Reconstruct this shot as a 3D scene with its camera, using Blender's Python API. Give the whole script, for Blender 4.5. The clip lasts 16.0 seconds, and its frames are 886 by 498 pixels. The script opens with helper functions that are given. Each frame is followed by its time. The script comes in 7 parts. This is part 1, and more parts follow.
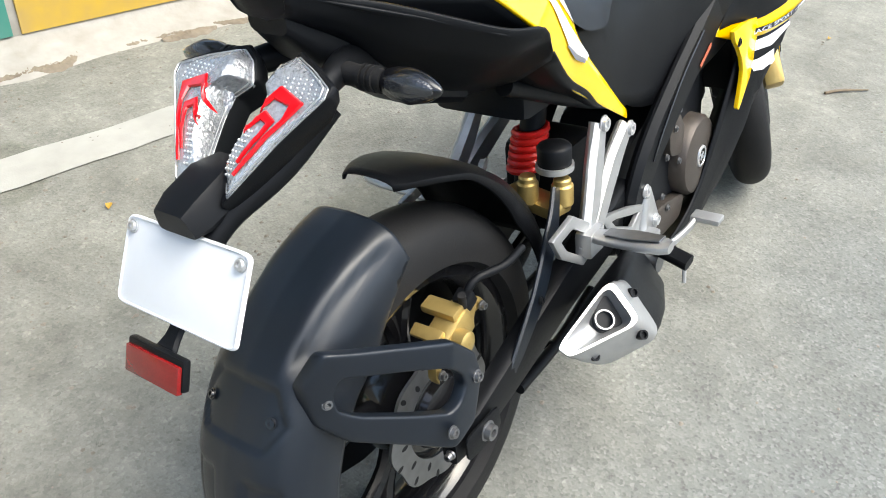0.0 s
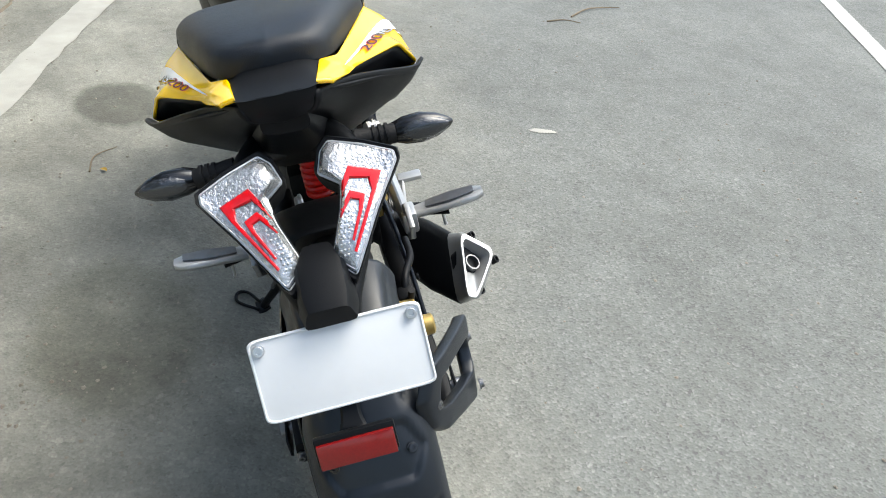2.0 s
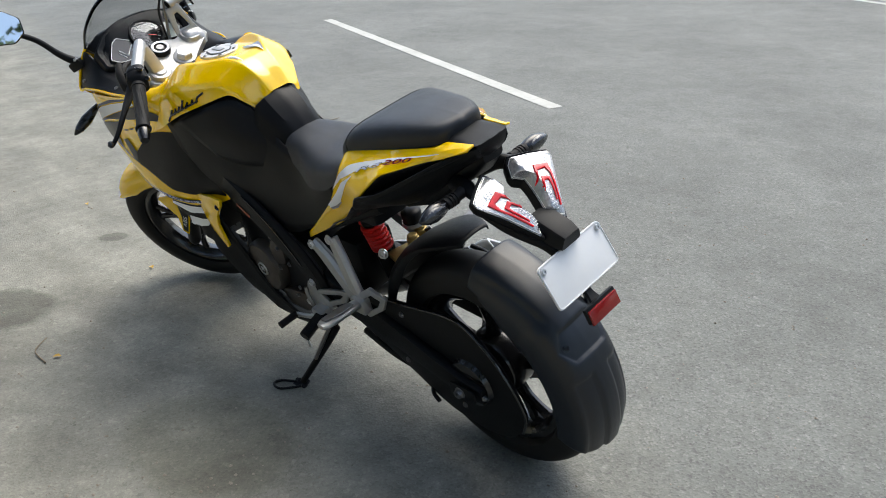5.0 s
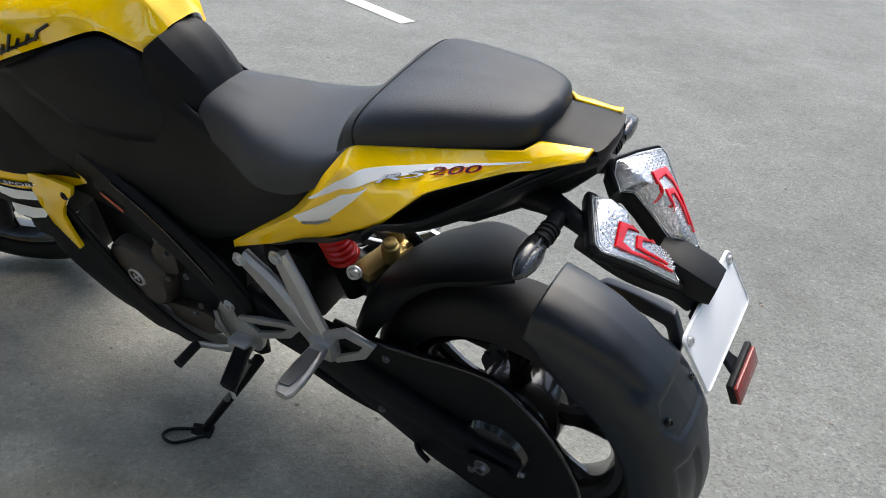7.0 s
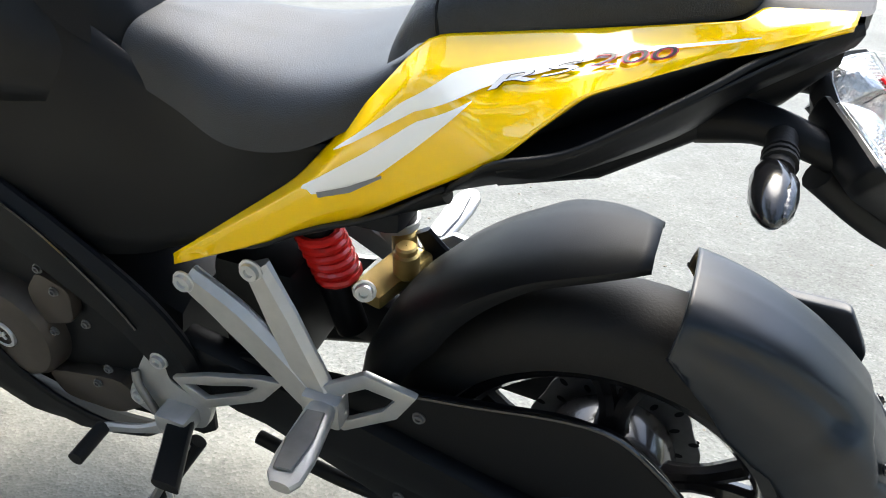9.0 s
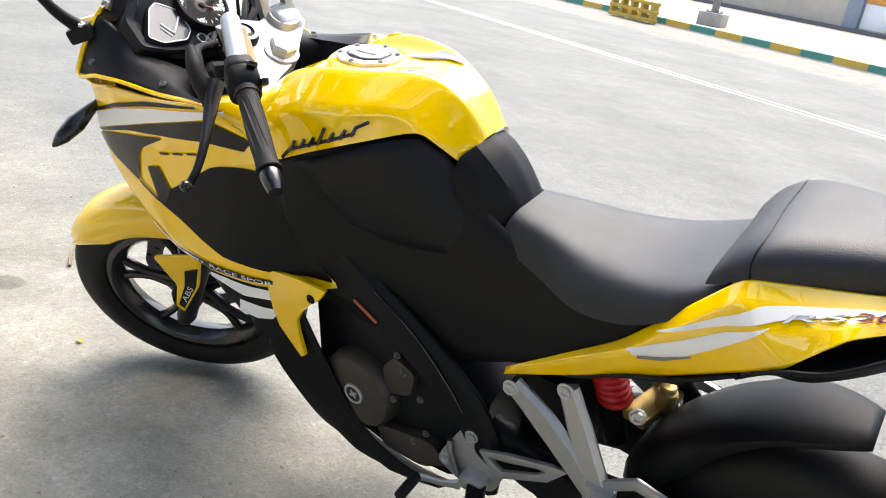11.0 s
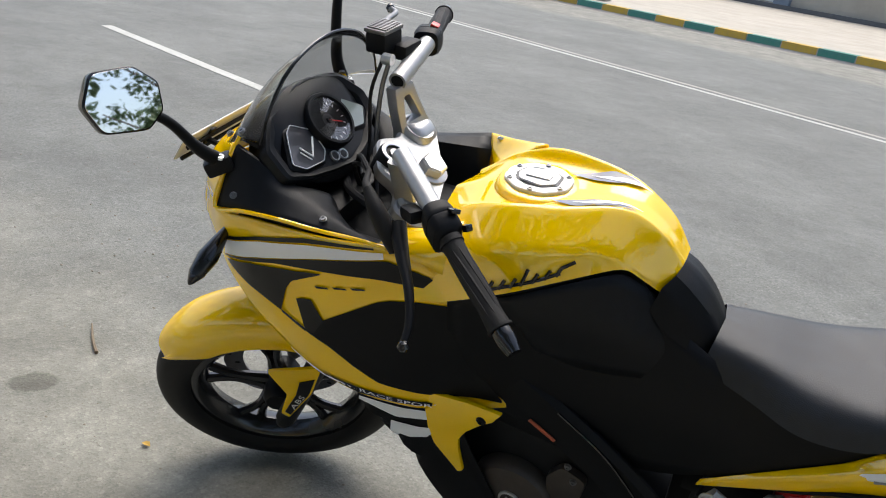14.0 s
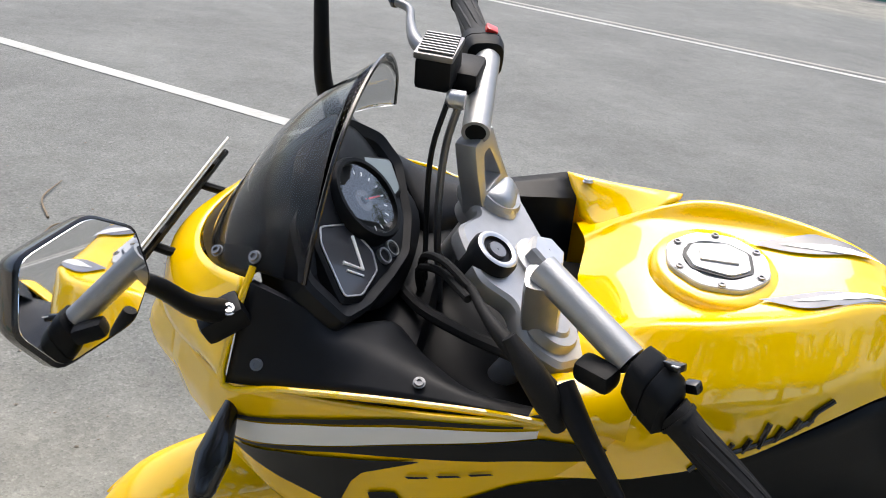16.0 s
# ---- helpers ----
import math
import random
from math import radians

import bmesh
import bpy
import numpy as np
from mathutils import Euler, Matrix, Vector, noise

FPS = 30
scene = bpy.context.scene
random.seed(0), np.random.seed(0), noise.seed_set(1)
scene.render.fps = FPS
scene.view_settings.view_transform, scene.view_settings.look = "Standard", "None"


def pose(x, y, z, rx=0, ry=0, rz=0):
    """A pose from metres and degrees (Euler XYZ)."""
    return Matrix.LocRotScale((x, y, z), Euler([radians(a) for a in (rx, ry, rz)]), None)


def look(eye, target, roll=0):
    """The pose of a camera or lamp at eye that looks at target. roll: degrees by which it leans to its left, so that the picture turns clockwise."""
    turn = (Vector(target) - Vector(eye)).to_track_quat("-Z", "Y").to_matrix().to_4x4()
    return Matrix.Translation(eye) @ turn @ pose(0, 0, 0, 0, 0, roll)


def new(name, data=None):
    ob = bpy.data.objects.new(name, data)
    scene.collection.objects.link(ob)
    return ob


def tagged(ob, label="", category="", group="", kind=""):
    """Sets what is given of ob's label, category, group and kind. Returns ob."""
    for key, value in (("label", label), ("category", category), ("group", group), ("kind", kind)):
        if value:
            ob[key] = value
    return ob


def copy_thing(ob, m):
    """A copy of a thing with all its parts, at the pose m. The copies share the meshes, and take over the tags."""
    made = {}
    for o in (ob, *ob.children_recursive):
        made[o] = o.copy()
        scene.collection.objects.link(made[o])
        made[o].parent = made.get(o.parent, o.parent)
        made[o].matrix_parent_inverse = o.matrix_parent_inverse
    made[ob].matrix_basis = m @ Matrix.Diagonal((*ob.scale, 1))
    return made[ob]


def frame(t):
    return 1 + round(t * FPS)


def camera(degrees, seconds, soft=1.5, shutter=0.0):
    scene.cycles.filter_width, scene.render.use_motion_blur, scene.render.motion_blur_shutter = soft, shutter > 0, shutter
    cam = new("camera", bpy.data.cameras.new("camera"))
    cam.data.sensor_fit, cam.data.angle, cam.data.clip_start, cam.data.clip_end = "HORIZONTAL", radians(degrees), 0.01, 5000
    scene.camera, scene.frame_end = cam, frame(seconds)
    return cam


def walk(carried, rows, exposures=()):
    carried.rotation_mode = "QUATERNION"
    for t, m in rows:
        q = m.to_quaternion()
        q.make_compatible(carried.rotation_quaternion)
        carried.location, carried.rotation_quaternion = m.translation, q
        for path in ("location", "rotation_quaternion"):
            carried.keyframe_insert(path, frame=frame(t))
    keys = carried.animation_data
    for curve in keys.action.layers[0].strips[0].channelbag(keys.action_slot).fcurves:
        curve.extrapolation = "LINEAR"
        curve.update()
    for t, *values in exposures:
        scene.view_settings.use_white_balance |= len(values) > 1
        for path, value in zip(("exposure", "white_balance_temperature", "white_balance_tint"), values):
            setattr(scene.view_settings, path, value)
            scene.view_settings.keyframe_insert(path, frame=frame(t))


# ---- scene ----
cam = camera(58.2, 16.0, soft=1.0)
PATH = [
    (0, (-0.666, -0.401, 1.249), (0.638, 0.461, 0.001), 6.0),
    (0.5, (-0.762, -0.168, 1.249), (0.755, 0.253, 0.015), 7.3),
    (1, (-0.818, -0.067, 1.254), (0.773, 0.067, 0.05), 5.4),
    (1.5, (-0.887, 0.053, 1.262), (0.76, -0.015, 0.131), 2.2),
    (2, (-0.98, 0.227, 1.308), (0.626, -0.18, 0.187), 5.6),
    (2.5, (-0.976, 0.469, 1.304), (0.471, -0.266, 0.136), 2.5),
    (3, (-1.016, 0.608, 1.314), (0.349, -0.408, 0.262), 3.8),
    (3.5, (-1.093, 0.827, 1.325), (0.198, -0.339, 0.339), -0.4),
    (4, (-1.144, 1.021, 1.367), (0.139, -0.221, 0.467), -1.1),
    (4.5, (-1.191, 1.251, 1.377), (0.106, 0.005, 0.502), -2.0),
    (4.7, (-1.223, 1.33, 1.39), (0.135, 0.117, 0.562), -2.7),
    (6.8, (-0.501, 1.175, 1.333), (0.488, -0.276, 0.374), 2.6),
    (7, (-0.423, 1.147, 1.32), (0.43, -0.336, 0.283), 4.3),
    (7.5, (-0.269, 1.014, 1.271), (0.499, -0.449, 0.143), 3.4),
    (8, (-0.145, 0.91, 1.154), (0.445, -0.626, 0.017), 5.3),
    (8.2, (-0.115, 0.911, 1.093), (0.432, -0.68, 0.011), 4.9),
    (10.3, (-0.028, 1.103, 0.948), (0.811, -0.609, 0.342), 8.0),
    (10.5, (-0.026, 1.13, 1.038), (0.952, -0.476, 0.356), 9.0),
    (11, (0.011, 1.344, 1.206), (1.004, -0.234, 0.483), 9.6),
    (11.5, (-0.021, 1.484, 1.317), (0.956, -0.071, 0.525), 8.9),
    (12, (-0.009, 1.474, 1.348), (1.036, -0.005, 0.5), 6.8),
    (12.5, (0.061, 1.407, 1.355), (1.135, -0.097, 0.59), 8.3),
    (13, (0.203, 1.418, 1.364), (1.141, -0.193, 0.64), 9.3),
    (13.5, (0.387, 1.507, 1.395), (1.199, -0.168, 0.665), 7.3),
    (14, (0.528, 1.526, 1.373), (1.263, -0.178, 0.627), 8.6),
    (14.5, (0.721, 1.472, 1.406), (1.423, -0.243, 0.654), 6.7),
    (15, (0.85, 1.418, 1.397), (1.42, -0.341, 0.636), 7.4),
    (15.5, (1.025, 1.315, 1.398), (1.314, -0.507, 0.626), 4.8),
    (16, (1.121, 1.129, 1.376), (1.37, -0.657, 0.51), 6.7),
]
EXPOSURES = [(0.0, 1.8, 6500, 4), (0.5, 1.68, 6500, 4), (1.0, 1.59, 6500, 3), (2.0, 1.55, 6500, 3), (2.5, 1.13, 6500, 3), (3.0, 0.71, 6500, 3), (3.5, 0.33, 6500, 3), (4.0, 0.73, 6500, 3), (4.5, 1.08, 6500, 4), (7.0, 1.43, 6500, 7), (7.5, 2.02, 6500, 6), (8.0, 2.14, 6400, 5), (10.5, 2.71, 6800, 8), (11.0, 2.13, 6800, 9), (12.0, 1.96, 6700, 7), (12.5, 1.78, 6700, 7), (13.0, 0.83, 6700, 6), (13.5, 0.96, 6700, 7), (14.0, 1.18, 6600, 8), (14.5, 1.43, 6600, 8), (15.0, 1.48, 6600, 8), (16.0, 1.33, 6600, 10)]
walk(cam, [(t, look(eye, target, roll)) for t, eye, target, roll in PATH], EXPOSURES)

# ---- light: a bright, hazy day in open shade ----
world = bpy.data.worlds.new("sky")
scene.world = world
world.use_nodes = True
wn = world.node_tree
sky = wn.nodes.new("ShaderNodeTexSky")
sky.sky_type, sky.sun_disc = "NISHITA", False
sky.sun_elevation, sky.sun_rotation = radians(64), radians(165)
sky.air_density, sky.dust_density, sky.ozone_density = 1.0, 4.0, 1.0
wn.links.new(sky.outputs[0], wn.nodes["Background"].inputs[0])
wn.nodes["Background"].inputs[1].default_value = 0.125
sun = new("sun", bpy.data.lights.new("sun", "SUN"))
sun.data.energy, sun.data.angle, sun.data.color = 1.05, radians(52), (1.0, 0.99, 0.975)
sun.rotation_euler = Euler((radians(26), 0, radians(15)))


# ---- materials ----
def mat(name, col, rough=0.5, metal=0.0, coat=0.0, coat_ior=1.5, grain=0.0, scale=200.0, col2=None, vary=60.0, trans=0.0, ior=1.45, bump=0.0, stain=0.0, stain_scale=6.0, spec=0.5):
    """A surface with colour variation at two scales and a fine relief."""
    m = bpy.data.materials.new(name)
    m.use_nodes = True
    nt = m.node_tree
    p = nt.nodes["Principled BSDF"]
    p.inputs["Base Color"].default_value = (*col, 1)
    p.inputs["Roughness"].default_value = rough
    p.inputs["Metallic"].default_value = metal
    p.inputs["IOR"].default_value = ior
    p.inputs["Specular IOR Level"].default_value = spec
    p.inputs["Coat Weight"].default_value = coat
    p.inputs["Coat Roughness"].default_value = 0.04
    p.inputs["Coat IOR"].default_value = coat_ior
    p.inputs["Transmission Weight"].default_value = trans
    tc = nt.nodes.new("ShaderNodeTexCoord")
    if col2 or grain or stain:
        n1 = nt.nodes.new("ShaderNodeTexNoise")
        n1.inputs["Scale"].default_value, n1.inputs["Detail"].default_value = vary, 6
        n2 = nt.nodes.new("ShaderNodeTexNoise")
        n2.inputs["Scale"].default_value, n2.inputs["Detail"].default_value = stain_scale, 5
        for n in (n1, n2):
            nt.links.new(tc.outputs["Object"], n.inputs["Vector"])
        mix = nt.nodes.new("ShaderNodeMix")
        mix.data_type = "RGBA"
        mix.inputs[6].default_value = (*col, 1)
        mix.inputs[7].default_value = (*(col2 or [c * 0.75 for c in col]), 1)
        add = nt.nodes.new("ShaderNodeMath")
        add.operation, add.use_clamp = "MULTIPLY_ADD", True
        nt.links.new(n2.outputs[0], add.inputs[0])
        add.inputs[1].default_value = 1.2
        sub = nt.nodes.new("ShaderNodeMath")
        sub.operation = "SUBTRACT"
        nt.links.new(n1.outputs[0], sub.inputs[0])
        sub.inputs[1].default_value = 0.6
        nt.links.new(sub.outputs[0], add.inputs[2])
        nt.links.new(add.outputs[0], mix.inputs[0])
        nt.links.new(mix.outputs[2], p.inputs["Base Color"])
        if stain:
            ra = nt.nodes.new("ShaderNodeMapRange")
            ra.inputs["From Min"].default_value, ra.inputs["From Max"].default_value = 0.3, 0.7
            ra.inputs["To Min"].default_value, ra.inputs["To Max"].default_value = max(0.02, rough - stain), min(1, rough + stain)
            nt.links.new(n2.outputs[0], ra.inputs[0])
            nt.links.new(ra.outputs[0], p.inputs["Roughness"])
    if bump:
        nb = nt.nodes.new("ShaderNodeTexNoise")
        nb.inputs["Scale"].default_value, nb.inputs["Detail"].default_value = scale, 3
        nt.links.new(tc.outputs["Object"], nb.inputs["Vector"])
        b = nt.nodes.new("ShaderNodeBump")
        b.inputs["Strength"].default_value, b.inputs["Distance"].default_value = bump, 0.002
        nt.links.new(nb.outputs[0], b.inputs["Height"])
        nt.links.new(b.outputs[0], p.inputs["Normal"])
    return m


YELLOW = mat("yellow_paint", (0.97, 0.605, 0.0), 0.4, coat=1.0, coat_ior=1.8, spec=0.0, grain=1, col2=(0.95, 0.585, 0.0), vary=30)
BLACK_GLOSS = mat("black_paint", (0.007, 0.007, 0.008), 0.22, coat=0.4, grain=1, stain=0.06)
BLACK = mat("black_plastic", (0.005, 0.0055, 0.0066), 0.45, spec=0.19, grain=1, col2=(0.0045, 0.005, 0.006), bump=0.12, scale=900, stain=0.06)
BLACK_MATT = mat("textured_black_plastic", (0.008, 0.009, 0.011), 0.46, spec=0.24, grain=1, col2=(0.005, 0.0055, 0.0066), bump=0.06, scale=1200, stain=0.06)
FENDER = mat("moulded_black_plastic", (0.0075, 0.011, 0.017), 0.36, spec=0.55, grain=1, col2=(0.005, 0.0075, 0.012), bump=0.1, scale=1200, stain=0.08)
SEAT = mat("seat_vinyl", (0.0125, 0.018, 0.0275), 0.45, spec=0.46, grain=1, col2=(0.009, 0.0095, 0.011), bump=0.35, scale=700, stain=0.05)
RUBBER = mat("tyre_rubber", (0.009, 0.009, 0.0095), 0.62, spec=0.25, grain=1, col2=(0.014, 0.0135, 0.013), bump=0.2, scale=300)
ALLOY = mat("cast_alloy", (0.493, 0.493, 0.4845), 0.42, metal=0.75, grain=1, col2=(0.3825, 0.3825, 0.3825), bump=0.12, scale=500, stain=0.1)
CHROME = mat("bright_steel", (0.6864, 0.6864, 0.6864), 0.3, metal=0.7, grain=1, col2=(0.528, 0.528, 0.528))
CAP_SILVER = mat("brushed_silver", (0.66, 0.66, 0.65), 0.38, metal=0.25, grain=1, col2=(0.56, 0.56, 0.56), vary=300)
STEEL = mat("dull_steel", (0.272, 0.272, 0.2805), 0.4, metal=0.9, grain=1, col2=(0.17, 0.17, 0.17))
GOLD = mat("gold_anodised", (0.52, 0.38, 0.14), 0.4, metal=0.7, grain=1, col2=(0.4, 0.28, 0.09), bump=0.1, scale=400)
BRONZE = mat("bronze_engine_cover", (0.075, 0.062, 0.052), 0.45, metal=0.4, grain=1, col2=(0.05, 0.042, 0.036), bump=0.1, scale=500)
RED = mat("red_paint", (0.62, 0.015, 0.012), 0.3, coat=0.3)
RED_LENS = mat("red_reflector", (0.24, 0.006, 0.006), 0.22, coat=0.4, grain=1, col2=(0.13, 0.004, 0.004), vary=400)
RED_GLASS = mat("red_lens", (0.8, 0.004, 0.012), 0.15, coat=0.5, grain=1, col2=(0.4, 0.004, 0.008), vary=120)
# light and dark speckle in the lens colour imitates the glints of its facets
LENS = mat("clear_faceted_lens", (0.84, 0.85, 0.86), 0.12, metal=0.65, coat=0.9, bump=1.0, scale=230, grain=1, col2=(0.22, 0.225, 0.23), vary=190)
WHITE = mat("white_plate_paint", (0.7052, 0.7138, 0.7224), 0.35, grain=1, col2=(0.6708, 0.6794, 0.688))
WHITE_DECAL = mat("white_decal", (0.82, 0.82, 0.8), 0.35, coat=0.3)
GREY_DECAL = mat("grey_decal", (0.2, 0.2, 0.21), 0.35, coat=0.3)
SILVER_DECAL = mat("silver_decal", (0.66, 0.66, 0.68), 0.3, metal=0.3)
DARK = mat("black_decal", (0.004, 0.004, 0.0045), 0.3, spec=0.3, coat=0.15)
RED_DECAL = mat("red_decal", (0.5, 0.01, 0.015), 0.35, coat=0.3)
MIRROR = mat("mirror_glass", (0.9, 0.9, 0.9), 0.02, metal=1.0)
SMOKE = mat("smoked_screen", (0.6, 0.61, 0.62), 0.0, trans=1.0, ior=1.12, spec=0.5)
INDICATOR = mat("smoked_indicator_lens", (0.05, 0.052, 0.056), 0.15, metal=0.5, coat=0.8, bump=0.8, scale=260)
DIAL = mat("dial_face", (0.03, 0.03, 0.034), 0.3, coat=0.6)
LCD = mat("grey_display", (0.25, 0.29, 0.27), 0.15, coat=0.8)


def ground_mat(name, road, pale):
    """Worn asphalt that turns into a pale, stained concrete edge on the kerb's side."""
    m = bpy.data.materials.new(name)
    m.use_nodes = True
    nt = m.node_tree
    p = nt.nodes["Principled BSDF"]
    p.inputs["Roughness"].default_value = 0.85
    tc = nt.nodes.new("ShaderNodeTexCoord")

    def noise_tex(scale, detail=6, rough=0.6):
        n = nt.nodes.new("ShaderNodeTexNoise")
        n.inputs["Scale"].default_value, n.inputs["Detail"].default_value, n.inputs["Roughness"].default_value = scale, detail, rough
        nt.links.new(tc.outputs["Object"], n.inputs["Vector"])
        return n.outputs[0]

    def ramp(src, a, b, ca, cb):
        r = nt.nodes.new("ShaderNodeValToRGB")
        r.color_ramp.elements[0].position, r.color_ramp.elements[1].position = a, b
        r.color_ramp.elements[0].color, r.color_ramp.elements[1].color = (*ca, 1), (*cb, 1)
        nt.links.new(src, r.inputs[0])
        return r.outputs[0]

    def blend(fac, a, b, mode="MIX"):
        x = nt.nodes.new("ShaderNodeMix")
        x.data_type, x.blend_type = "RGBA", mode
        if isinstance(fac, float):
            x.inputs[0].default_value = fac
        else:
            nt.links.new(fac, x.inputs[0])
        nt.links.new(a, x.inputs[6])
        nt.links.new(b, x.inputs[7])
        return x.outputs[2]

    def shades(c, lo, hi):
        return [v * lo for v in c], [v * hi for v in c]

    sep = nt.nodes.new("ShaderNodeSeparateXYZ")
    nt.links.new(tc.outputs["Object"], sep.inputs[0])
    side = nt.nodes.new("ShaderNodeMath")
    side.operation = "MULTIPLY_ADD"
    nt.links.new(sep.outputs[0], side.inputs[0])
    side.inputs[1].default_value = 0.17
    nt.links.new(sep.outputs[1], side.inputs[2])
    wob = nt.nodes.new("ShaderNodeMath")
    wob.operation = "ADD"
    nt.links.new(side.outputs[0], wob.inputs[0])
    nt.links.new(noise_tex(1.6, 8, 0.7), wob.inputs[1])
    near = ramp(wob.outputs[0], 0.1, 0.95, (0, 0, 0), (1, 1, 1))
    # pale strip along the far kerb
    far = nt.nodes.new("ShaderNodeMath")
    far.operation = "MULTIPLY_ADD"
    nt.links.new(sep.outputs[0], far.inputs[0])
    far.inputs[1].default_value = -0.38
    flip = nt.nodes.new("ShaderNodeMath")
    flip.operation = "MULTIPLY_ADD"
    nt.links.new(sep.outputs[1], flip.inputs[0])
    flip.inputs[1].default_value, flip.inputs[2].default_value = -1.0, -12.9
    nt.links.new(flip.outputs[0], far.inputs[2])
    rag = nt.nodes.new("ShaderNodeMath")
    rag.operation = "ADD"
    nt.links.new(far.outputs[0], rag.inputs[0])
    nt.links.new(noise_tex(0.7, 6, 0.7), rag.inputs[1])
    strip = ramp(rag.outputs[0], 0.3, 0.9, (0, 0, 0), (1, 1, 1))
    fac = blend(1.0, near, strip, "ADD")
    r1 = ramp(noise_tex(0.9, 6), 0.36, 0.66, *shades(road, 0.82, 1.12))
    p1 = ramp(noise_tex(2.6, 8, 0.72), 0.34, 0.66, *shades(pale, 0.62, 1.12))
    c = blend(fac, r1, p1)
    patch = ramp(noise_tex(5, 9, 0.78), 0.34, 0.66, (0.74, 0.73, 0.7), (1.12, 1.12, 1.11))
    c = blend(0.75, c, patch, "MULTIPLY")

    def stones(scale, stops, amount, keep):
        """Stones of one size, each with a grey of its own, in a darker binder."""
        v = nt.nodes.new("ShaderNodeTexVoronoi")
        v.inputs["Scale"].default_value = scale
        nt.links.new(tc.outputs["Object"], v.inputs["Vector"])
        parts_ = nt.nodes.new("ShaderNodeSeparateColor")
        nt.links.new(v.outputs["Color"], parts_.inputs[0])
        r = nt.nodes.new("ShaderNodeValToRGB")
        r.color_ramp.elements[0].position, r.color_ramp.elements[1].position = stops[0][0], stops[-1][0]
        for at, _ in stops[1:-1]:
            r.color_ramp.elements.new(at)
        for e, (_, k) in zip(r.color_ramp.elements, stops):
            e.color = (k, k, k * 0.985, 1)
        nt.links.new(parts_.outputs[0], r.inputs[0])
        f = nt.nodes.new("ShaderNodeMath")
        f.operation = "MULTIPLY_ADD"
        nt.links.new(fac, f.inputs[0])
        f.inputs[1].default_value, f.inputs[2].default_value = amount * (keep - 1), amount
        return v, blend(f.outputs[0], c, r.outputs[0], "MULTIPLY")

    grit, c = stones(165, [(0.0, 0.3), (0.14, 0.62), (0.3, 0.92), (0.72, 1.06), (0.88, 1.3), (1.0, 1.75)], 0.46, 0.5)
    _, c = stones(75, [(0.0, 0.45), (0.05, 0.85), (0.5, 1.0), (0.93, 1.06), (0.97, 1.4), (1.0, 1.7)], 0.32, 0.9)
    fine = ramp(noise_tex(330, 3, 0.85), 0.3, 0.7, (0.62, 0.62, 0.62), (1.34, 1.34, 1.34))
    c = blend(0.3, c, fine, "MULTIPLY")
    spots = ramp(noise_tex(30, 4, 0.75), 0.29, 0.36, (0.42, 0.4, 0.36), (1, 1, 1))
    c = blend(0.8, c, spots, "MULTIPLY")
    pits = ramp(noise_tex(11, 6, 0.7), 0.27, 0.33, (0.6, 0.57, 0.52), (1, 1, 1))
    c = blend(fac, c, blend(1.0, c, pits, "MULTIPLY"))

    def stain(x, y, rx, ry, turn, k):
        """A dark oil spot with a ragged edge."""
        nonlocal c
        mp = nt.nodes.new("ShaderNodeMapping")
        mp.vector_type = "TEXTURE"
        mp.inputs["Location"].default_value = (x, y, 0)
        mp.inputs["Rotation"].default_value = (0, 0, turn)
        mp.inputs["Scale"].default_value = (2 * rx, 2 * ry, 1)
        nt.links.new(tc.outputs["Object"], mp.inputs["Vector"])
        ln = nt.nodes.new("ShaderNodeVectorMath")
        ln.operation = "LENGTH"
        nt.links.new(mp.outputs[0], ln.inputs[0])
        ad = nt.nodes.new("ShaderNodeMath")
        ad.operation = "MULTIPLY_ADD"
        nt.links.new(noise_tex(9, 8, 0.75), ad.inputs[0])
        ad.inputs[1].default_value = 0.35
        nt.links.new(ln.outputs["Value"], ad.inputs[2])
        c = blend(1.0, c, ramp(ad.outputs[0], 0.6, 0.71, (k, k, k * 0.95), (1, 1, 1)), "MULTIPLY")

    for spot in STAINS:
        stain(*spot)
    nt.links.new(c, p.inputs["Base Color"])
    b = nt.nodes.new("ShaderNodeBump")
    b.inputs["Strength"].default_value, b.inputs["Distance"].default_value = 0.32, 0.004
    nt.links.new(grit.outputs["Distance"], b.inputs["Height"])
    nt.links.new(b.outputs[0], p.inputs["Normal"])
    return m


STAINS = [(1.93, 0.78, 0.2, 0.16, 0.4, 0.5), (2.31, 0.2, 0.07, 0.05, 0.9, 0.6), (0.62, 0.62, 0.3, 0.2, 0.2, 0.8), (0.1, 1.5, 0.16, 0.1, 1.0, 0.75)]
ASPHALT = ground_mat("worn_asphalt", (0.147, 0.152, 0.143), (0.23, 0.226, 0.194))
ROAD_WHITE = mat("worn_road_paint", (0.5084, 0.5084, 0.4756), 0.8, grain=1, col2=(0.328, 0.328, 0.2952), vary=25, stain_scale=3, bump=0.3, scale=200)
ROAD_FAINT = mat("faded_road_paint", (0.3854, 0.3772, 0.3362), 0.85, grain=1, col2=(0.2706, 0.2624, 0.2296), vary=14, stain_scale=4, bump=0.3, scale=200)
KERB_YELLOW = mat("kerb_yellow", (0.558, 0.36, 0.027), 0.75, grain=1, col2=(0.405, 0.279, 0.09), vary=12)
KERB_GREEN = mat("kerb_green", (0.036, 0.216, 0.162), 0.75, grain=1, col2=(0.09, 0.216, 0.18), vary=12)
KERB_PLASTER = mat("kerb_plaster", (0.374, 0.357, 0.323), 0.9, grain=1, col2=(0.238, 0.221, 0.187), vary=20, bump=0.8, scale=60)
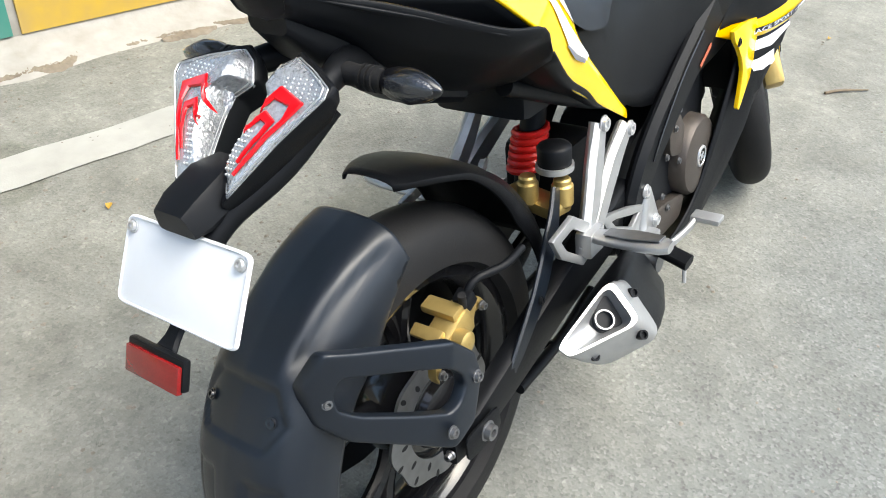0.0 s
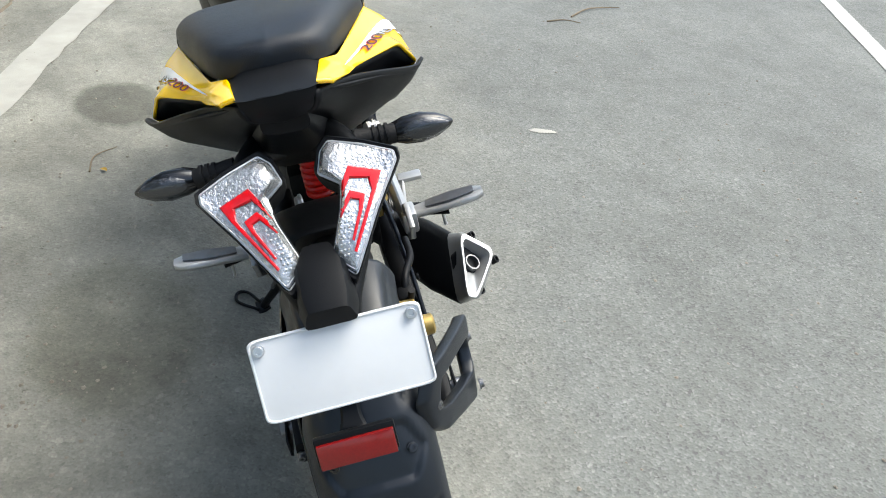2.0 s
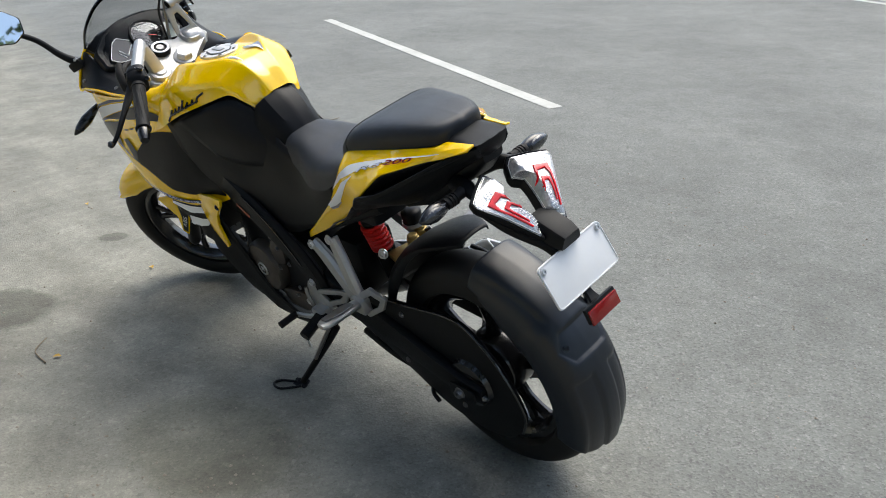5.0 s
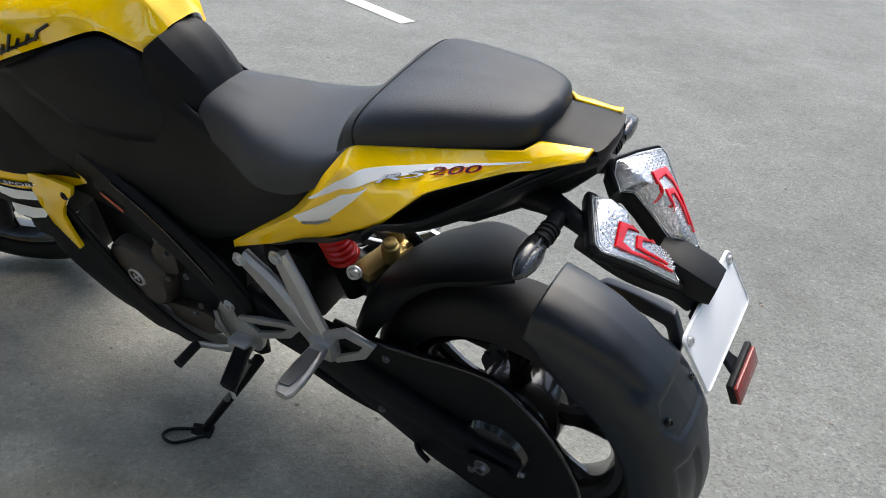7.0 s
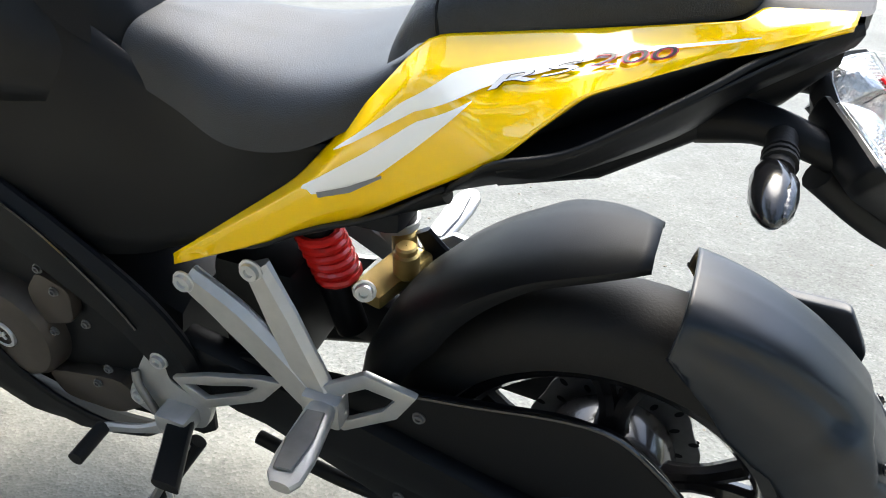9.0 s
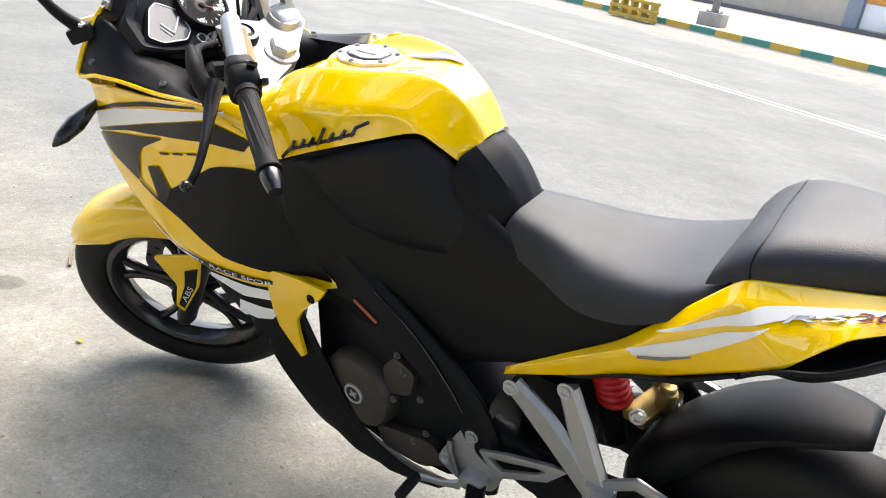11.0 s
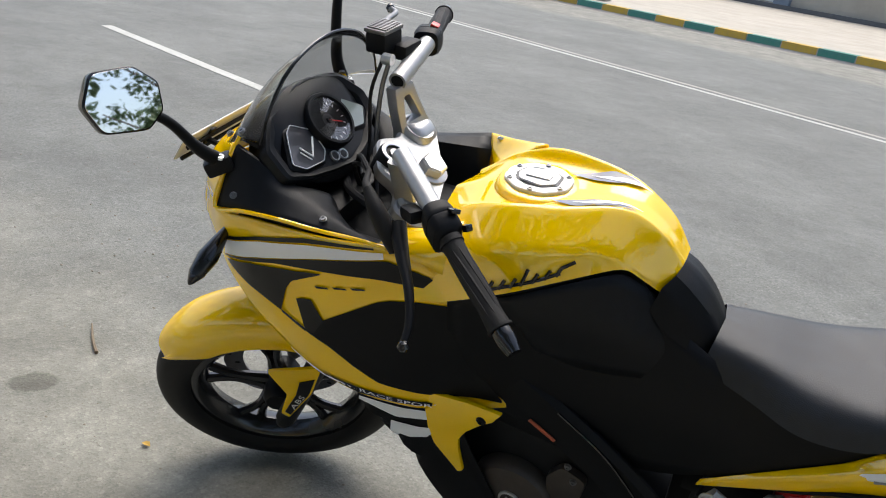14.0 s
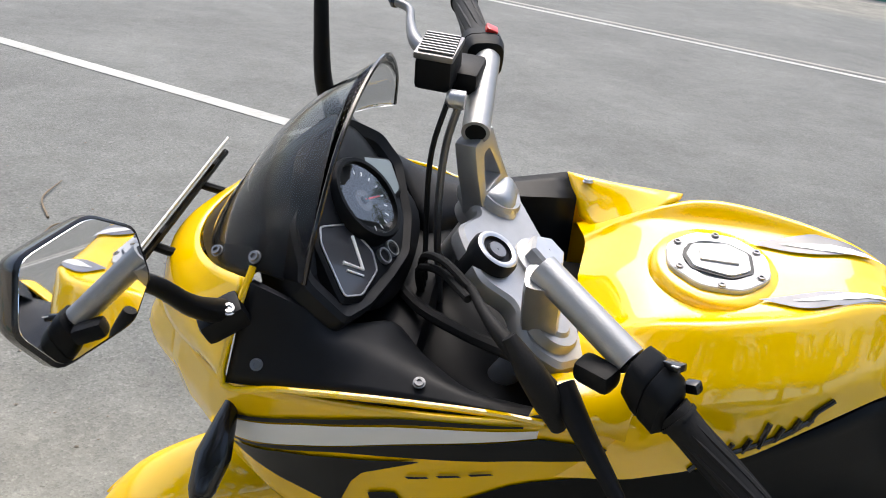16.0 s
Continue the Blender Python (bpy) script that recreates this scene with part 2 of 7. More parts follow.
PAVING = mat("dusty_paving", (0.45, 0.415, 0.35), 0.9, grain=1, col2=(0.33, 0.295, 0.24), vary=3, stain_scale=0.8, bump=0.3, scale=40)
DIRT = mat("sandy_dirt", (0.246, 0.2091, 0.1558), 0.95, grain=1, col2=(0.1066, 0.082, 0.0574), vary=40, bump=1.0, scale=90)
TWIG = mat("dry_twig", (0.22, 0.17, 0.11), 0.8, grain=1, col2=(0.12, 0.09, 0.06))
LEAF_YELLOW = mat("yellow_leaf", (0.5, 0.3, 0.03), 0.6, grain=1, col2=(0.3, 0.18, 0.03))
GRIT = mat("grit", (0.3, 0.27, 0.22), 0.9, grain=1, col2=(0.12, 0.1, 0.08), vary=4)
FOLIAGE = mat("foliage", (0.06, 0.11, 0.025), 0.55, grain=1, col2=(0.035, 0.07, 0.018), vary=3)
BARK = mat("bark", (0.12, 0.09, 0.065), 0.9, grain=1, col2=(0.07, 0.05, 0.04), vary=14, bump=0.8, scale=30)
WALLPAINT = mat("rendered_wall", (0.5, 0.46, 0.38), 0.9, grain=1, col2=(0.38, 0.34, 0.28), vary=2, stain_scale=0.5)
GREYPAINT = mat("grey_plinth", (0.12, 0.12, 0.12), 0.85, grain=1)
BOARD = mat("orange_board", (0.6, 0.28, 0.06), 0.7, grain=1, col2=(0.5, 0.22, 0.05), vary=2)
BLUEGREY = mat("blue_grey_paint", (0.24, 0.28, 0.34), 0.8, grain=1, col2=(0.18, 0.22, 0.27), vary=2)


# ---- mesh tools ----
def smooth(ob, angle=40):
    me = ob.data
    me.polygons.foreach_set("use_smooth", [True] * len(me.polygons))
    me.set_sharp_from_angle(angle=radians(angle))
    return ob


def part(name, bm, material, parent=None, label="", angle=40):
    """Links a bmesh as one mesh object under a thing or a part."""
    me = bpy.data.meshes.new(name)
    bm.normal_update()
    bm.to_mesh(me)
    bm.free()
    for one in material if isinstance(material, (list, tuple)) else [material]:
        me.materials.append(one)
    ob = new(name, me)
    smooth(ob, angle)
    if parent:
        ob.parent = parent
    if label:
        tagged(ob, label)
    return ob


def thing(name, m, label, category, group="", kind=""):
    ob = new(name)
    ob.matrix_world = m
    ob.empty_display_size = 0.1
    return tagged(ob, label, category, group, kind)


def curve_pts(pts, n):
    """n points along a Catmull-Rom curve through pts, evenly by length."""
    p = np.array(pts, float)
    if len(p) == 2:
        return p[0] + (p[1] - p[0]) * np.linspace(0, 1, n)[:, None]
    q = np.vstack([2 * p[0] - p[1], p, 2 * p[-1] - p[-2]])
    fine = []
    for i in range(1, len(q) - 2):
        for t in np.linspace(0, 1, 12, endpoint=False):
            a, b, c, d = q[i - 1], q[i], q[i + 1], q[i + 2]
            fine.append(0.5 * (2 * b + (c - a) * t + (2 * a - 5 * b + 4 * c - d) * t * t + (3 * b - a - 3 * c + d) * t**3))
    fine = np.array(fine + [p[-1]])
    s = np.r_[0, np.cumsum(np.linalg.norm(np.diff(fine, axis=0), axis=1))]
    want = np.linspace(0, s[-1], n)
    return np.stack([np.interp(want, s, fine[:, k]) for k in range(fine.shape[1])], 1)


def straight_pts(pts, n):
    p = np.array(pts, float)
    s = np.r_[0, np.cumsum(np.linalg.norm(np.diff(p, axis=0), axis=1))]
    want = np.linspace(0, s[-1], n)
    return np.stack([np.interp(want, s, p[:, k]) for k in range(p.shape[1])], 1)


class Sheet:
    """A surface through rails (lists of 3D points), all running the same way."""

    def __init__(self, rails, n=24, m=10, cross_curved=True, along_curved=True):
        r = [(curve_pts if along_curved else straight_pts)(rail, n) for rail in rails]
        cols = [(curve_pts if cross_curved and len(rails) > 2 else straight_pts)([x[i] for x in r], m) for i in range(n)]
        self.grid = np.array(cols)
        self.n, self.m = n, m

    def at(self, u, v, lift=0.0):
        a, b = np.clip(u, 0, 1) * (self.n - 1), np.clip(v, 0, 1) * (self.m - 1)
        i, j = min(int(a), self.n - 2), min(int(b), self.m - 2)
        fa, fb = a - i, b - j
        g = self.grid
        p = (g[i, j] * (1 - fa) + g[i + 1, j] * fa) * (1 - fb) + (g[i, j + 1] * (1 - fa) + g[i + 1, j + 1] * fa) * fb
        if lift:
            d = np.cross(g[i + 1, j] + g[i + 1, j + 1] - g[i, j] - g[i, j + 1], g[i, j + 1] + g[i + 1, j + 1] - g[i, j] - g[i + 1, j])
            p = p + lift * d / (np.linalg.norm(d) + 1e-12)
        return p

    def bm(self, flip=False, mirror=False):
        bm = bmesh.new()
        sy = -1 if mirror else 1
        v = [[bm.verts.new((p[0], p[1] * sy, p[2])) for p in col] for col in self.grid]
        for i in range(self.n - 1):
            for j in range(self.m - 1):
                q = [v[i][j], v[i + 1][j], v[i + 1][j + 1], v[i][j + 1]]
                try:
                    bm.faces.new(q[::-1] if flip != mirror else q)
                except ValueError:
                    pass
        bmesh.ops.remove_doubles(bm, verts=bm.verts, dist=1e-5)
        return bm


class Facets(Sheet):
    """A surface of flat facets: every rail has the same number of points, joined one to one."""

    def __init__(self, rails, k=4, m=4, soft=0, flow=()):
        def divide(a, steps):
            out = [a[i] + (a[i + 1] - a[i]) * j / steps for i in range(len(a) - 1) for j in range(steps)]
            return np.array(out + [a[-1]])

        def glide(a, steps):
            """Like divide, on a smooth curve through the points."""
            d = np.linalg.norm(np.diff(a, axis=0), axis=1) + 1e-9
            sl = np.diff(a, axis=0) / d[:, None]
            tan = np.concatenate([sl[:1], (sl[:-1] * d[1:, None] + sl[1:] * d[:-1, None]) / (d[:-1] + d[1:])[:, None], sl[-1:]])
            out = []
            for i in range(len(a) - 1):
                for t in np.arange(steps) / steps:
                    out.append((2 * t ** 3 - 3 * t ** 2 + 1) * a[i] + (t ** 3 - 2 * t ** 2 + t) * d[i] * tan[i] + (3 * t ** 2 - 2 * t ** 3) * a[i + 1] + (t ** 3 - t ** 2) * d[i] * tan[i + 1])
            return np.array(out + [a[-1]])

        along = np.array([(glide if i in flow else divide)(np.array(r, float), k) for i, r in enumerate(rails)])
        self.grid = np.array([divide(along[:, i], m) for i in range(along.shape[1])])
        self.n, self.m = self.grid.shape[:2]
        for _ in range(soft):
            g = self.grid.copy()
            mean = (g[:-2] + g[2:]) / 2
            self.grid[1:-1] += 0.5 * (mean - g[1:-1])
            g = self.grid.copy()
            mean = (g[:, :-2] + g[:, 2:]) / 2
            self.grid[:, 1:-1] += 0.5 * (mean - g[:, 1:-1])


def shell(name, sheet, material, parent, thick=0.004, flip=False, mirror=False, label="", bevel=0.0, angle=40):
    """A sheet with thickness, which grows inwards."""
    ob = part(name, sheet.bm(flip, mirror), material, parent, label, angle)
    s = ob.modifiers.new("thickness", "SOLIDIFY")
    s.thickness, s.offset = thick, -1
    if bevel:
        b = ob.modifiers.new("edge", "BEVEL")
        b.width, b.segments, b.limit_method = bevel, 2, "ANGLE"
    return ob


def tube_bm(pts, r, n=24, seg=14, curved=True, bm=None, cap=True, square=0.0):
    """A round bar along a line; r is a radius or a list of radii."""
    p = (curve_pts if curved else straight_pts)(pts, n) if curved or len(pts) == 2 else np.array(pts, float)
    n = len(p)
    rr = np.interp(np.linspace(0, 1, n), np.linspace(0, 1, len(r)), r) if isinstance(r, (list, tuple)) else np.full(n, r)
    bm = bm or bmesh.new()
    t0 = p[1] - p[0]
    up = np.array((0, 0, 1.0)) if abs(t0[2]) < 0.9 * np.linalg.norm(t0) else np.array((0, 1.0, 0))
    rings = []
    for i in range(n):
        t = p[min(i + 1, n - 1)] - p[max(i - 1, 0)]
        t = t / (np.linalg.norm(t) + 1e-12)
        a = np.cross(t, up)
        a /= np.linalg.norm(a) + 1e-12
        b = np.cross(a, t)
        up = b
        ring = []
        for k in range(seg):
            w = 2 * math.pi * k / seg
            ring.append(bm.verts.new(p[i] + rr[i] * (math.cos(w) * a + math.sin(w) * b)))
        rings.append(ring)
    for i in range(n - 1):
        for k in range(seg):
            bm.faces.new([rings[i][k], rings[i][(k + 1) % seg], rings[i + 1][(k + 1) % seg], rings[i + 1][k]])
    if cap:
        bm.faces.new(rings[0][::-1])
        bm.faces.new(rings[-1])
    return bm


def lathe_bm(profile, axis="y", seg=48, bm=None, arc=(0, 2 * math.pi)):
    """Turns (along, radius) pairs round an axis through the origin."""
    bm = bm or bmesh.new()
    full = abs(arc[1] - arc[0] - 2 * math.pi) < 1e-6
    k = seg if full else seg + 1
    rings = []
    for s, r in profile:
        ring = []
        for i in range(k):
            w = arc[0] + (arc[1] - arc[0]) * i / seg
            c, d = r * math.cos(w), r * math.sin(w)
            ring.append(bm.verts.new({"y": (c, s, d), "x": (s, c, d), "z": (c, d, s)}[axis]))
        rings.append(ring)
    for a, b in zip(rings, rings[1:]):
        for i in range(seg):
            j = (i + 1) % k
            try:
                bm.faces.new([a[i], a[j], b[j], b[i]])
            except ValueError:
                pass
    bmesh.ops.remove_doubles(bm, verts=bm.verts, dist=1e-6)
    bmesh.ops.recalc_face_normals(bm, faces=bm.faces)
    return bm


def moved(bm, m):
    bmesh.ops.transform(bm, matrix=m, verts=bm.verts)
    return bm


def box_bm(size, at=(0, 0, 0), bevel=0.004, rot=None, seg=2, taper=None):
    bm = bmesh.new()
    bmesh.ops.create_cube(bm, size=1, matrix=Matrix.Diagonal((*size, 1)))
    if taper:
        for v in bm.verts:
            if v.co.z > 0:
                v.co.x *= taper
                v.co.y *= taper
    if bevel:
        bmesh.ops.bevel(bm, geom=bm.edges[:], offset=bevel, segments=seg, affect="EDGES", profile=0.6)
    m = Matrix.Translation(at) @ (Euler([radians(a) for a in rot]).to_matrix().to_4x4() if rot else Matrix())
    return moved(bm, m)


def plate_bm(outline, thick, y, bevel=0.003, axis="y", seg=2):
    """A flat piece cut to an outline in x, z (axis y), given thickness and soft edges."""
    bm = bmesh.new()
    put = {"y": lambda a, b: (a, 0, b), "x": lambda a, b: (0, a, b), "z": lambda a, b: (a, b, 0)}[axis]
    face = bm.faces.new([bm.verts.new(put(*p)) for p in outline])
    out = bmesh.ops.extrude_face_region(bm, geom=[face])
    d = {"y": (0, thick, 0), "x": (thick, 0, 0), "z": (0, 0, thick)}[axis]
    moved_verts = [g for g in out["geom"] if isinstance(g, bmesh.types.BMVert)]
    bmesh.ops.translate(bm, verts=moved_verts, vec=d)
    bmesh.ops.recalc_face_normals(bm, faces=bm.faces)
    if bevel:
        bmesh.ops.bevel(bm, geom=bm.edges[:], offset=bevel, segments=seg, affect="EDGES", profile=0.6, clamp_overlap=True)
    off = {"y": (0, y, 0), "x": (y, 0, 0), "z": (0, 0, y)}[axis]
    return moved(bm, Matrix.Translation(off))


def aim(at, direction, up=(0, 0, 1)):
    """A pose whose local z points along direction."""
    z = Vector(direction).normalized()
    x = Vector(up).cross(z)
    x = x.normalized() if x.length > 1e-4 else Vector((1, 0, 0))
    y = z.cross(x)
    return Matrix.Translation(at) @ Matrix((x, y, z)).transposed().to_4x4()


def bolt(at, direction, parent, r=0.008, h=0.006, material=None, name="bolt"):
    """A flanged bolt head with a socket."""
    prof = [(0, 0.0001), (0, r * 1.25), (h * 0.3, r * 1.25), (h * 0.35, r), (h, r * 0.92), (h, r * 0.5), (h * 0.5, r * 0.48), (h * 0.5, 0.0001)]
    return part(name, moved(lathe_bm(prof, "z", 14), aim(at, direction)), material or STEEL, parent, "", 30)


def letters(text, width, height, place, material, parent, name="lettering", thick=0.0, mirror=False, slant=0.0, bold=0.0):
    """Flat letters from the built-in font; place(a, b) gives the point for a, b in 0..1 over the text's box."""
    cu = bpy.data.curves.new("letters", "FONT")
    cu.body = text
    cu.shear = slant
    cu.offset = bold
    cu.resolution_u = 3
    ob = bpy.data.objects.new("letters", cu)
    me = bpy.data.meshes.new_from_object(ob)
    bm = bmesh.new()
    bm.from_mesh(me)
    bpy.data.objects.remove(ob)
    bmesh.ops.triangulate(bm, faces=bm.faces)
    xs, ys = [v.co.x for v in bm.verts], [v.co.y for v in bm.verts]
    x0, x1, y0, y1 = min(xs) + bold, max(xs) - bold, min(ys) + bold, max(ys) - bold
    for v in bm.verts:
        v.co = place((v.co.x - x0) / (x1 - x0), (v.co.y - y0) / (y1 - y0))
    return part(name, bm, material, parent)


def on_side(sheet, x, z):
    """The y at which a sheet passes x, z, seen from the side."""
    g = sheet.grid
    d = (g[:, :, 0] - x) ** 2 + (g[:, :, 2] - z) ** 2
    i, j = np.unravel_index(np.argmin(d), d.shape)
    i, j = min(max(i, 1), sheet.n - 2), min(max(j, 1), sheet.m - 2)
    a = np.array([[g[i + 1, j, 0] - g[i - 1, j, 0], g[i, j + 1, 0] - g[i, j - 1, 0]], [g[i + 1, j, 2] - g[i - 1, j, 2], g[i, j + 1, 2] - g[i, j - 1, 2]]])
    try:
        w = np.clip(np.linalg.solve(a, np.array([x - g[i, j, 0], z - g[i, j, 2]])), -1, 1)
    except np.linalg.LinAlgError:
        w = (0, 0)
    return g[i, j, 1] + w[0] * (g[i + 1, j, 1] - g[i - 1, j, 1]) + w[1] * (g[i, j + 1, 1] - g[i, j - 1, 1])


def on_sheet(sheet, x, z, lift):
    """The point over a sheet at x, z, lifted along the sheet's own outward normal."""
    g = sheet.grid
    d = (g[:, :, 0] - x) ** 2 + (g[:, :, 2] - z) ** 2
    i, j = np.unravel_index(np.argmin(d), d.shape)
    i, j = min(max(i, 1), sheet.n - 2), min(max(j, 1), sheet.m - 2)
    a = np.array([[g[i + 1, j, 0] - g[i - 1, j, 0], g[i, j + 1, 0] - g[i, j - 1, 0]], [g[i + 1, j, 2] - g[i - 1, j, 2], g[i, j + 1, 2] - g[i, j - 1, 2]]])
    try:
        w = np.clip(np.linalg.solve(a, np.array([x - g[i, j, 0], z - g[i, j, 2]])), -1, 1)
    except np.linalg.LinAlgError:
        w = (0, 0)
    u, v = (i + 2 * w[0]) / (sheet.n - 1), (j + 2 * w[1]) / (sheet.m - 1)
    p, q = sheet.at(u, v, lift), sheet.at(u, v, -lift)
    return p if p[1] > q[1] else q


def film(name, sheet, top, bottom, material, parent, lift=0.003, n=22, m=5, mirror=False, label="", curved=False, normal=False):
    """A graphic on a side panel, between two lines given in x, z."""
    f = curve_pts if curved else straight_pts
    a, b = f(top, n), f(bottom, n)
    bm = bmesh.new()
    sy = -1 if mirror else 1
    rows = []
    for i in range(n):
        rows.append([])
        for j in range(m):
            x, z = a[i] + (b[i] - a[i]) * j / (m - 1)
            if normal:
                p = on_sheet(sheet, x, z, lift)
                rows[-1].append(bm.verts.new((p[0], sy * p[1], p[2])))
            else:
                rows[-1].append(bm.verts.new((x, sy * (on_side(sheet, x, z) + lift), z)))
    for i in range(n - 1):
        for j in range(m - 1):
            bm.faces.new([rows[i][j], rows[i + 1][j], rows[i + 1][j + 1], rows[i][j + 1]])
    bmesh.ops.remove_doubles(bm, verts=bm.verts, dist=1e-6)
    return part(name, bm, material, parent, label, 60)


def revolve_bm(centre, profile, a0, a1, n=30, shape=None):
    """Sweeps (y, radius) pairs round a wheel's axle from a0 to a1 degrees; shape(t, k) may add to the radius."""
    bm = bmesh.new()
    rows = []
    for i in range(n + 1):
        a = radians(a0 + (a1 - a0) * i / n)
        row = []
        for k, (s, r) in enumerate(profile):
            s2, r2 = shape(i / n, s, r) if shape else (s, r)
            row.append(bm.verts.new((centre[0] + r2 * math.cos(a), centre[1] + s2, centre[2] + r2 * math.sin(a))))
        rows.append(row)
    for p, q in zip(rows, rows[1:]):
        for k in range(len(p) - 1):
            bm.faces.new([p[k], p[k + 1], q[k + 1], q[k]])
    bmesh.ops.recalc_face_normals(bm, faces=bm.faces)
    return bm


def thicken(ob, t, offset=0):
    s = ob.modifiers.new("thickness", "SOLIDIFY")
    s.thickness, s.offset = t, offset
    return ob


def ribbon_bm(pts, half, thick, out=(0, 1, 0), n=24, curved=True, bevel=0.002):
    """A flat bar along a line; half may be a list of half widths; out points through its thickness."""
    p = (curve_pts if curved else straight_pts)(pts, n)
    hw = np.interp(np.linspace(0, 1, n), np.linspace(0, 1, len(half)), half) if isinstance(half, (list, tuple)) else np.full(n, half)
    o = np.array(out, float) / np.linalg.norm(out)
    bm = bmesh.new()
    rows = []
    for i in range(n):
        t = p[min(i + 1, n - 1)] - p[max(i - 1, 0)]
        s = np.cross(o, t)
        s /= np.linalg.norm(s) + 1e-12
        e = min(thick * 0.4, hw[i] * 0.4)
        ring = [(-hw[i], -thick / 2 + e), (-hw[i] + e, -thick / 2), (hw[i] - e, -thick / 2), (hw[i], -thick / 2 + e), (hw[i], thick / 2 - e), (hw[i] - e, thick / 2), (-hw[i] + e, thick / 2), (-hw[i], thick / 2 - e)]
        rows.append([bm.verts.new(p[i] + a * s + b * o) for a, b in ring])
    for r, q in zip(rows, rows[1:]):
        for k in range(8):
            bm.faces.new([r[k], r[(k + 1) % 8], q[(k + 1) % 8], q[k]])
    bm.faces.new(rows[0][::-1])
    bm.faces.new(rows[-1])
    bmesh.ops.recalc_face_normals(bm, faces=bm.faces)
    return bm


def loop_plate_bm(outer, inner, thick, y, bevel=0.002):
    """A flat ring between two outlines in x, z with the same number of points."""
    bm = bmesh.new()
    rows = []
    for yy, o, i in ((y, outer, inner), (y + thick, outer, inner)):
        rows.append([[bm.verts.new((a, yy, b)) for a, b in o], [bm.verts.new((a, yy, b)) for a, b in i]])
    n = len(outer)
    for k in range(n):
        j = (k + 1) % n
        (o0, i0), (o1, i1) = rows
        bm.faces.new([o0[k], o0[j], i0[j], i0[k]])
        bm.faces.new([o1[j], o1[k], i1[k], i1[j]])
        bm.faces.new([o0[j], o0[k], o1[k], o1[j]])
        bm.faces.new([i0[k], i0[j], i1[j], i1[k]])
    bmesh.ops.recalc_face_normals(bm, faces=bm.faces)
    if bevel:
        bmesh.ops.bevel(bm, geom=bm.edges[:], offset=bevel, segments=2, affect="EDGES", profile=0.6, clamp_overlap=True)
    return bm


def loft_bm(sections, cap=True):
    """Skins closed outlines of equal point counts."""
    bm = bmesh.new()
    rings = [[bm.verts.new(p) for p in s] for s in sections]
    n = len(rings[0])
    for a, b in zip(rings, rings[1:]):
        for k in range(n):
            bm.faces.new([a[k], a[(k + 1) % n], b[(k + 1) % n], b[k]])
    if cap:
        bm.faces.new(rings[0][::-1])
        bm.faces.new(rings[-1])
    bmesh.ops.recalc_face_normals(bm, faces=bm.faces)
    return bm


def round_outline(pts, r=0.2, n=4):
    """Cuts the corners of a closed 2D or 3D outline with short arcs; r is the share of each edge that is cut."""
    p = [np.array(q, float) for q in pts]
    out = []
    for i in range(len(p)):
        a, b, c = p[i - 1], p[i], p[(i + 1) % len(p)]
        s, e = b + (a - b) * r, b + (c - b) * r
        for k in range(n + 1):
            t = k / n
            out.append((1 - t) ** 2 * s + 2 * t * (1 - t) * b + t * t * e)
    return [tuple(q) for q in out]


# ---- the street ----
def sheet_xy(name, pts, z, material, label="", thick=0.0):
    bm = bmesh.new()
    f = bm.faces.new([bm.verts.new((x, y, z)) for x, y in pts])
    if thick:
        out = bmesh.ops.extrude_face_region(bm, geom=[f])
        bmesh.ops.translate(bm, verts=[g for g in out["geom"] if isinstance(g, bmesh.types.BMVert)], vec=(0, 0, -thick))
    bmesh.ops.recalc_face_normals(bm, faces=bm.faces)
    if bm.faces[:][0].normal.z < 0 and not thick:
        bmesh.ops.reverse_faces(bm, faces=bm.faces)
    ob = part(name, bm, material, None, label)
    return tagged(ob, kind="structure")


ground = sheet_xy("ground", [(-400, -400), (400, -400), (400, 400), (-400, 400)], 0.0, ASPHALT, "grey worn asphalt with a pale concrete edge")


def band(name, a, b, half, z, material, label, wobble=0.004, n=60):
    """A painted strip from a to b with slightly ragged edges."""
    bm = bmesh.new()
    a, b = Vector((*a, 0)), Vector((*b, 0))
    d = (b - a).normalized()
    s = Vector((-d.y, d.x, 0))
    rows = []
    for i in range(n + 1):
        p = a.lerp(b, i / n)
        e0 = half + wobble * noise.noise((p.x * 9, p.y * 9, 1.3))
        e1 = half + wobble * noise.noise((p.x * 9, p.y * 9, 7.7))
        rows.append([bm.verts.new((p.x + s.x * e0, p.y + s.y * e0, z)), bm.verts.new((p.x - s.x * e1, p.y - s.y * e1, z))])
    for r, q in zip(rows, rows[1:]):
        bm.faces.new([r[0], r[1], q[1], q[0]])
    bmesh.ops.recalc_face_normals(bm, faces=bm.faces)
    return tagged(part(name, bm, material, None, label), kind="structure")


band("lane_marking", (2.2, -2.8), (7.0, -4.33), 0.055, 0.004, ROAD_WHITE, "worn white painted lane dash on asphalt")
band("centre_line", (-14, -1.46), (40, -24.95), 0.05, 0.004, ROAD_WHITE, "worn white double centre line", n=120)
band("centre_line", (-14, -1.68), (40, -25.17), 0.045, 0.004, ROAD_FAINT, "faded white double centre line", n=120)
band("edge_line", (-6, 2.42), (14, -0.62), 0.075, 0.004, ROAD_FAINT, "faded white edge line beside the kerb", 0.02, 200)


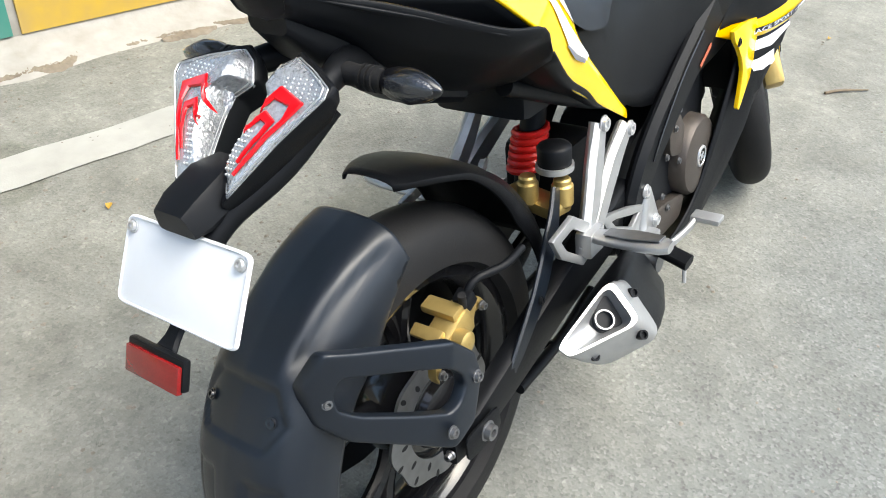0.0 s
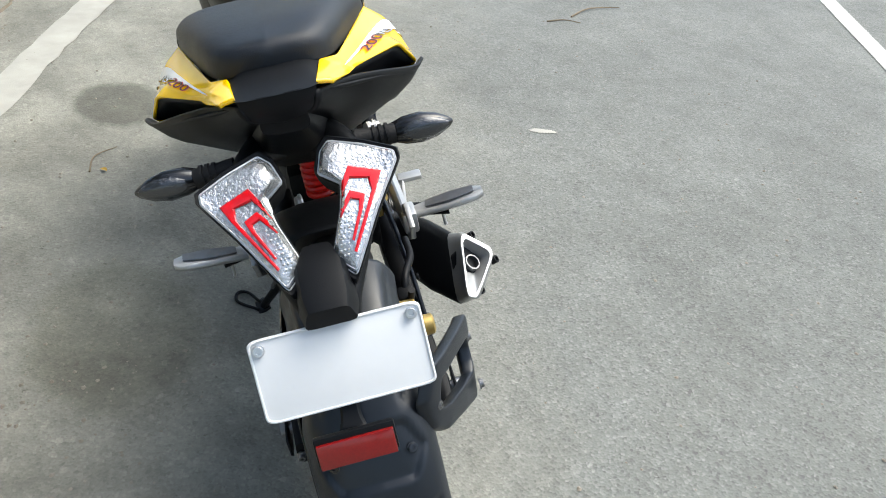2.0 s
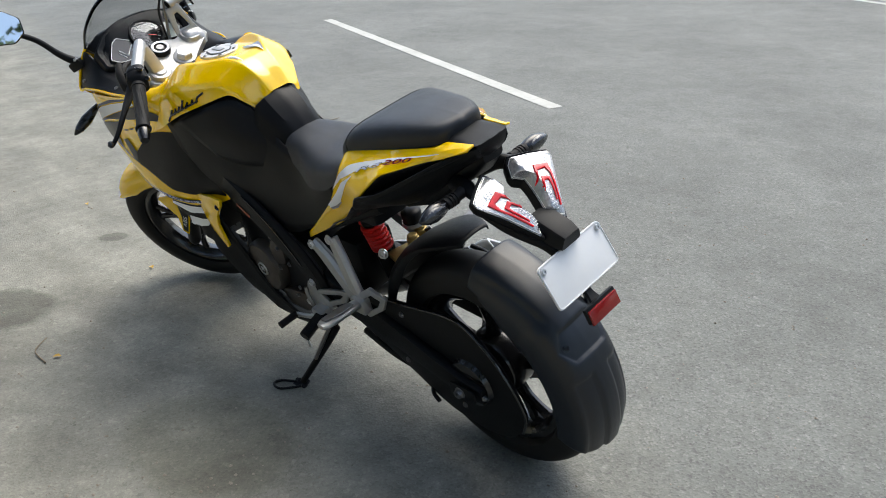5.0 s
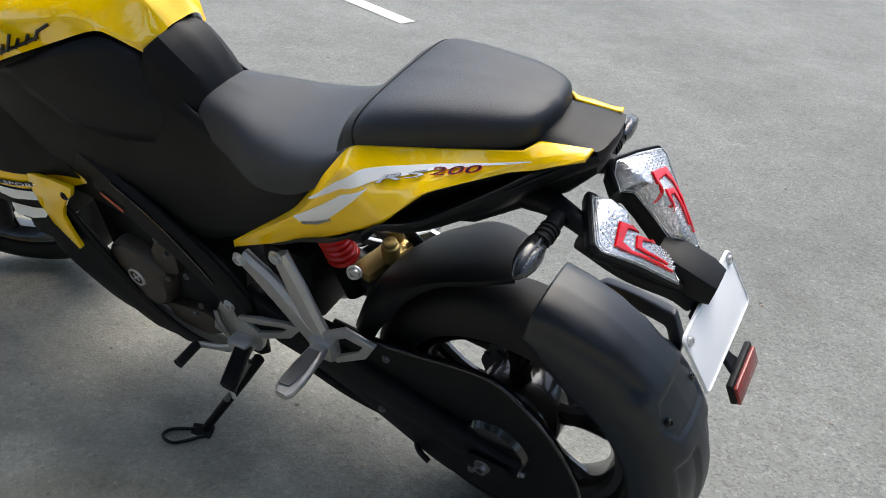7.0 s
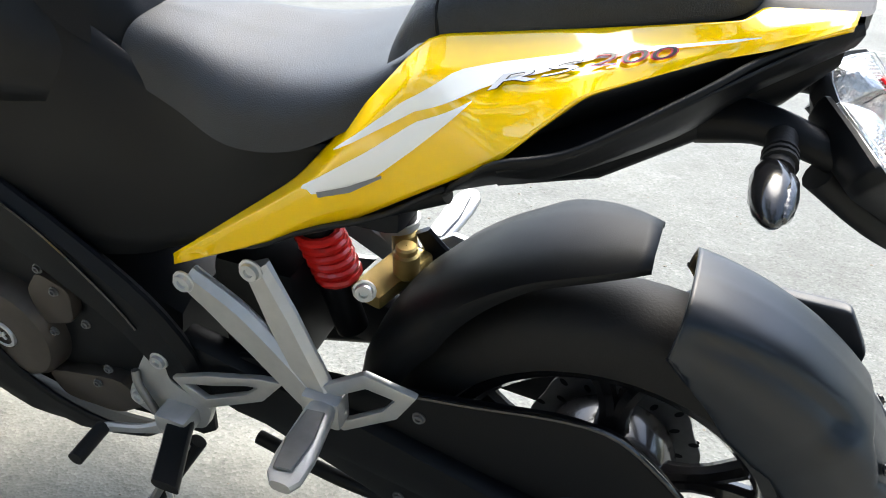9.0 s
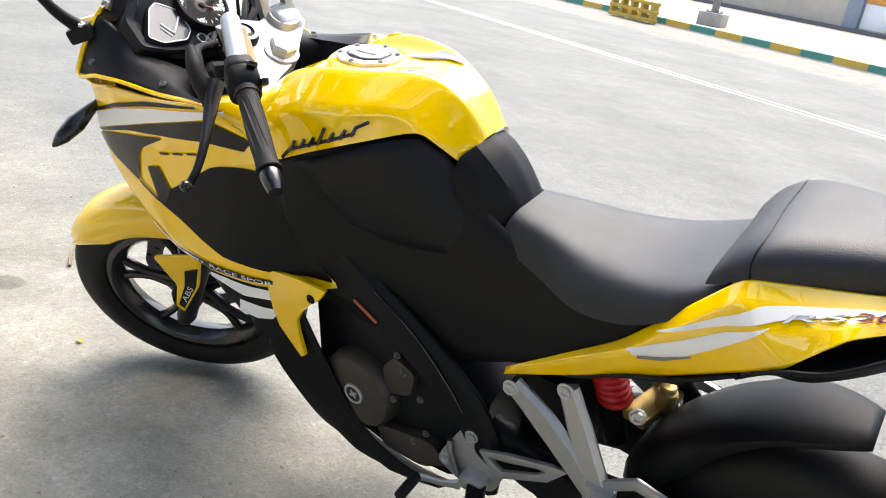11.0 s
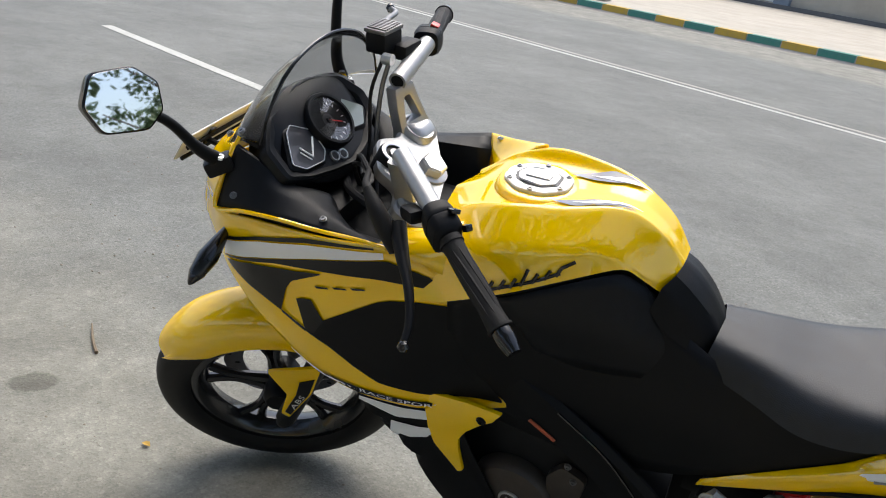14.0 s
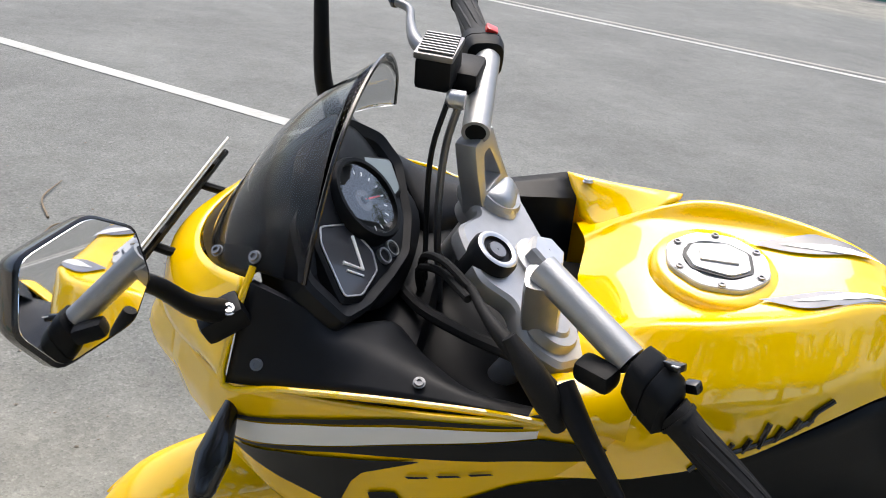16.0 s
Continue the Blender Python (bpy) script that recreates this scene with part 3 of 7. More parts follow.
def kerb(name, a, b, h, depth, length, mats, label, painted_top):
    """A kerb from a to b with painted blocks; the footway lies to the left of a to b."""
    a, b = Vector((*a, 0)), Vector((*b, 0))
    d = (b - a).normalized()
    s = Vector((-d.y, d.x, 0))
    total = (b - a).length
    base = bmesh.new()
    n = int(total / 0.25)
    rows = []
    for i in range(n + 1):
        p = a + d * total * i / n
        j = 0.012 * noise.noise((p.x * 3, p.y * 3, 2.0))
        row = []
        for off, z in ((-0.17 + 4 * j, 0.0), (-0.1 + 3 * j, 0.016), (-0.03 + j, 0.036), (0.0, 0.06), (0.004, h - 0.02), (0.02, h - 0.003), (depth, h - 0.002)):
            q = p + s * off
            row.append(base.verts.new((q.x, q.y, z)))
        rows.append(row)
    for r, q in zip(rows, rows[1:]):
        for k in range(6):
            base.faces.new([r[k], q[k], q[k + 1], r[k + 1]])
    ob = part(name, base, KERB_PLASTER, None, label, 50)
    tagged(ob, kind="structure")
    count = int(total / length)
    block = None
    for i in range(count):
        m = Matrix.Translation(a + d * (i + 0.5) * length) @ Matrix.Rotation(math.atan2(d.y, d.x), 4, "Z")
        key = i % 2
        if block is None:
            me = []
            for c in mats:
                bm = bmesh.new()
                if painted_top:
                    bmesh.ops.create_cube(bm, size=1, matrix=Matrix.Translation((0, depth * 0.5 - 0.008, h * 0.5 + 0.024)) @ Matrix.Diagonal((length * 0.995, depth, h - 0.04, 1)))
                else:
                    bmesh.ops.create_cube(bm, size=1, matrix=Matrix.Translation((0, depth * 0.5 - 0.008, h * 0.5 + 0.028)) @ Matrix.Diagonal((length * 0.995, depth, h - 0.05, 1)))
                bmesh.ops.bevel(bm, geom=bm.edges[:], offset=0.012, segments=2, affect="EDGES")
                one = bpy.data.meshes.new("kerb_block")
                bm.to_mesh(one)
                bm.free()
                one.materials.append(c)
                me.append(one)
            block = me
        o = new("kerb_block", block[key])
        o.matrix_basis = m
        o.parent = ob
    return ob


kerb("kerb_near", (-4.03, 2.874), (11.4, 0.28), 0.27, 0.16, 0.92, (KERB_GREEN, KERB_YELLOW), "kerb painted in yellow and green blocks", False)
kerb("kerb_far", (24.0, -24.8), (-14.0, -10.4), 0.19, 0.3, 0.75, (KERB_YELLOW, KERB_GREEN), "far kerb painted in yellow and green blocks", True)
sheet_xy("pavement_near", [(-30, 7.47), (-30, 60), (40, 60), (40, -4.3)], 0.262, PAVING, "dusty footway beside the kerb", 0.26)
sheet_xy("pavement_far", [(-30.0, -4.62), (-40.0, -60), (60, -60), (60, -38.75), (24.0, -25.1)], 0.19, PAVING, "pale footway across the road", 0.19)


def mound(name, pts, width, height, material, label, seed):
    """Swept-up dirt along a line."""
    p = curve_pts(pts, 70)
    bm = bmesh.new()
    rows = []
    for i in range(70):
        t = p[min(i + 1, 69)] - p[max(i - 1, 0)]
        s = np.array((-t[1], t[0])) / (np.linalg.norm(t) + 1e-9)
        w = width * (0.55 + 0.75 * (noise.noise((i * 0.17, seed, 0)) * 0.5 + 0.5)) * math.sin(math.pi * (i + 0.5) / 70) ** 0.4
        row = []
        for k in range(9):
            q = p[i] + s * w * (k / 4 - 1)
            z = 0.0035 + height * max(0, 1 - (k / 4 - 1) ** 2) * (0.4 + 0.8 * abs(noise.noise((i * 0.4, k * 0.7, seed))))
            row.append(bm.verts.new((q[0], q[1], z if 0 < k < 8 else -0.002)))
        rows.append(row)
    for a, b in zip(rows, rows[1:]):
        for k in range(8):
            bm.faces.new([a[k], a[k + 1], b[k + 1], b[k]])
    bmesh.ops.recalc_face_normals(bm, faces=bm.faces)
    if sum(f.normal.z for f in bm.faces) < 0:
        bmesh.ops.reverse_faces(bm, faces=bm.faces)
    return tagged(part(name, bm, material, None, label, 80), kind="stuff")


rd = random.Random(12)
for k in range(26):
    x = -1.4 + 0.26 * k + rd.uniform(-0.1, 0.1)
    y = 2.02 - 0.168 * (x - 0.5) - abs(rd.gauss(0, 0.09))
    ln, bend = rd.uniform(0.1, 0.4), rd.uniform(-0.06, 0.06)
    mound("dirt", [(x, y), (x + ln * 0.5, y - 0.168 * ln * 0.5 + bend), (x + ln, y - 0.168 * ln)], rd.uniform(0.012, 0.04), rd.uniform(0.005, 0.014), DIRT, "ridge of sandy dirt swept along the kerb", k * 1.7)


def blot(name, centre, r, material, label, squash=1.0, turn=0.0, z=0.0025, seed=0.0):
    bm = bmesh.new()
    vs = []
    for k in range(48):
        w = 2 * math.pi * k / 48
        rr = r * (1 + 0.4 * noise.noise((1.3 * math.cos(w) + seed, 1.3 * math.sin(w), seed)) + 0.35 * noise.noise((5 * math.cos(w), 5 * math.sin(w), seed)))
        x, y = rr * math.cos(w), rr * math.sin(w) * squash
        c, s = math.cos(turn), math.sin(turn)
        vs.append(bm.verts.new((centre[0] + x * c - y * s, centre[1] + x * s + y * c, z)))
    bm.faces.new(vs)
    return tagged(part(name, bm, material, None, label), kind="structure")


blot("paint_patch", (1.65, -0.79), 0.055, ROAD_FAINT, "scrap of white paint on the asphalt", 0.3, 1.35, seed=7.0)


def twig(pts, r, label):
    ob = part("twig", tube_bm(pts, [r, r * 0.8, r * 0.4], 14, 6), TWIG, None, label)
    return tagged(ob, label, "twig", "twigs on the ground")


twig([(2.30, -0.015, 0.006), (2.36, -0.055, 0.01), (2.45, -0.13, 0.007)], 0.006, "thin dry twig lying on the asphalt")
twig([(3.0, -1.36, 0.005), (3.12, -1.5, 0.012), (3.17, -1.7, 0.006)], 0.005, "thin dry twig lying on the asphalt")
twig([(1.40, 0.8, 0.005), (1.5, 0.8, 0.007), (1.57, 0.74, 0.005)], 0.003, "thin dry twig lying on the asphalt")
twig([(2.92, -1.2, 0.005), (2.94, -1.3, 0.007), (2.9, -1.38, 0.005)], 0.004, "thin dry twig lying on the asphalt")


def leaf_bm(size):
    bm = bmesh.new()
    mid = [bm.verts.new((size * t, 0, 0.004 + 0.35 * size * t * (1 - t))) for t in (0, 0.33, 0.66, 1)]
    for s in (1, -1):
        e = [bm.verts.new((size * 0.33, s * size * 0.3, 0.004 + 0.2 * size)), bm.verts.new((size * 0.66, s * size * 0.24, 0.004 + 0.16 * size))]
        q = [[mid[0], mid[1], e[0]], [mid[1], mid[2], e[1], e[0]], [mid[2], mid[3], e[1]]]
        for f in q:
            bm.faces.new(f if s < 0 else f[::-1])
    return bm


leaf_a = tagged(part("fallen_leaf", leaf_bm(0.03), LEAF_YELLOW, None), "small yellow fallen leaf on the ground", "leaf", "fallen leaves")
leaf_a.location = (1.836, 0.225, 0.001)
for x, y, a in ((1.402, 0.747, 1.0), (2.85, 0.12, 3.0), (0.9, 1.75, 2.0), (0.2, 1.2, 4.0), (0.66, 1.98, 0.4), (3.4, 0.4, 5.0)):
    copy_thing(leaf_a, Matrix.Translation((x, y, 0.001)) @ Matrix.Rotation(a, 4, "Z"))
# loose grit
rng = random.Random(4)
gv, gf = [], []
for k in range(2400):
    if rng.random() < 0.35:
        x = -1.5 + 7 * rng.random()
        y = 2.2 - 0.168 * (x + 0.5) - abs(rng.gauss(0, 0.25))
    elif k % 3 == 0:
        x, y = rng.gauss(0.3, 0.5), rng.gauss(0.95, 0.4)
    else:
        x, y = rng.uniform(-1.2, 4.5), rng.uniform(-2.2, 2.0)
    r = rng.choice((0.002, 0.0025, 0.003, 0.004, 0.006))
    n, w = len(gv), rng.random() * 6
    gv += [(x, y, r * 0.9), (x, y, -r * 0.3)] + [(x + r * rng.uniform(0.8, 1.4) * math.cos(w + q * 1.257), y + r * rng.uniform(0.7, 1.2) * math.sin(w + q * 1.257), r * rng.uniform(0.2, 0.5)) for q in range(5)]
    for q in range(5):
        gf += [(n, n + 2 + q, n + 2 + (q + 1) % 5), (n + 1, n + 2 + (q + 1) % 5, n + 2 + q)]
gm = bpy.data.meshes.new("loose_grit")
gm.from_pydata(gv, [], gf)
gm.materials.append(GRIT)
tagged(new("loose_grit", gm), "loose grit and crumbs on the ground", kind="stuff")


# trees along the footway, which show in the mirrors and on the paint
def tree(at, height, spread, seed, label):
    t = thing("tree", Matrix.Translation(at), label, "tree", "street trees")
    rg = random.Random(seed)
    top = Vector((rg.uniform(-0.3, 0.3), rg.uniform(-0.3, 0.3), height * 0.55))
    trunk = tube_bm([(0, 0, 0), (0.05, 0.03, height * 0.2), tuple(top)], [0.2, 0.15, 0.1], 12, 10)
    limbs = []
    for k in range(9):
        w = 2 * math.pi * k / 9 + rg.random()
        z0 = height * rg.uniform(0.32, 0.55)
        s = Vector((0.05, 0.03, 0)).lerp(top, z0 / top.z)
        s.z = z0
        e = Vector((spread * rg.uniform(0.5, 0.95) * math.cos(w), spread * rg.uniform(0.5, 0.95) * math.sin(w), height * rg.uniform(0.6, 0.95)))
        tube_bm([tuple(s), tuple(s.lerp(e, 0.5) + Vector((0, 0, 0.25))), tuple(e)], [0.08, 0.05, 0.02], 8, 6, True, trunk)
        limbs.append((s, e))
    part("trunk", trunk, BARK, t)
    verts, faces = [], []
    for s, e in limbs + [(top, top + Vector((0, 0, height * 0.4)))]:
        for c in range(6):
            q = s.lerp(e, rg.uniform(0.45, 1.1)) + Vector((rg.gauss(0, 0.5), rg.gauss(0, 0.5), rg.gauss(0, 0.35)))
            for k in range(80):
                p = q + Vector((rg.gauss(0, 0.27), rg.gauss(0, 0.27), rg.gauss(0, 0.22)))
                a, b = Vector((rg.gauss(0, 1), rg.gauss(0, 1), rg.gauss(0, 0.5))).normalized() * rg.uniform(0.09, 0.16), Vector((rg.gauss(0, 1), rg.gauss(0, 1), rg.gauss(0, 1))).normalized() * 0.075
                i = len(verts)
                verts += [tuple(p - a), tuple(p + b), tuple(p + a), tuple(p - b)]
                faces.append((i, i + 1, i + 2, i + 3))
    me = bpy.data.meshes.new("crown")
    me.from_pydata(verts, [], faces)
    me.materials.append(FOLIAGE)
    o = new("crown", me)
    o.parent = t
    return t


tree((-3.1, 4.8, 0.25), 6.6, 3.1, 1, "leafy street tree on the footway")
tree((0.8, 4.5, 0.25), 6.2, 3.0, 2, "leafy street tree on the footway")
tree((4.6, 3.6, 0.25), 6.6, 3.1, 3, "leafy street tree on the footway")
tree((-10.5, -14.4, 0.19), 7.5, 3.8, 5, "leafy street tree across the road")
tree((-15.5, -13.2, 0.19), 7.5, 3.8, 8, "leafy street tree across the road")
tree((-12.0, -20.0, 0.19), 9.0, 4.0, 9, "leafy street tree across the road")
tree((-22.0, -12.8, 0.19), 10.0, 5.4, 10, "leafy street tree across the road")
tree((-7.2, 5.0, 0.25), 5.6, 3.4, 6, "leafy street tree on the footway")
tree((-16.0, -11.8, 0.19), 4.6, 3.4, 12, "low leafy street tree across the road")
tree((-20.5, -11.4, 0.19), 5.2, 3.8, 13, "low leafy street tree across the road")
tree((-24.5, -14.5, 0.19), 5.6, 4.2, 14, "low leafy street tree across the road")
tree((-11.0, -1.0, 0.0), 6.6, 4.6, 7, "leafy street tree behind the parked motorcycle")


def wall(name, a, b, h, t, material, label):
    a, b = Vector((*a, 0)), Vector((*b, 0))
    d = b - a
    bm = box_bm((d.length, t, h), (0, 0, h / 2), 0.02)
    moved(bm, Matrix.Translation((a + b) / 2) @ Matrix.Rotation(math.atan2(d.y, d.x), 4, "Z"))
    return tagged(part(name, bm, material, None, label), kind="structure")


# the near wall is added out of view and cuts off low sky light
wall("unseen_wall_near", (-25, 11.2), (30, 2.0), 2.6, 0.25, WALLPAINT, "unseen added wall behind the footway")
wall("wall_far", (40, -54.5), (-14, -24.8), 4.5, 0.3, WALLPAINT, "pale wall across the road")
wall("plinth_far", (40, -54.2), (-14, -24.5), 0.35, 0.3, GREYPAINT, "dark grey plinth of the far wall")
gate = thing("shop_gate", Matrix.Translation((4.4, -34.62, 0.19)) @ Matrix.Rotation(math.atan2(29.7, -54), 4, "Z"), "white panelled gate with an orange board between grey pillars", "gate")
part("board", box_bm((2.4, 0.08, 1.3), (0, 0.1, 1.85), 0.02), BOARD, gate, "orange board")
for x in (-0.62, 0.62):
    part("gate_panel", box_bm((1.2, 0.08, 0.95), (x, 0.14, 0.68), 0.02), WHITE, gate)
    part("panel_inset", box_bm((0.9, 0.04, 0.6), (x, 0.2, 0.68), 0.02), BLUEGREY, gate)
for x in (-1.6, 1.6):
    part("pillar", box_bm((0.7, 0.5, 3.2), (x, 0.2, 1.6), 0.03), BLUEGREY, gate)
KERB_LINE = math.atan2(14.4, -38)
bar = thing("yellow_barrier", Matrix.Translation((8.1, -18.5, 0.0)) @ Matrix.Rotation(KERB_LINE, 4, "Z"), "yellow slotted plastic road barrier", "barrier")
for z in (0.08, 0.28, 0.48):
    part("barrier_rail", box_bm((1.5, 0.26, 0.09), (0, 0, z), 0.03), KERB_YELLOW, bar)
for x in (-0.68, -0.34, 0.0, 0.34, 0.68):
    part("barrier_post", box_bm((0.1, 0.22, 0.5), (x, 0, 0.27), 0.03), KERB_YELLOW, bar)
post = thing("street_pole", Matrix.Translation((6.3, -19.2, 0.19)), "steel street pole on a concrete block", "pole")
part("concrete_base", box_bm((0.6, 0.6, 0.32), (0, 0, 0.16), 0.03), KERB_PLASTER, post)
part("flange", box_bm((0.34, 0.34, 0.03), (0, 0, 0.335), 0.006), STEEL, post)
part("shaft", tube_bm([(0, 0, 0.33), (0, 0, 5.2)], [0.09, 0.07], 6, 16, False), STEEL, post)
for x, y in ((-0.13, -0.13), (0.13, -0.13), (-0.13, 0.13), (0.13, 0.13)):
    bolt((x, y, 0.35), (0, 0, 1), post, 0.018, 0.03, STEEL)

# ---- the motorcycle ----
BIKE = Matrix.Translation((0, 0.008, 0)) @ Matrix.Rotation(radians(1.3), 4, "Z") @ Matrix.Rotation(radians(-13), 4, "X")
bike = thing("motorcycle", BIKE, "yellow and black faired sport motorcycle leaning on its side stand", "motorcycle")

STEM = Vector((1.137, 0, 0.97))
RAKE = radians(27.0)
AXIS = Vector((-math.sin(RAKE), 0, math.cos(RAKE)))
STEER = Matrix.Translation(STEM) @ Matrix.Rotation(radians(30), 4, AXIS) @ Matrix.Translation(-STEM)
FRONT = (1.512, 0, 0.298)
REAR = (0, 0, 0.307)


def turned(ob):
    """Turns a part with the handlebar."""
    ob.matrix_basis = STEER @ ob.matrix_basis
    return ob


def wheel(name, centre, radius, width, steer, label):
    hub = new(name)
    hub.parent = bike
    hub.matrix_basis = (STEER if steer else Matrix()) @ Matrix.Translation(centre)
    tagged(hub, label)
    rim = radius - 0.083
    w = width / 2
    prof = []
    for k in range(21):
        a = math.pi * k / 20
        prof.append((-w * math.cos(a) * (1.0 if 0.15 < k / 20 < 0.85 else 0.97), rim + 0.006 + (radius - rim - 0.006) * math.sin(a) ** 0.62))
    prof = [(-w * 0.66, rim - 0.004)] + prof + [(w * 0.66, rim - 0.004)]
    part("tyre", lathe_bm(prof, "y", 72), RUBBER, hub, "black road tyre with grooved tread", 60)
    rp = [(-w * 0.66, rim + 0.004), (-w * 0.64, rim - 0.012), (-w * 0.45, rim - 0.02), (0, rim - 0.03), (w * 0.45, rim - 0.02), (w * 0.64, rim - 0.012), (w * 0.66, rim + 0.004), (w * 0.7, rim + 0.001), (w * 0.7, rim - 0.018), (w * 0.5, rim - 0.03), (0, rim - 0.04), (-w * 0.5, rim - 0.03), (-w * 0.7, rim - 0.018), (-w * 0.7, rim + 0.001), (-w * 0.66, rim + 0.004)]
    part("rim", lathe_bm(rp, "y", 64), BLACK_GLOSS, hub, "black cast alloy rim")
    part("hub", lathe_bm([(-0.085, 0.001), (-0.085, 0.03), (-0.075, 0.055), (-0.062, 0.06), (-0.056, 0.084), (-0.04, 0.089), (0.03, 0.089), (0.042, 0.082), (0.046, 0.06), (0.06, 0.05), (0.06, 0.001)] if not steer else [(-0.06, 0.001), (-0.06, 0.03), (-0.045, 0.04), (0.045, 0.04), (0.06, 0.03), (0.06, 0.001)], "y", 36), BLACK_GLOSS if not steer else BLACK, hub)
    for k in range(5):
        for s in (-1, 1):
            a = 2 * math.pi * k / 5 + 0.3
            b = a + s * 0.17
            p = [(0.03 * math.cos(a + s * 0.5), 0, 0.03 * math.sin(a + s * 0.5)), (0.55 * rim * math.cos(b * 0.4 + a * 0.6), 0, 0.55 * rim * math.sin(b * 0.4 + a * 0.6)), ((rim - 0.022) * math.cos(b), 0, (rim - 0.022) * math.sin(b))]
            part("spoke", tube_bm(p, [0.018, 0.0125, 0.015] if not steer else [0.016, 0.0105, 0.013], 9, 8), BLACK_GLOSS, hub)
    return hub


rear_wheel = wheel("rear_wheel", REAR, 0.307, 0.13, False, "black cast rear wheel with a fat tyre")
front_wheel = wheel("front_wheel", FRONT, 0.298, 0.104, True, "black cast front wheel turned to the side")

# fuel tank
TANK_SHIFT = Vector((0, -0.012, 0))
TANK = Facets([
    [(1.1, 0.207, 0.83), (1.0, 0.214, 0.865), (0.94, 0.208, 0.892), (0.88, 0.194, 0.918), (0.735, 0.108, 0.963), (0.676, 0.07, 0.909), (0.664, 0.05, 0.915)],
    [(1.09, 0.185, 0.9), (1.0, 0.19, 0.935), (0.93, 0.182, 0.966), (0.85, 0.163, 0.975), (0.75, 0.108, 0.976), (0.683, 0.073, 0.93), (0.662, 0.05, 0.928)],
    [(1.085, 0.165, 0.925), (1.0, 0.172, 0.958), (0.928, 0.166, 0.985), (0.85, 0.15, 0.992), (0.755, 0.1, 0.99), (0.69, 0.07, 0.945), (0.66, 0.045, 0.938)],
    [(1.075, 0.1, 0.95), (1.0, 0.11, 1.004), (0.945, 0.116, 1.026), (0.85, 0.095, 1.036), (0.75, 0.05, 1.031), (0.69, 0.038, 0.993), (0.656, 0.03, 0.946)],
    [(1.072, 0.086, 0.948), (1.0, 0.094, 0.994), (0.945, 0.092, 1.003), (0.85, 0.074, 1.018), (0.75, 0.036, 1.028), (0.69, 0.028, 0.993), (0.655, 0.02, 0.948)],
    [(1.08, 0, 0.962), (1.0, 0, 0.998), (0.93, 0, 1.003), (0.85, 0, 1.014), (0.75, 0, 1.026), (0.69, 0, 0.99), (0.655, 0, 0.948)],
], 9, 7, 2, flow=(1, 2, 3, 4, 5))
half = TANK.bm(flip=False)
geo = bmesh.ops.duplicate(half, geom=half.verts[:] + half.edges[:] + half.faces[:])
for v in [g for g in geo["geom"] if isinstance(g, bmesh.types.BMVert)]:
    v.co.y = -v.co.y
bmesh.ops.reverse_faces(half, faces=[g for g in geo["geom"] if isinstance(g, bmesh.types.BMFace)])
bmesh.ops.remove_doubles(half, verts=half.verts, dist=1e-4)
bmesh.ops.recalc_face_normals(half, faces=half.faces)
tank = part("fuel_tank", half, YELLOW, bike, "glossy yellow fuel tank", 60)
tank.location = TANK_SHIFT

# seats
SEAT_F = Sheet([
    [(0.585, 0.075, 0.80), (0.50, 0.10, 0.785), (0.42, 0.13, 0.775), (0.34, 0.14, 0.79), (0.27, 0.14, 0.83), (0.22, 0.12, 0.86)],
    [(0.58, 0.07, 0.83), (0.50, 0.09, 0.825), (0.42, 0.12, 0.815), (0.34, 0.132, 0.828), (0.27, 0.132, 0.86), (0.22, 0.12, 0.89)],
    [(0.575, 0.05, 0.85), (0.50, 0.065, 0.848), (0.42, 0.085, 0.842), (0.34, 0.10, 0.85), (0.27, 0.10, 0.873), (0.22, 0.10, 0.9)],
    [(0.57, 0.0, 0.857), (0.50, 0.0, 0.852), (0.42, 0.0, 0.846), (0.34, 0.0, 0.852), (0.27, 0.0, 0.876), (0.22, 0.0, 0.9)],
], 26, 16)
PILLION = Sheet([
    [(0.248, 0.112, 0.884), (0.228, 0.128, 0.9), (0.2, 0.138, 0.922), (0.14, 0.124, 0.93), (0.08, 0.106, 0.937), (0.02, 0.088, 0.945), (-0.025, 0.07, 0.952), (-0.045, 0.045, 0.958), (-0.052, 0.0, 0.96)],
    [(0.245, 0.106, 0.9), (0.222, 0.123, 0.932), (0.187, 0.13, 0.955), (0.135, 0.119, 0.965), (0.08, 0.103, 0.972), (0.02, 0.086, 0.979), (-0.025, 0.066, 0.981), (-0.044, 0.042, 0.982), (-0.051, 0.0, 0.982)],
    [(0.238, 0.082, 0.922), (0.214, 0.09, 0.956), (0.175, 0.092, 0.977), (0.13, 0.085, 0.985), (0.08, 0.075, 0.99), (0.02, 0.06, 0.994), (-0.02, 0.045, 0.993), (-0.038, 0.028, 0.992), (-0.045, 0.0, 0.992)],
    [(0.234, 0.0, 0.928), (0.21, 0.0, 0.961), (0.172, 0.0, 0.981), (0.13, 0.0, 0.989), (0.08, 0.0, 0.994), (0.02, 0.0, 0.997), (-0.018, 0.0, 0.996), (-0.032, 0.0, 0.995), (-0.04, 0.0, 0.994)],
], 34, 18)


def both_bm(sheet):
    bm = sheet.bm()
    geo = bmesh.ops.duplicate(bm, geom=bm.verts[:] + bm.edges[:] + bm.faces[:])
    for v in [g for g in geo["geom"] if isinstance(g, bmesh.types.BMVert)]:
        v.co.y = -v.co.y
    bmesh.ops.remove_doubles(bm, verts=bm.verts, dist=1e-4)
    bmesh.ops.recalc_face_normals(bm, faces=bm.faces)
    return bm


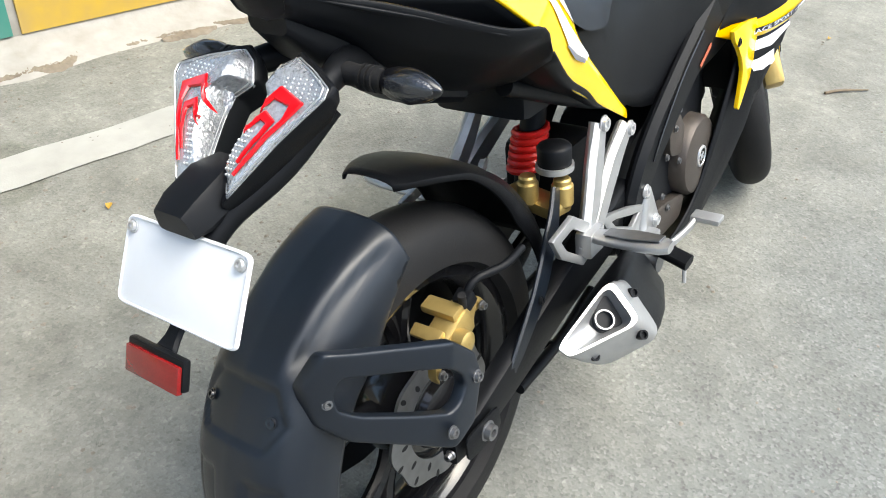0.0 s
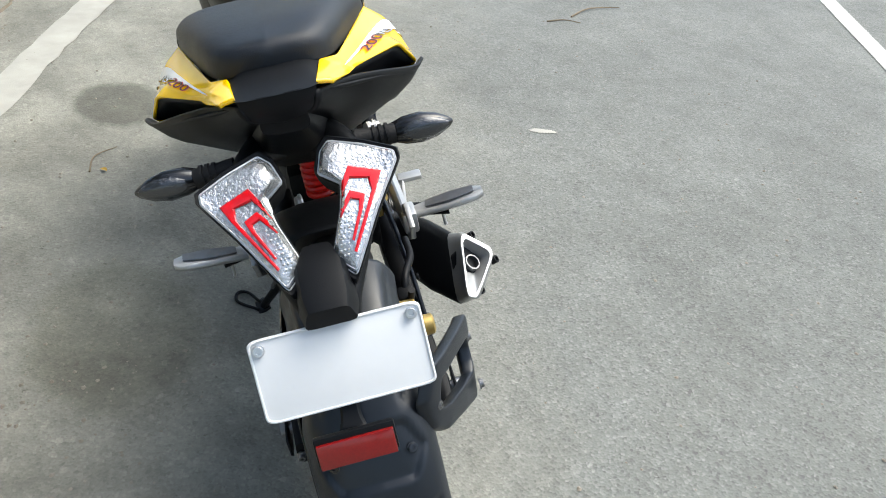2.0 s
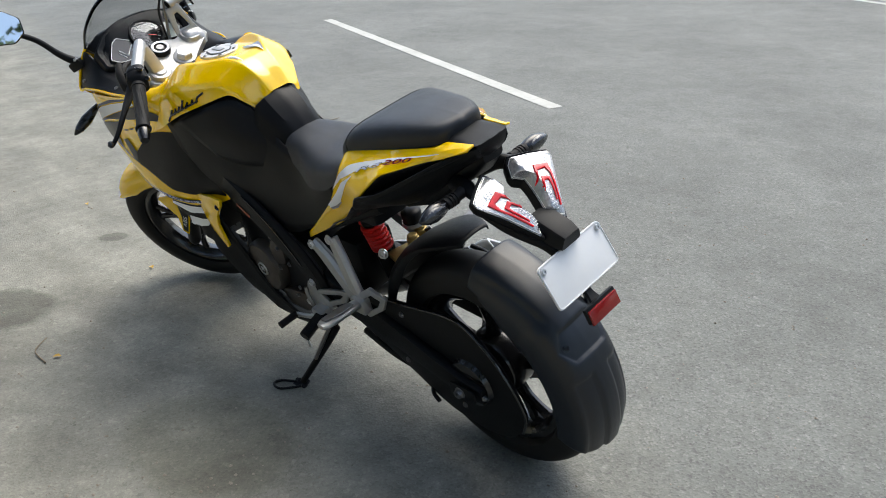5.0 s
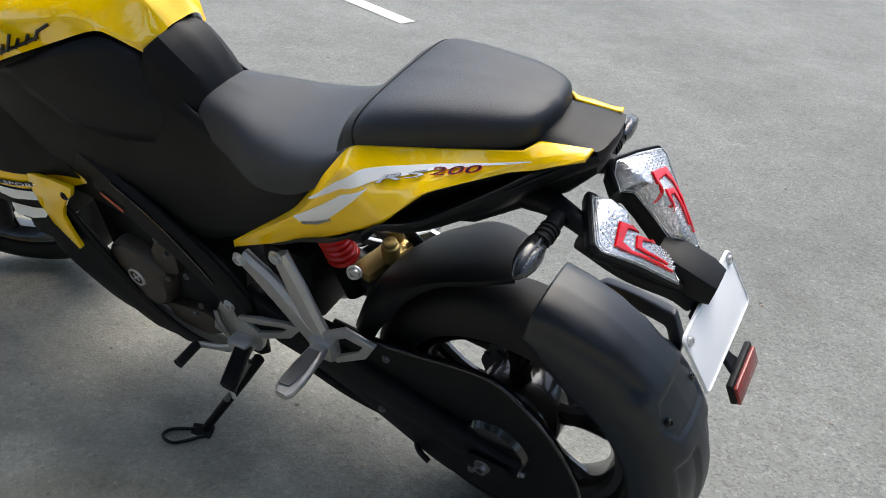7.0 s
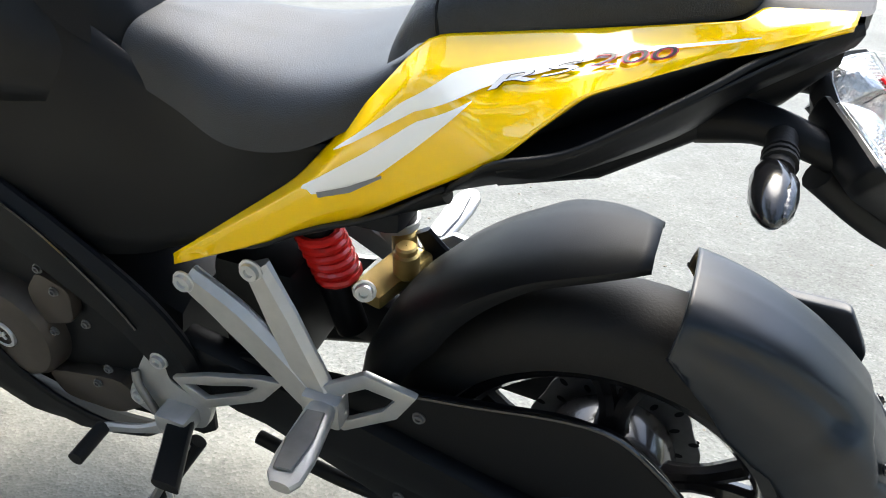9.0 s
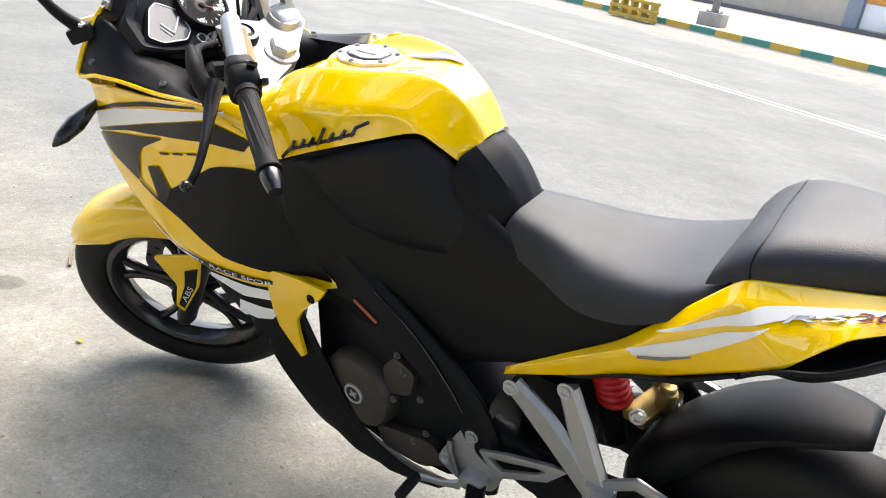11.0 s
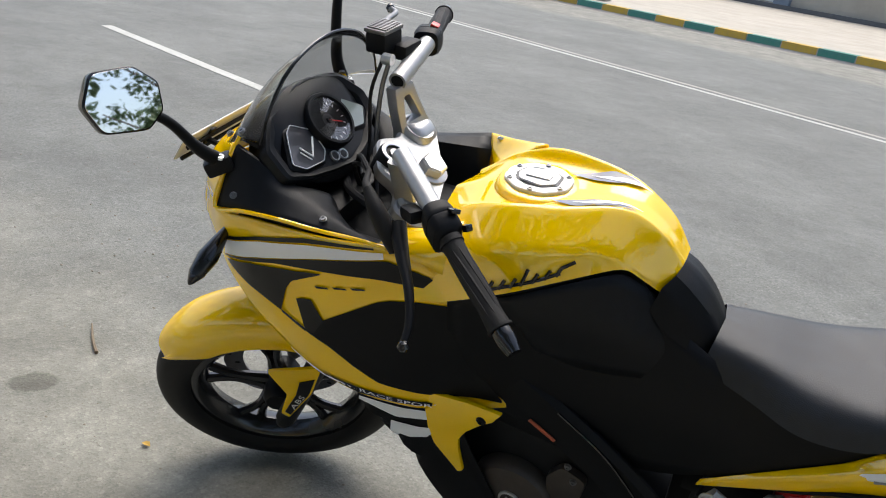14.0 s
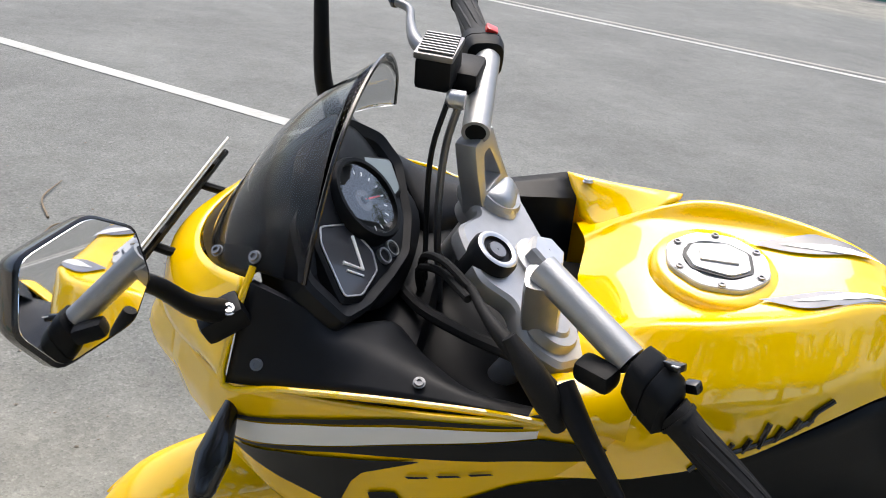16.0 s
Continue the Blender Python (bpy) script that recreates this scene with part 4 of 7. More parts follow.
part("rider_seat", both_bm(SEAT_F), SEAT, bike, "black vinyl rider seat", 60)
pillion = part("pillion_seat", both_bm(PILLION), SEAT, bike, "raised black vinyl pillion seat", 60)
seam = [tuple(PILLION.at(0.2, v)) for v in np.linspace(0, 1, 14)]
seam += [(x, -y, z) for x, y, z in seam[-2::-1]]
part("seat_seam", tube_bm(seam, 0.0018, len(seam), 6, False), BLACK, pillion)

# tail panels
TAIL = Facets([
    [(0.534, 0.113, 0.594), (0.342, 0.128, 0.754), (0.198, 0.14, 0.929), (0.068, 0.105, 0.942), (-0.033, 0.079, 0.954), (-0.047, 0.056, 0.959), (-0.115, 0.047, 0.9625)],
    [(0.533, 0.114, 0.591), (0.313, 0.15, 0.769), (0.196, 0.166, 0.908), (0.06, 0.124, 0.933), (-0.041, 0.084, 0.945), (-0.06, 0.076, 0.952), (-0.114, 0.053, 0.9615)],
    [(0.534, 0.114, 0.586), (0.303, 0.153, 0.761), (0.16, 0.184, 0.881), (0.066, 0.152, 0.923), (-0.034, 0.091, 0.936), (-0.062, 0.083, 0.944), (-0.1125, 0.06, 0.96)],
    [(0.537, 0.112, 0.576), (0.294, 0.138, 0.715), (0.119, 0.194, 0.858), (0.067, 0.168, 0.912), (-0.023, 0.098, 0.929), (-0.058, 0.087, 0.937), (-0.111, 0.0665, 0.957)],
], 14, 9, 2)
# black wing under the yellow panel, with the hand-hold opening above its lip
WING = Sheet([
    [(0.15, 0.19, 0.835), (0.115, 0.203, 0.862), (0.063, 0.184, 0.874), (-0.013, 0.131, 0.911), (-0.062, 0.084, 0.934), (-0.12, 0.045, 0.953)],
    [(0.165, 0.185, 0.81), (0.128, 0.194, 0.845), (0.083, 0.166, 0.836), (0.0, 0.115, 0.868), (-0.05, 0.08, 0.9), (-0.124, 0.043, 0.944)],
    [(0.2, 0.11, 0.76), (0.15, 0.1, 0.775), (0.09, 0.085, 0.79), (0.0, 0.07, 0.84), (-0.05, 0.058, 0.885), (-0.12, 0.036, 0.93)],
    [(0.2, 0.0, 0.72), (0.15, 0.0, 0.735), (0.09, 0.0, 0.76), (0.0, 0.0, 0.825), (-0.05, 0.0, 0.875), (-0.122, 0.0, 0.925)],
], 26, 14, cross_curved=False)
RECESS = Facets([
    [(0.119, 0.19, 0.857), (0.067, 0.164, 0.909), (-0.023, 0.094, 0.927), (-0.1, 0.056, 0.952)],
    [(0.13, 0.13, 0.84), (0.06, 0.115, 0.87), (-0.02, 0.075, 0.895), (-0.1, 0.042, 0.94)],
    [(0.119, 0.196, 0.852), (0.063, 0.18, 0.87), (-0.013, 0.127, 0.907), (-0.1, 0.054, 0.945)],
], 6, 4)
SKIRT = Sheet([
    [(0.46, 0.118, 0.625), (0.4, 0.128, 0.65), (0.33, 0.145, 0.7), (0.24, 0.165, 0.752), (0.165, 0.185, 0.815)],
    [(0.44, 0.08, 0.63), (0.38, 0.08, 0.655), (0.32, 0.085, 0.69), (0.25, 0.09, 0.73), (0.18, 0.1, 0.775)],
], 14, 4)
for mir in (False, True):
    shell("tail_panel", TAIL, YELLOW, bike, 0.005, flip=True, mirror=mir, label="yellow tail side panel with white flashes", angle=32)
    shell("tail_wing", WING, BLACK, bike, 0.004, flip=True, mirror=mir, label="satin black wing under the tail panel", angle=30)
    shell("hand_hold", RECESS, BLACK_MATT, bike, 0.003, flip=True, mirror=mir)
    shell("undertail_panel", SKIRT, BLACK, bike, 0.004, flip=True, mirror=mir)
CAP = Sheet([
    [(-0.03, 0.066, 0.949), (-0.05, 0.054, 0.956), (-0.085, 0.0505, 0.9585), (-0.121, 0.046, 0.9595), (-0.129, 0.0, 0.961)],
    [(-0.01, 0.05, 0.953), (-0.025, 0.04, 0.962), (-0.03, 0.03, 0.965), (-0.034, 0.015, 0.966), (-0.036, 0.0, 0.966)],
], 16, 5)
part("tail_cap", both_bm(CAP), BLACK_MATT, bike, "dark grey tail cover behind the seat")
TAILEND = Sheet([
    [(-0.119, 0.046, 0.959), (-0.126, 0.02, 0.961), (-0.127, 0.0, 0.961)],
    [(-0.121, 0.043, 0.944), (-0.127, 0.02, 0.943), (-0.128, 0.0, 0.943)],
    [(-0.118, 0.036, 0.93), (-0.121, 0.018, 0.926), (-0.122, 0.0, 0.925)],
], 8, 5)
part("tail_end", both_bm(TAILEND), BLACK, bike)

# fairing sides
FAIR = Sheet([
    [(1.545, 0.13, 0.90), (1.46, 0.2, 0.905), (1.36, 0.222, 0.925), (1.228, 0.222, 0.932), (1.11, 0.218, 0.945), (1.03, 0.19, 0.915), (0.985, 0.166, 0.86), (0.97, 0.16, 0.80), (0.96, 0.155, 0.72), (0.92, 0.145, 0.66), (0.891, 0.139, 0.629)],
    [(1.56, 0.13, 0.84), (1.45, 0.206, 0.815), (1.35, 0.226, 0.83), (1.228, 0.222, 0.83), (1.12, 0.205, 0.82), (1.05, 0.19, 0.78), (1.0, 0.175, 0.74), (0.98, 0.168, 0.70), (0.96, 0.158, 0.66), (0.92, 0.147, 0.64), (0.8905, 0.139, 0.627)],
    [(1.55, 0.13, 0.78), (1.45, 0.2, 0.76), (1.365, 0.216, 0.715), (1.278, 0.222, 0.667), (1.187, 0.211, 0.634), (1.12, 0.203, 0.627), (1.06, 0.188, 0.628), (1.026, 0.175, 0.63), (0.98, 0.16, 0.632), (0.94, 0.15, 0.63), (0.89, 0.139, 0.625)],
    [(1.52, 0.14, 0.76), (1.43, 0.2, 0.73), (1.36, 0.212, 0.68), (1.28, 0.216, 0.625), (1.226, 0.212, 0.6), (1.148, 0.204, 0.583), (1.063, 0.186, 0.578), (1.02, 0.172, 0.582), (0.98, 0.16, 0.585), (0.94, 0.149, 0.598), (0.889, 0.138, 0.618)],
], 50, 16, cross_curved=False)
BELLY = Sheet([
    [(1.17, 0.203, 0.585), (1.1, 0.19, 0.575), (1.03, 0.17, 0.575), (0.985, 0.16, 0.57), (0.93, 0.15, 0.45), (0.85, 0.138, 0.30), (0.75, 0.132, 0.24), (0.66, 0.125, 0.23)],
    [(1.16, 0.205, 0.555), (1.074, 0.192, 0.47), (1.017, 0.172, 0.363), (0.956, 0.152, 0.27), (0.90, 0.142, 0.23), (0.83, 0.134, 0.205), (0.756, 0.13, 0.2), (0.66, 0.122, 0.215)],
    [(1.14, 0.1, 0.5), (1.06, 0.09, 0.4), (1.0, 0.08, 0.3), (0.94, 0.07, 0.22), (0.88, 0.06, 0.18), (0.82, 0.06, 0.165), (0.75, 0.06, 0.16), (0.66, 0.06, 0.17)],
], 24, 9, cross_curved=False)
for mir in (False, True):
    shell("side_fairing", FAIR, YELLOW, bike, 0.005, flip=True, mirror=mir, label="yellow side fairing with black and white graphics", angle=28)
    shell("belly_fairing", BELLY, BLACK, bike, 0.005, flip=True, mirror=mir, label="black lower fairing")

# side covers under the tank
SIDEC = Sheet([
    [(1.0, 0.185, 0.868), (0.94, 0.182, 0.896), (0.88, 0.17, 0.922), (0.806, 0.124, 0.943), (0.735, 0.074, 0.955), (0.66, 0.072, 0.88), (0.58, 0.074, 0.83), (0.50, 0.09, 0.80), (0.40, 0.12, 0.79), (0.30, 0.13, 0.80)],
    [(1.0, 0.165, 0.72), (0.94, 0.16, 0.73), (0.88, 0.15, 0.74), (0.806, 0.137, 0.745), (0.735, 0.12, 0.74), (0.66, 0.113, 0.73), (0.58, 0.11, 0.72), (0.50, 0.112, 0.70), (0.40, 0.12, 0.70), (0.33, 0.125, 0.74)],
    [(1.0, 0.14, 0.60), (0.94, 0.135, 0.58), (0.88, 0.132, 0.57), (0.806, 0.128, 0.56), (0.735, 0.12, 0.56), (0.66, 0.115, 0.56), (0.58, 0.112, 0.58), (0.52, 0.112, 0.61), (0.44, 0.115, 0.64), (0.36, 0.118, 0.70)],
], 24, 10)
for mir in (False, True):
    shell("side_cover", SIDEC, BLACK, bike, 0.004, flip=True, mirror=mir)
# rear hugger
def step(x, a, b):
    x = min(1.0, max(0.0, (x - a) / (b - a)))
    return x * x * (3 - 2 * x)


def hug_shape(t, s, r):
    """Crown and flanks of the hugger: sunk flanks in front, a sunk saddle with pointed ends, sunk panels behind it."""
    low = 0.305 - 0.05 * min(1, t / 0.24)
    q = abs(s)
    flank = step(q, 0.066 - 0.05 * t, 0.074 - 0.05 * t) * step(t, -0.02, 0.06) * (1 - step(t, 0.32, 0.39))
    edge = 0.071 - 0.28 * abs(t - 0.475)
    saddle = step(edge - q, 0.0, 0.005) * step(t, 0.402, 0.416) * (1 - step(t, 0.535, 0.549))
    rear = step(q, 0.02, 0.026) * (1 - step(q, 0.068, 0.076)) * step(t, 0.6, 0.63)
    sink = 0.01 * flank + 0.006 * saddle + 0.007 * rear
    return s * (1 - 0.05 * flank), max(r, low) - 0.001 - 0.008 * t - sink + (0.0 if r > 0.3 else -0.012 * math.sin(3.1 * t))


HUG_LINE = [(0.084, 0.258), (0.086, 0.285), (0.0835, 0.31), (0.074, 0.332), (0.06, 0.344), (0.04, 0.351), (0.0, 0.354)]
HUG_HALF = curve_pts(HUG_LINE, 30)
HUG = [(-a, b) for a, b in HUG_HALF] + [(a, b) for a, b in HUG_HALF[-2::-1]]
hug = thicken(part("rear_hugger", revolve_bm(REAR, HUG, 98, 196, 130, hug_shape), FENDER, bike, "satin black moulded tyre hugger", 60), 0.005)
for s in (-1, 1):
    a = radians(144.5)
    bolt((0.342 * math.cos(a), s * 0.052, 0.307 + 0.342 * math.sin(a)), (0.95 * math.cos(a), s * 0.3, 0.95 * math.sin(a)), hug, 0.006, 0.004, BLACK_GLOSS)
# cast arm with a window, which carries the hugger on the right
bm = loop_plate_bm([(-0.226, 0.59), (-0.199, 0.579), (-0.146, 0.56), (-0.081, 0.535), (-0.04, 0.49), (-0.03, 0.45), (-0.055, 0.385), (-0.1, 0.368), (-0.15, 0.405), (-0.219, 0.452), (-0.248, 0.492), (-0.252, 0.55)],
                   [(-0.215, 0.548), (-0.195, 0.541), (-0.146, 0.523), (-0.095, 0.5), (-0.072, 0.475), (-0.068, 0.455), (-0.082, 0.437), (-0.1, 0.43), (-0.15, 0.456), (-0.2, 0.484), (-0.222, 0.503), (-0.225, 0.527)], -0.022, 0, 0.006)
for v in bm.verts:
    v.co.y += -0.066 - 0.088 * min(1, max(0, (v.co.x + 0.25) / 0.16)) ** 0.8
arm = part("hugger_arm", bm, FENDER, hug, "moulded black hugger arm", 60)
sm = arm.modifiers.new("soft", "SUBSURF")
sm.levels = sm.render_levels = 2
bolt((-0.046, -0.176, 0.455), (0, -1, 0.1), bike, 0.0075, 0.007, STEEL)
bolt((-0.108, -0.176, 0.408), (0, -1, 0.1), bike, 0.0075, 0.007, STEEL)
bolt((-0.232, -0.1, 0.52), (-0.3, -1, 0.2), bike, 0.006, 0.005, STEEL)

# inner mudguard over the front of the rear tyre
INNER = [(-0.086, 0.29), (-0.084, 0.318), (-0.066, 0.338), (-0.034, 0.348), (0, 0.35), (0.034, 0.348), (0.066, 0.338), (0.084, 0.318), (0.086, 0.29)]
def inner_shape(t, s, r):
    k = max(0, (t - 0.65) / 0.35)
    return s * (1 - 0.5 * k ** 2.5), r + 0.033 * t + (0.35 - r) * 0.75 * min(1, max(0, (t - 0.35) / 0.4))
thicken(part("inner_mudguard", revolve_bm(REAR, INNER, 22, 91, 30, inner_shape), BLACK, bike, "black mudguard over the rear tyre"), 0.004)
part("mudguard_stay", ribbon_bm([(0.30, -0.102, 0.55), (0.27, -0.112, 0.5), (0.2, -0.125, 0.42), (0.13, -0.13, 0.36), (0.1, -0.13, 0.335)], [0.012, 0.022, 0.022, 0.018, 0.012], 0.008, (0.2, -1, 0.2), 20), FENDER, bike)
bolt((0.19, -0.134, 0.412), (0.1, -1, 0.2), bike, 0.006, 0.004, BLACK)

# swingarm, chain drive, brake
for s in (-1, 1):
    sec = []
    for x, y, z, w, h in ((-0.06, 0.125, 0.305, 0.012, 0.022), (0.0, 0.124, 0.307, 0.016, 0.03), (0.12, 0.115, 0.325, 0.018, 0.036), (0.3, 0.105, 0.36, 0.02, 0.045), (0.48, 0.1, 0.39, 0.022, 0.05), (0.56, 0.09, 0.4, 0.02, 0.045)):
        sec.append(round_outline([(x, s * y - w, z - h), (x, s * y + w, z - h), (x, s * y + w, z + h), (x, s * y - w, z + h)], 0.25, 2))
    arm = part("swingarm", loft_bm(sec), BLACK, bike, "black box-section swingarm")
    bolt((0.0, s * 0.147, 0.307), (0, s, 0), arm, 0.013, 0.014, STEEL, "axle_nut")
    part("adjuster_plate", plate_bm(round_outline([(-0.05, 0.285), (0.035, 0.285), (0.035, 0.33), (-0.05, 0.33)], 0.2, 2), s * 0.004, s * 0.146, 0.001), BLACK, arm)
    bolt((-0.062, s * 0.13, 0.305), (-1, 0, 0), arm, 0.006, 0.012, STEEL, "adjuster_bolt")
part("axle", tube_bm([(0, -0.15, 0.307), (0, 0.15, 0.307)], 0.01, 2, 12, False), STEEL, bike)
def disc_bm(r, r0, t, holes=0):
    bm = bmesh.new()
    seg = 64
    ang = [2 * math.pi * k / seg for k in range(seg)]
    wav = lambda w: r + 0.004 * math.cos(8 * w)
    lo, hi = [], []
    for y in (-t / 2, t / 2):
        o = [bm.verts.new((wav(w) * math.cos(w), y, wav(w) * math.sin(w))) for w in ang]
        i = [bm.verts.new((r0 * math.cos(w), y, r0 * math.sin(w))) for w in ang]
        lo.append(o), hi.append(i)
    for k in range(seg):
        j = (k + 1) % seg
        bm.faces.new([lo[0][k], lo[0][j], hi[0][j], hi[0][k]])
        bm.faces.new([lo[1][j], lo[1][k], hi[1][k], hi[1][j]])
        bm.faces.new([lo[0][j], lo[0][k], lo[1][k], lo[1][j]])
        bm.faces.new([hi[0][k], hi[0][j], hi[1][j], hi[1][k]])
    bmesh.ops.recalc_face_normals(bm, faces=bm.faces)
    return bm
def slots(parent, r, y, n=24):
    bm = bmesh.new()
    for k in range(n):
        w = 2 * math.pi * k / n
        rr = r + (0.012 if k % 2 else -0.008)
        for sy in (-1, 1):
            c = bmesh.ops.create_circle(bm, cap_ends=True, segments=8, radius=0.0042, matrix=Matrix.Translation((rr * math.cos(w), y + sy * 0.0027, rr * math.sin(w))) @ Matrix.Rotation(-w, 4, "Y") @ Matrix.Diagonal((1.8, 1, 1, 1)) @ Matrix.Rotation(radians(90), 4, "X"))
    return tagged(part("disc_slots", bm, BLACK_MATT, parent), kind="stuff")
rd = part("brake_disc", disc_bm(0.115, 0.075, 0.005), STEEL, rear_wheel, "drilled steel brake disc")
rd.location = (0, -0.065, 0)
slots(rd, 0.097, 0)
cal = new("rear_caliper")
cal.parent = bike
cal.location = (0.012, -0.094, 0.462)
cal.rotation_euler = Euler((0, radians(-24), 0))
tagged(cal, "gold anodised rear brake caliper")
part("caliper_body", loft_bm([round_outline([(x, -w, -h), (x, w, -h), (x, w, h), (x, -w, h)], 0.25, 2) for x, w, h in ((-0.052, 0.01, 0.012), (-0.046, 0.018, 0.019), (-0.02, 0.022, 0.024), (0.024, 0.022, 0.024), (0.034, 0.016, 0.018), (0.05, 0.012, 0.012))]), GOLD, cal, "", 30)
part("piston_housing", moved(lathe_bm([(-0.03, 0.001), (-0.03, 0.013), (-0.027, 0.017), (0.004, 0.019), (0.004, 0.001)], "y", 18), Matrix.Translation((-0.012, -0.01, 0.002))), GOLD, cal)
part("bridge", box_bm((0.026, 0.058, 0.014), (0.014, 0.012, 0.027), 0.004, (0, 12, 0)), GOLD, cal)
part("bridge", box_bm((0.02, 0.05, 0.012), (-0.028, 0.012, 0.025), 0.004, (0, -8, 0)), GOLD, cal)
part("mounting_ear", loft_bm([round_outline([(x, -0.008, z - h), (x, 0.008, z - h), (x, 0.008, z + h), (x, -0.008, z + h)], 0.3, 2) for x, z, h in ((0.03, -0.004, 0.014), (0.052, -0.014, 0.011), (0.068, -0.024, 0.01))]), GOLD, cal)
part("mounting_ear", loft_bm([round_outline([(x, -0.008, z - h), (x, 0.008, z - h), (x, 0.008, z + h), (x, -0.008, z + h)], 0.3, 2) for x, z, h in ((-0.04, -0.006, 0.012), (-0.06, -0.02, 0.01), (-0.068, -0.032, 0.008))]), GOLD, cal)
part("bleed_hose", tube_bm([(0.04, -0.005, 0.018), (0.07, -0.012, 0.03), (0.115, -0.03, 0.012), (0.16, -0.03, -0.005)], 0.0065), BLACK, cal)
part("banjo", box_bm((0.024, 0.026, 0.024), (0.042, -0.006, 0.018), 0.005), BLACK, cal)
part("bleed_cap", tube_bm([(0.03, -0.012, 0.02), (0.034, -0.016, 0.045)], 0.006, 2, 10, False), RUBBER, cal)
for dx, dz in ((-0.06, -0.022), (0.058, -0.018), (0.02, 0.006)):
    bolt((dx, -0.012, dz), (0, -1, 0), cal, 0.006, 0.008, STEEL)
part("sprocket", lathe_bm([(-0.003, 0.05), (-0.003, 0.1), (0.003, 0.1), (0.003, 0.05), (-0.003, 0.05)], "y", 44), STEEL, rear_wheel).location = (0, 0.075, 0)
part("chain", ribbon_bm([(0.0, 0.075, 0.405), (0.2, 0.075, 0.40), (0.42, 0.075, 0.41), (0.55, 0.075, 0.415)], 0.006, 0.014, (0, 1, 0), 40), BLACK_MATT, bike)
part("chain", ribbon_bm([(0.0, 0.075, 0.208), (0.2, 0.075, 0.25), (0.42, 0.075, 0.31), (0.55, 0.075, 0.345)], 0.006, 0.014, (0, 1, 0), 40), BLACK_MATT, bike)
CASE = [(0.5, 0.44), (0.3, 0.455), (0.17, 0.475), (0.05, 0.498), (-0.01, 0.495), (-0.06, 0.46), (-0.107, 0.41), (-0.148, 0.34), (-0.168, 0.275), (-0.15, 0.215), (-0.1, 0.165), (-0.02, 0.142), (0.12, 0.155), (0.3, 0.255), (0.5, 0.34)]
case = part("chain_case", plate_bm(round_outline(CASE, 0.25, 3), 0.012, 0.094, 0.004), BLACK, bike, "black chain case over the sprocket")
part("case_rim", tube_bm([(x, 0.107, z) for x, z in CASE[1:10]], 0.0035, 40, 8), BLACK_GLOSS, case)
part("case_boss", moved(lathe_bm([(0.0, 0.07), (0.012, 0.064), (0.016, 0.05), (0.016, 0.001)], "y", 30), Matrix.Translation((0.0, 0.106, 0.307))), BLACK_GLOSS, case)
for x, z in ((0.22, 0.43), (0.05, 0.2), (0.25, 0.26)):
    bolt((x, 0.106, z), (0, 1, 0), case, 0.007, 0.005, STEEL)

# shock absorber
part("airbox", box_bm((0.12, 0.13, 0.17), (0.465, 0, 0.475), 0.02), BLACK, bike, "black box ahead of the shock absorber")
part("shock_body", tube_bm([(0.36, 0, 0.44), (0.42, 0, 0.64)], 0.022, 2, 16, False), BLACK, bike, "black rear shock absorber")
coil = [(0.375 + 0.028 * k / 80 + 0.027 * math.cos(k * 0.48), 0.027 * math.sin(k * 0.48), 0.528 + 0.07 * k / 80) for k in range(81)]
part("spring", tube_bm(coil, 0.0065, 81, 8, False), RED, bike, "red shock spring")
for x, y, z in ((0.302, -0.05, 0.535), (0.326, -0.1, 0.53)):
    part("valve_pot", moved(lathe_bm([(-0.025, 0.001), (-0.025, 0.014), (-0.02, 0.018), (0.012, 0.018), (0.015, 0.0145), (0.022, 0.0145), (0.025, 0.012), (0.025, 0.001)], "z", 16), Matrix.Translation((x, y, z))), GOLD, bike, "gold anodised valve body", 30)
part("valve_base", box_bm((0.05, 0.12, 0.022), (0.322, -0.05, 0.506), 0.007, (0, 0, -14)), GOLD, bike)
part("shock_reservoir", moved(lathe_bm([(-0.028, 0.001), (-0.028, 0.02), (-0.02, 0.027), (0.016, 0.028), (0.02, 0.025), (0.024, 0.014), (0.024, 0.001)], "z", 24), Matrix.Translation((0.33, -0.085, 0.588))), BLACK, bike, "black reservoir cap")
part("reservoir_clamp", moved(lathe_bm([(-0.006, 0.0275), (-0.006, 0.031), (0.004, 0.031), (0.004, 0.0275)], "z", 24), Matrix.Translation((0.33, -0.085, 0.572))), ALLOY, bike)
bolt((0.318, 0.042, 0.55), (-0.3, 1, 0.2), bike, 0.012, 0.01, CHROME)

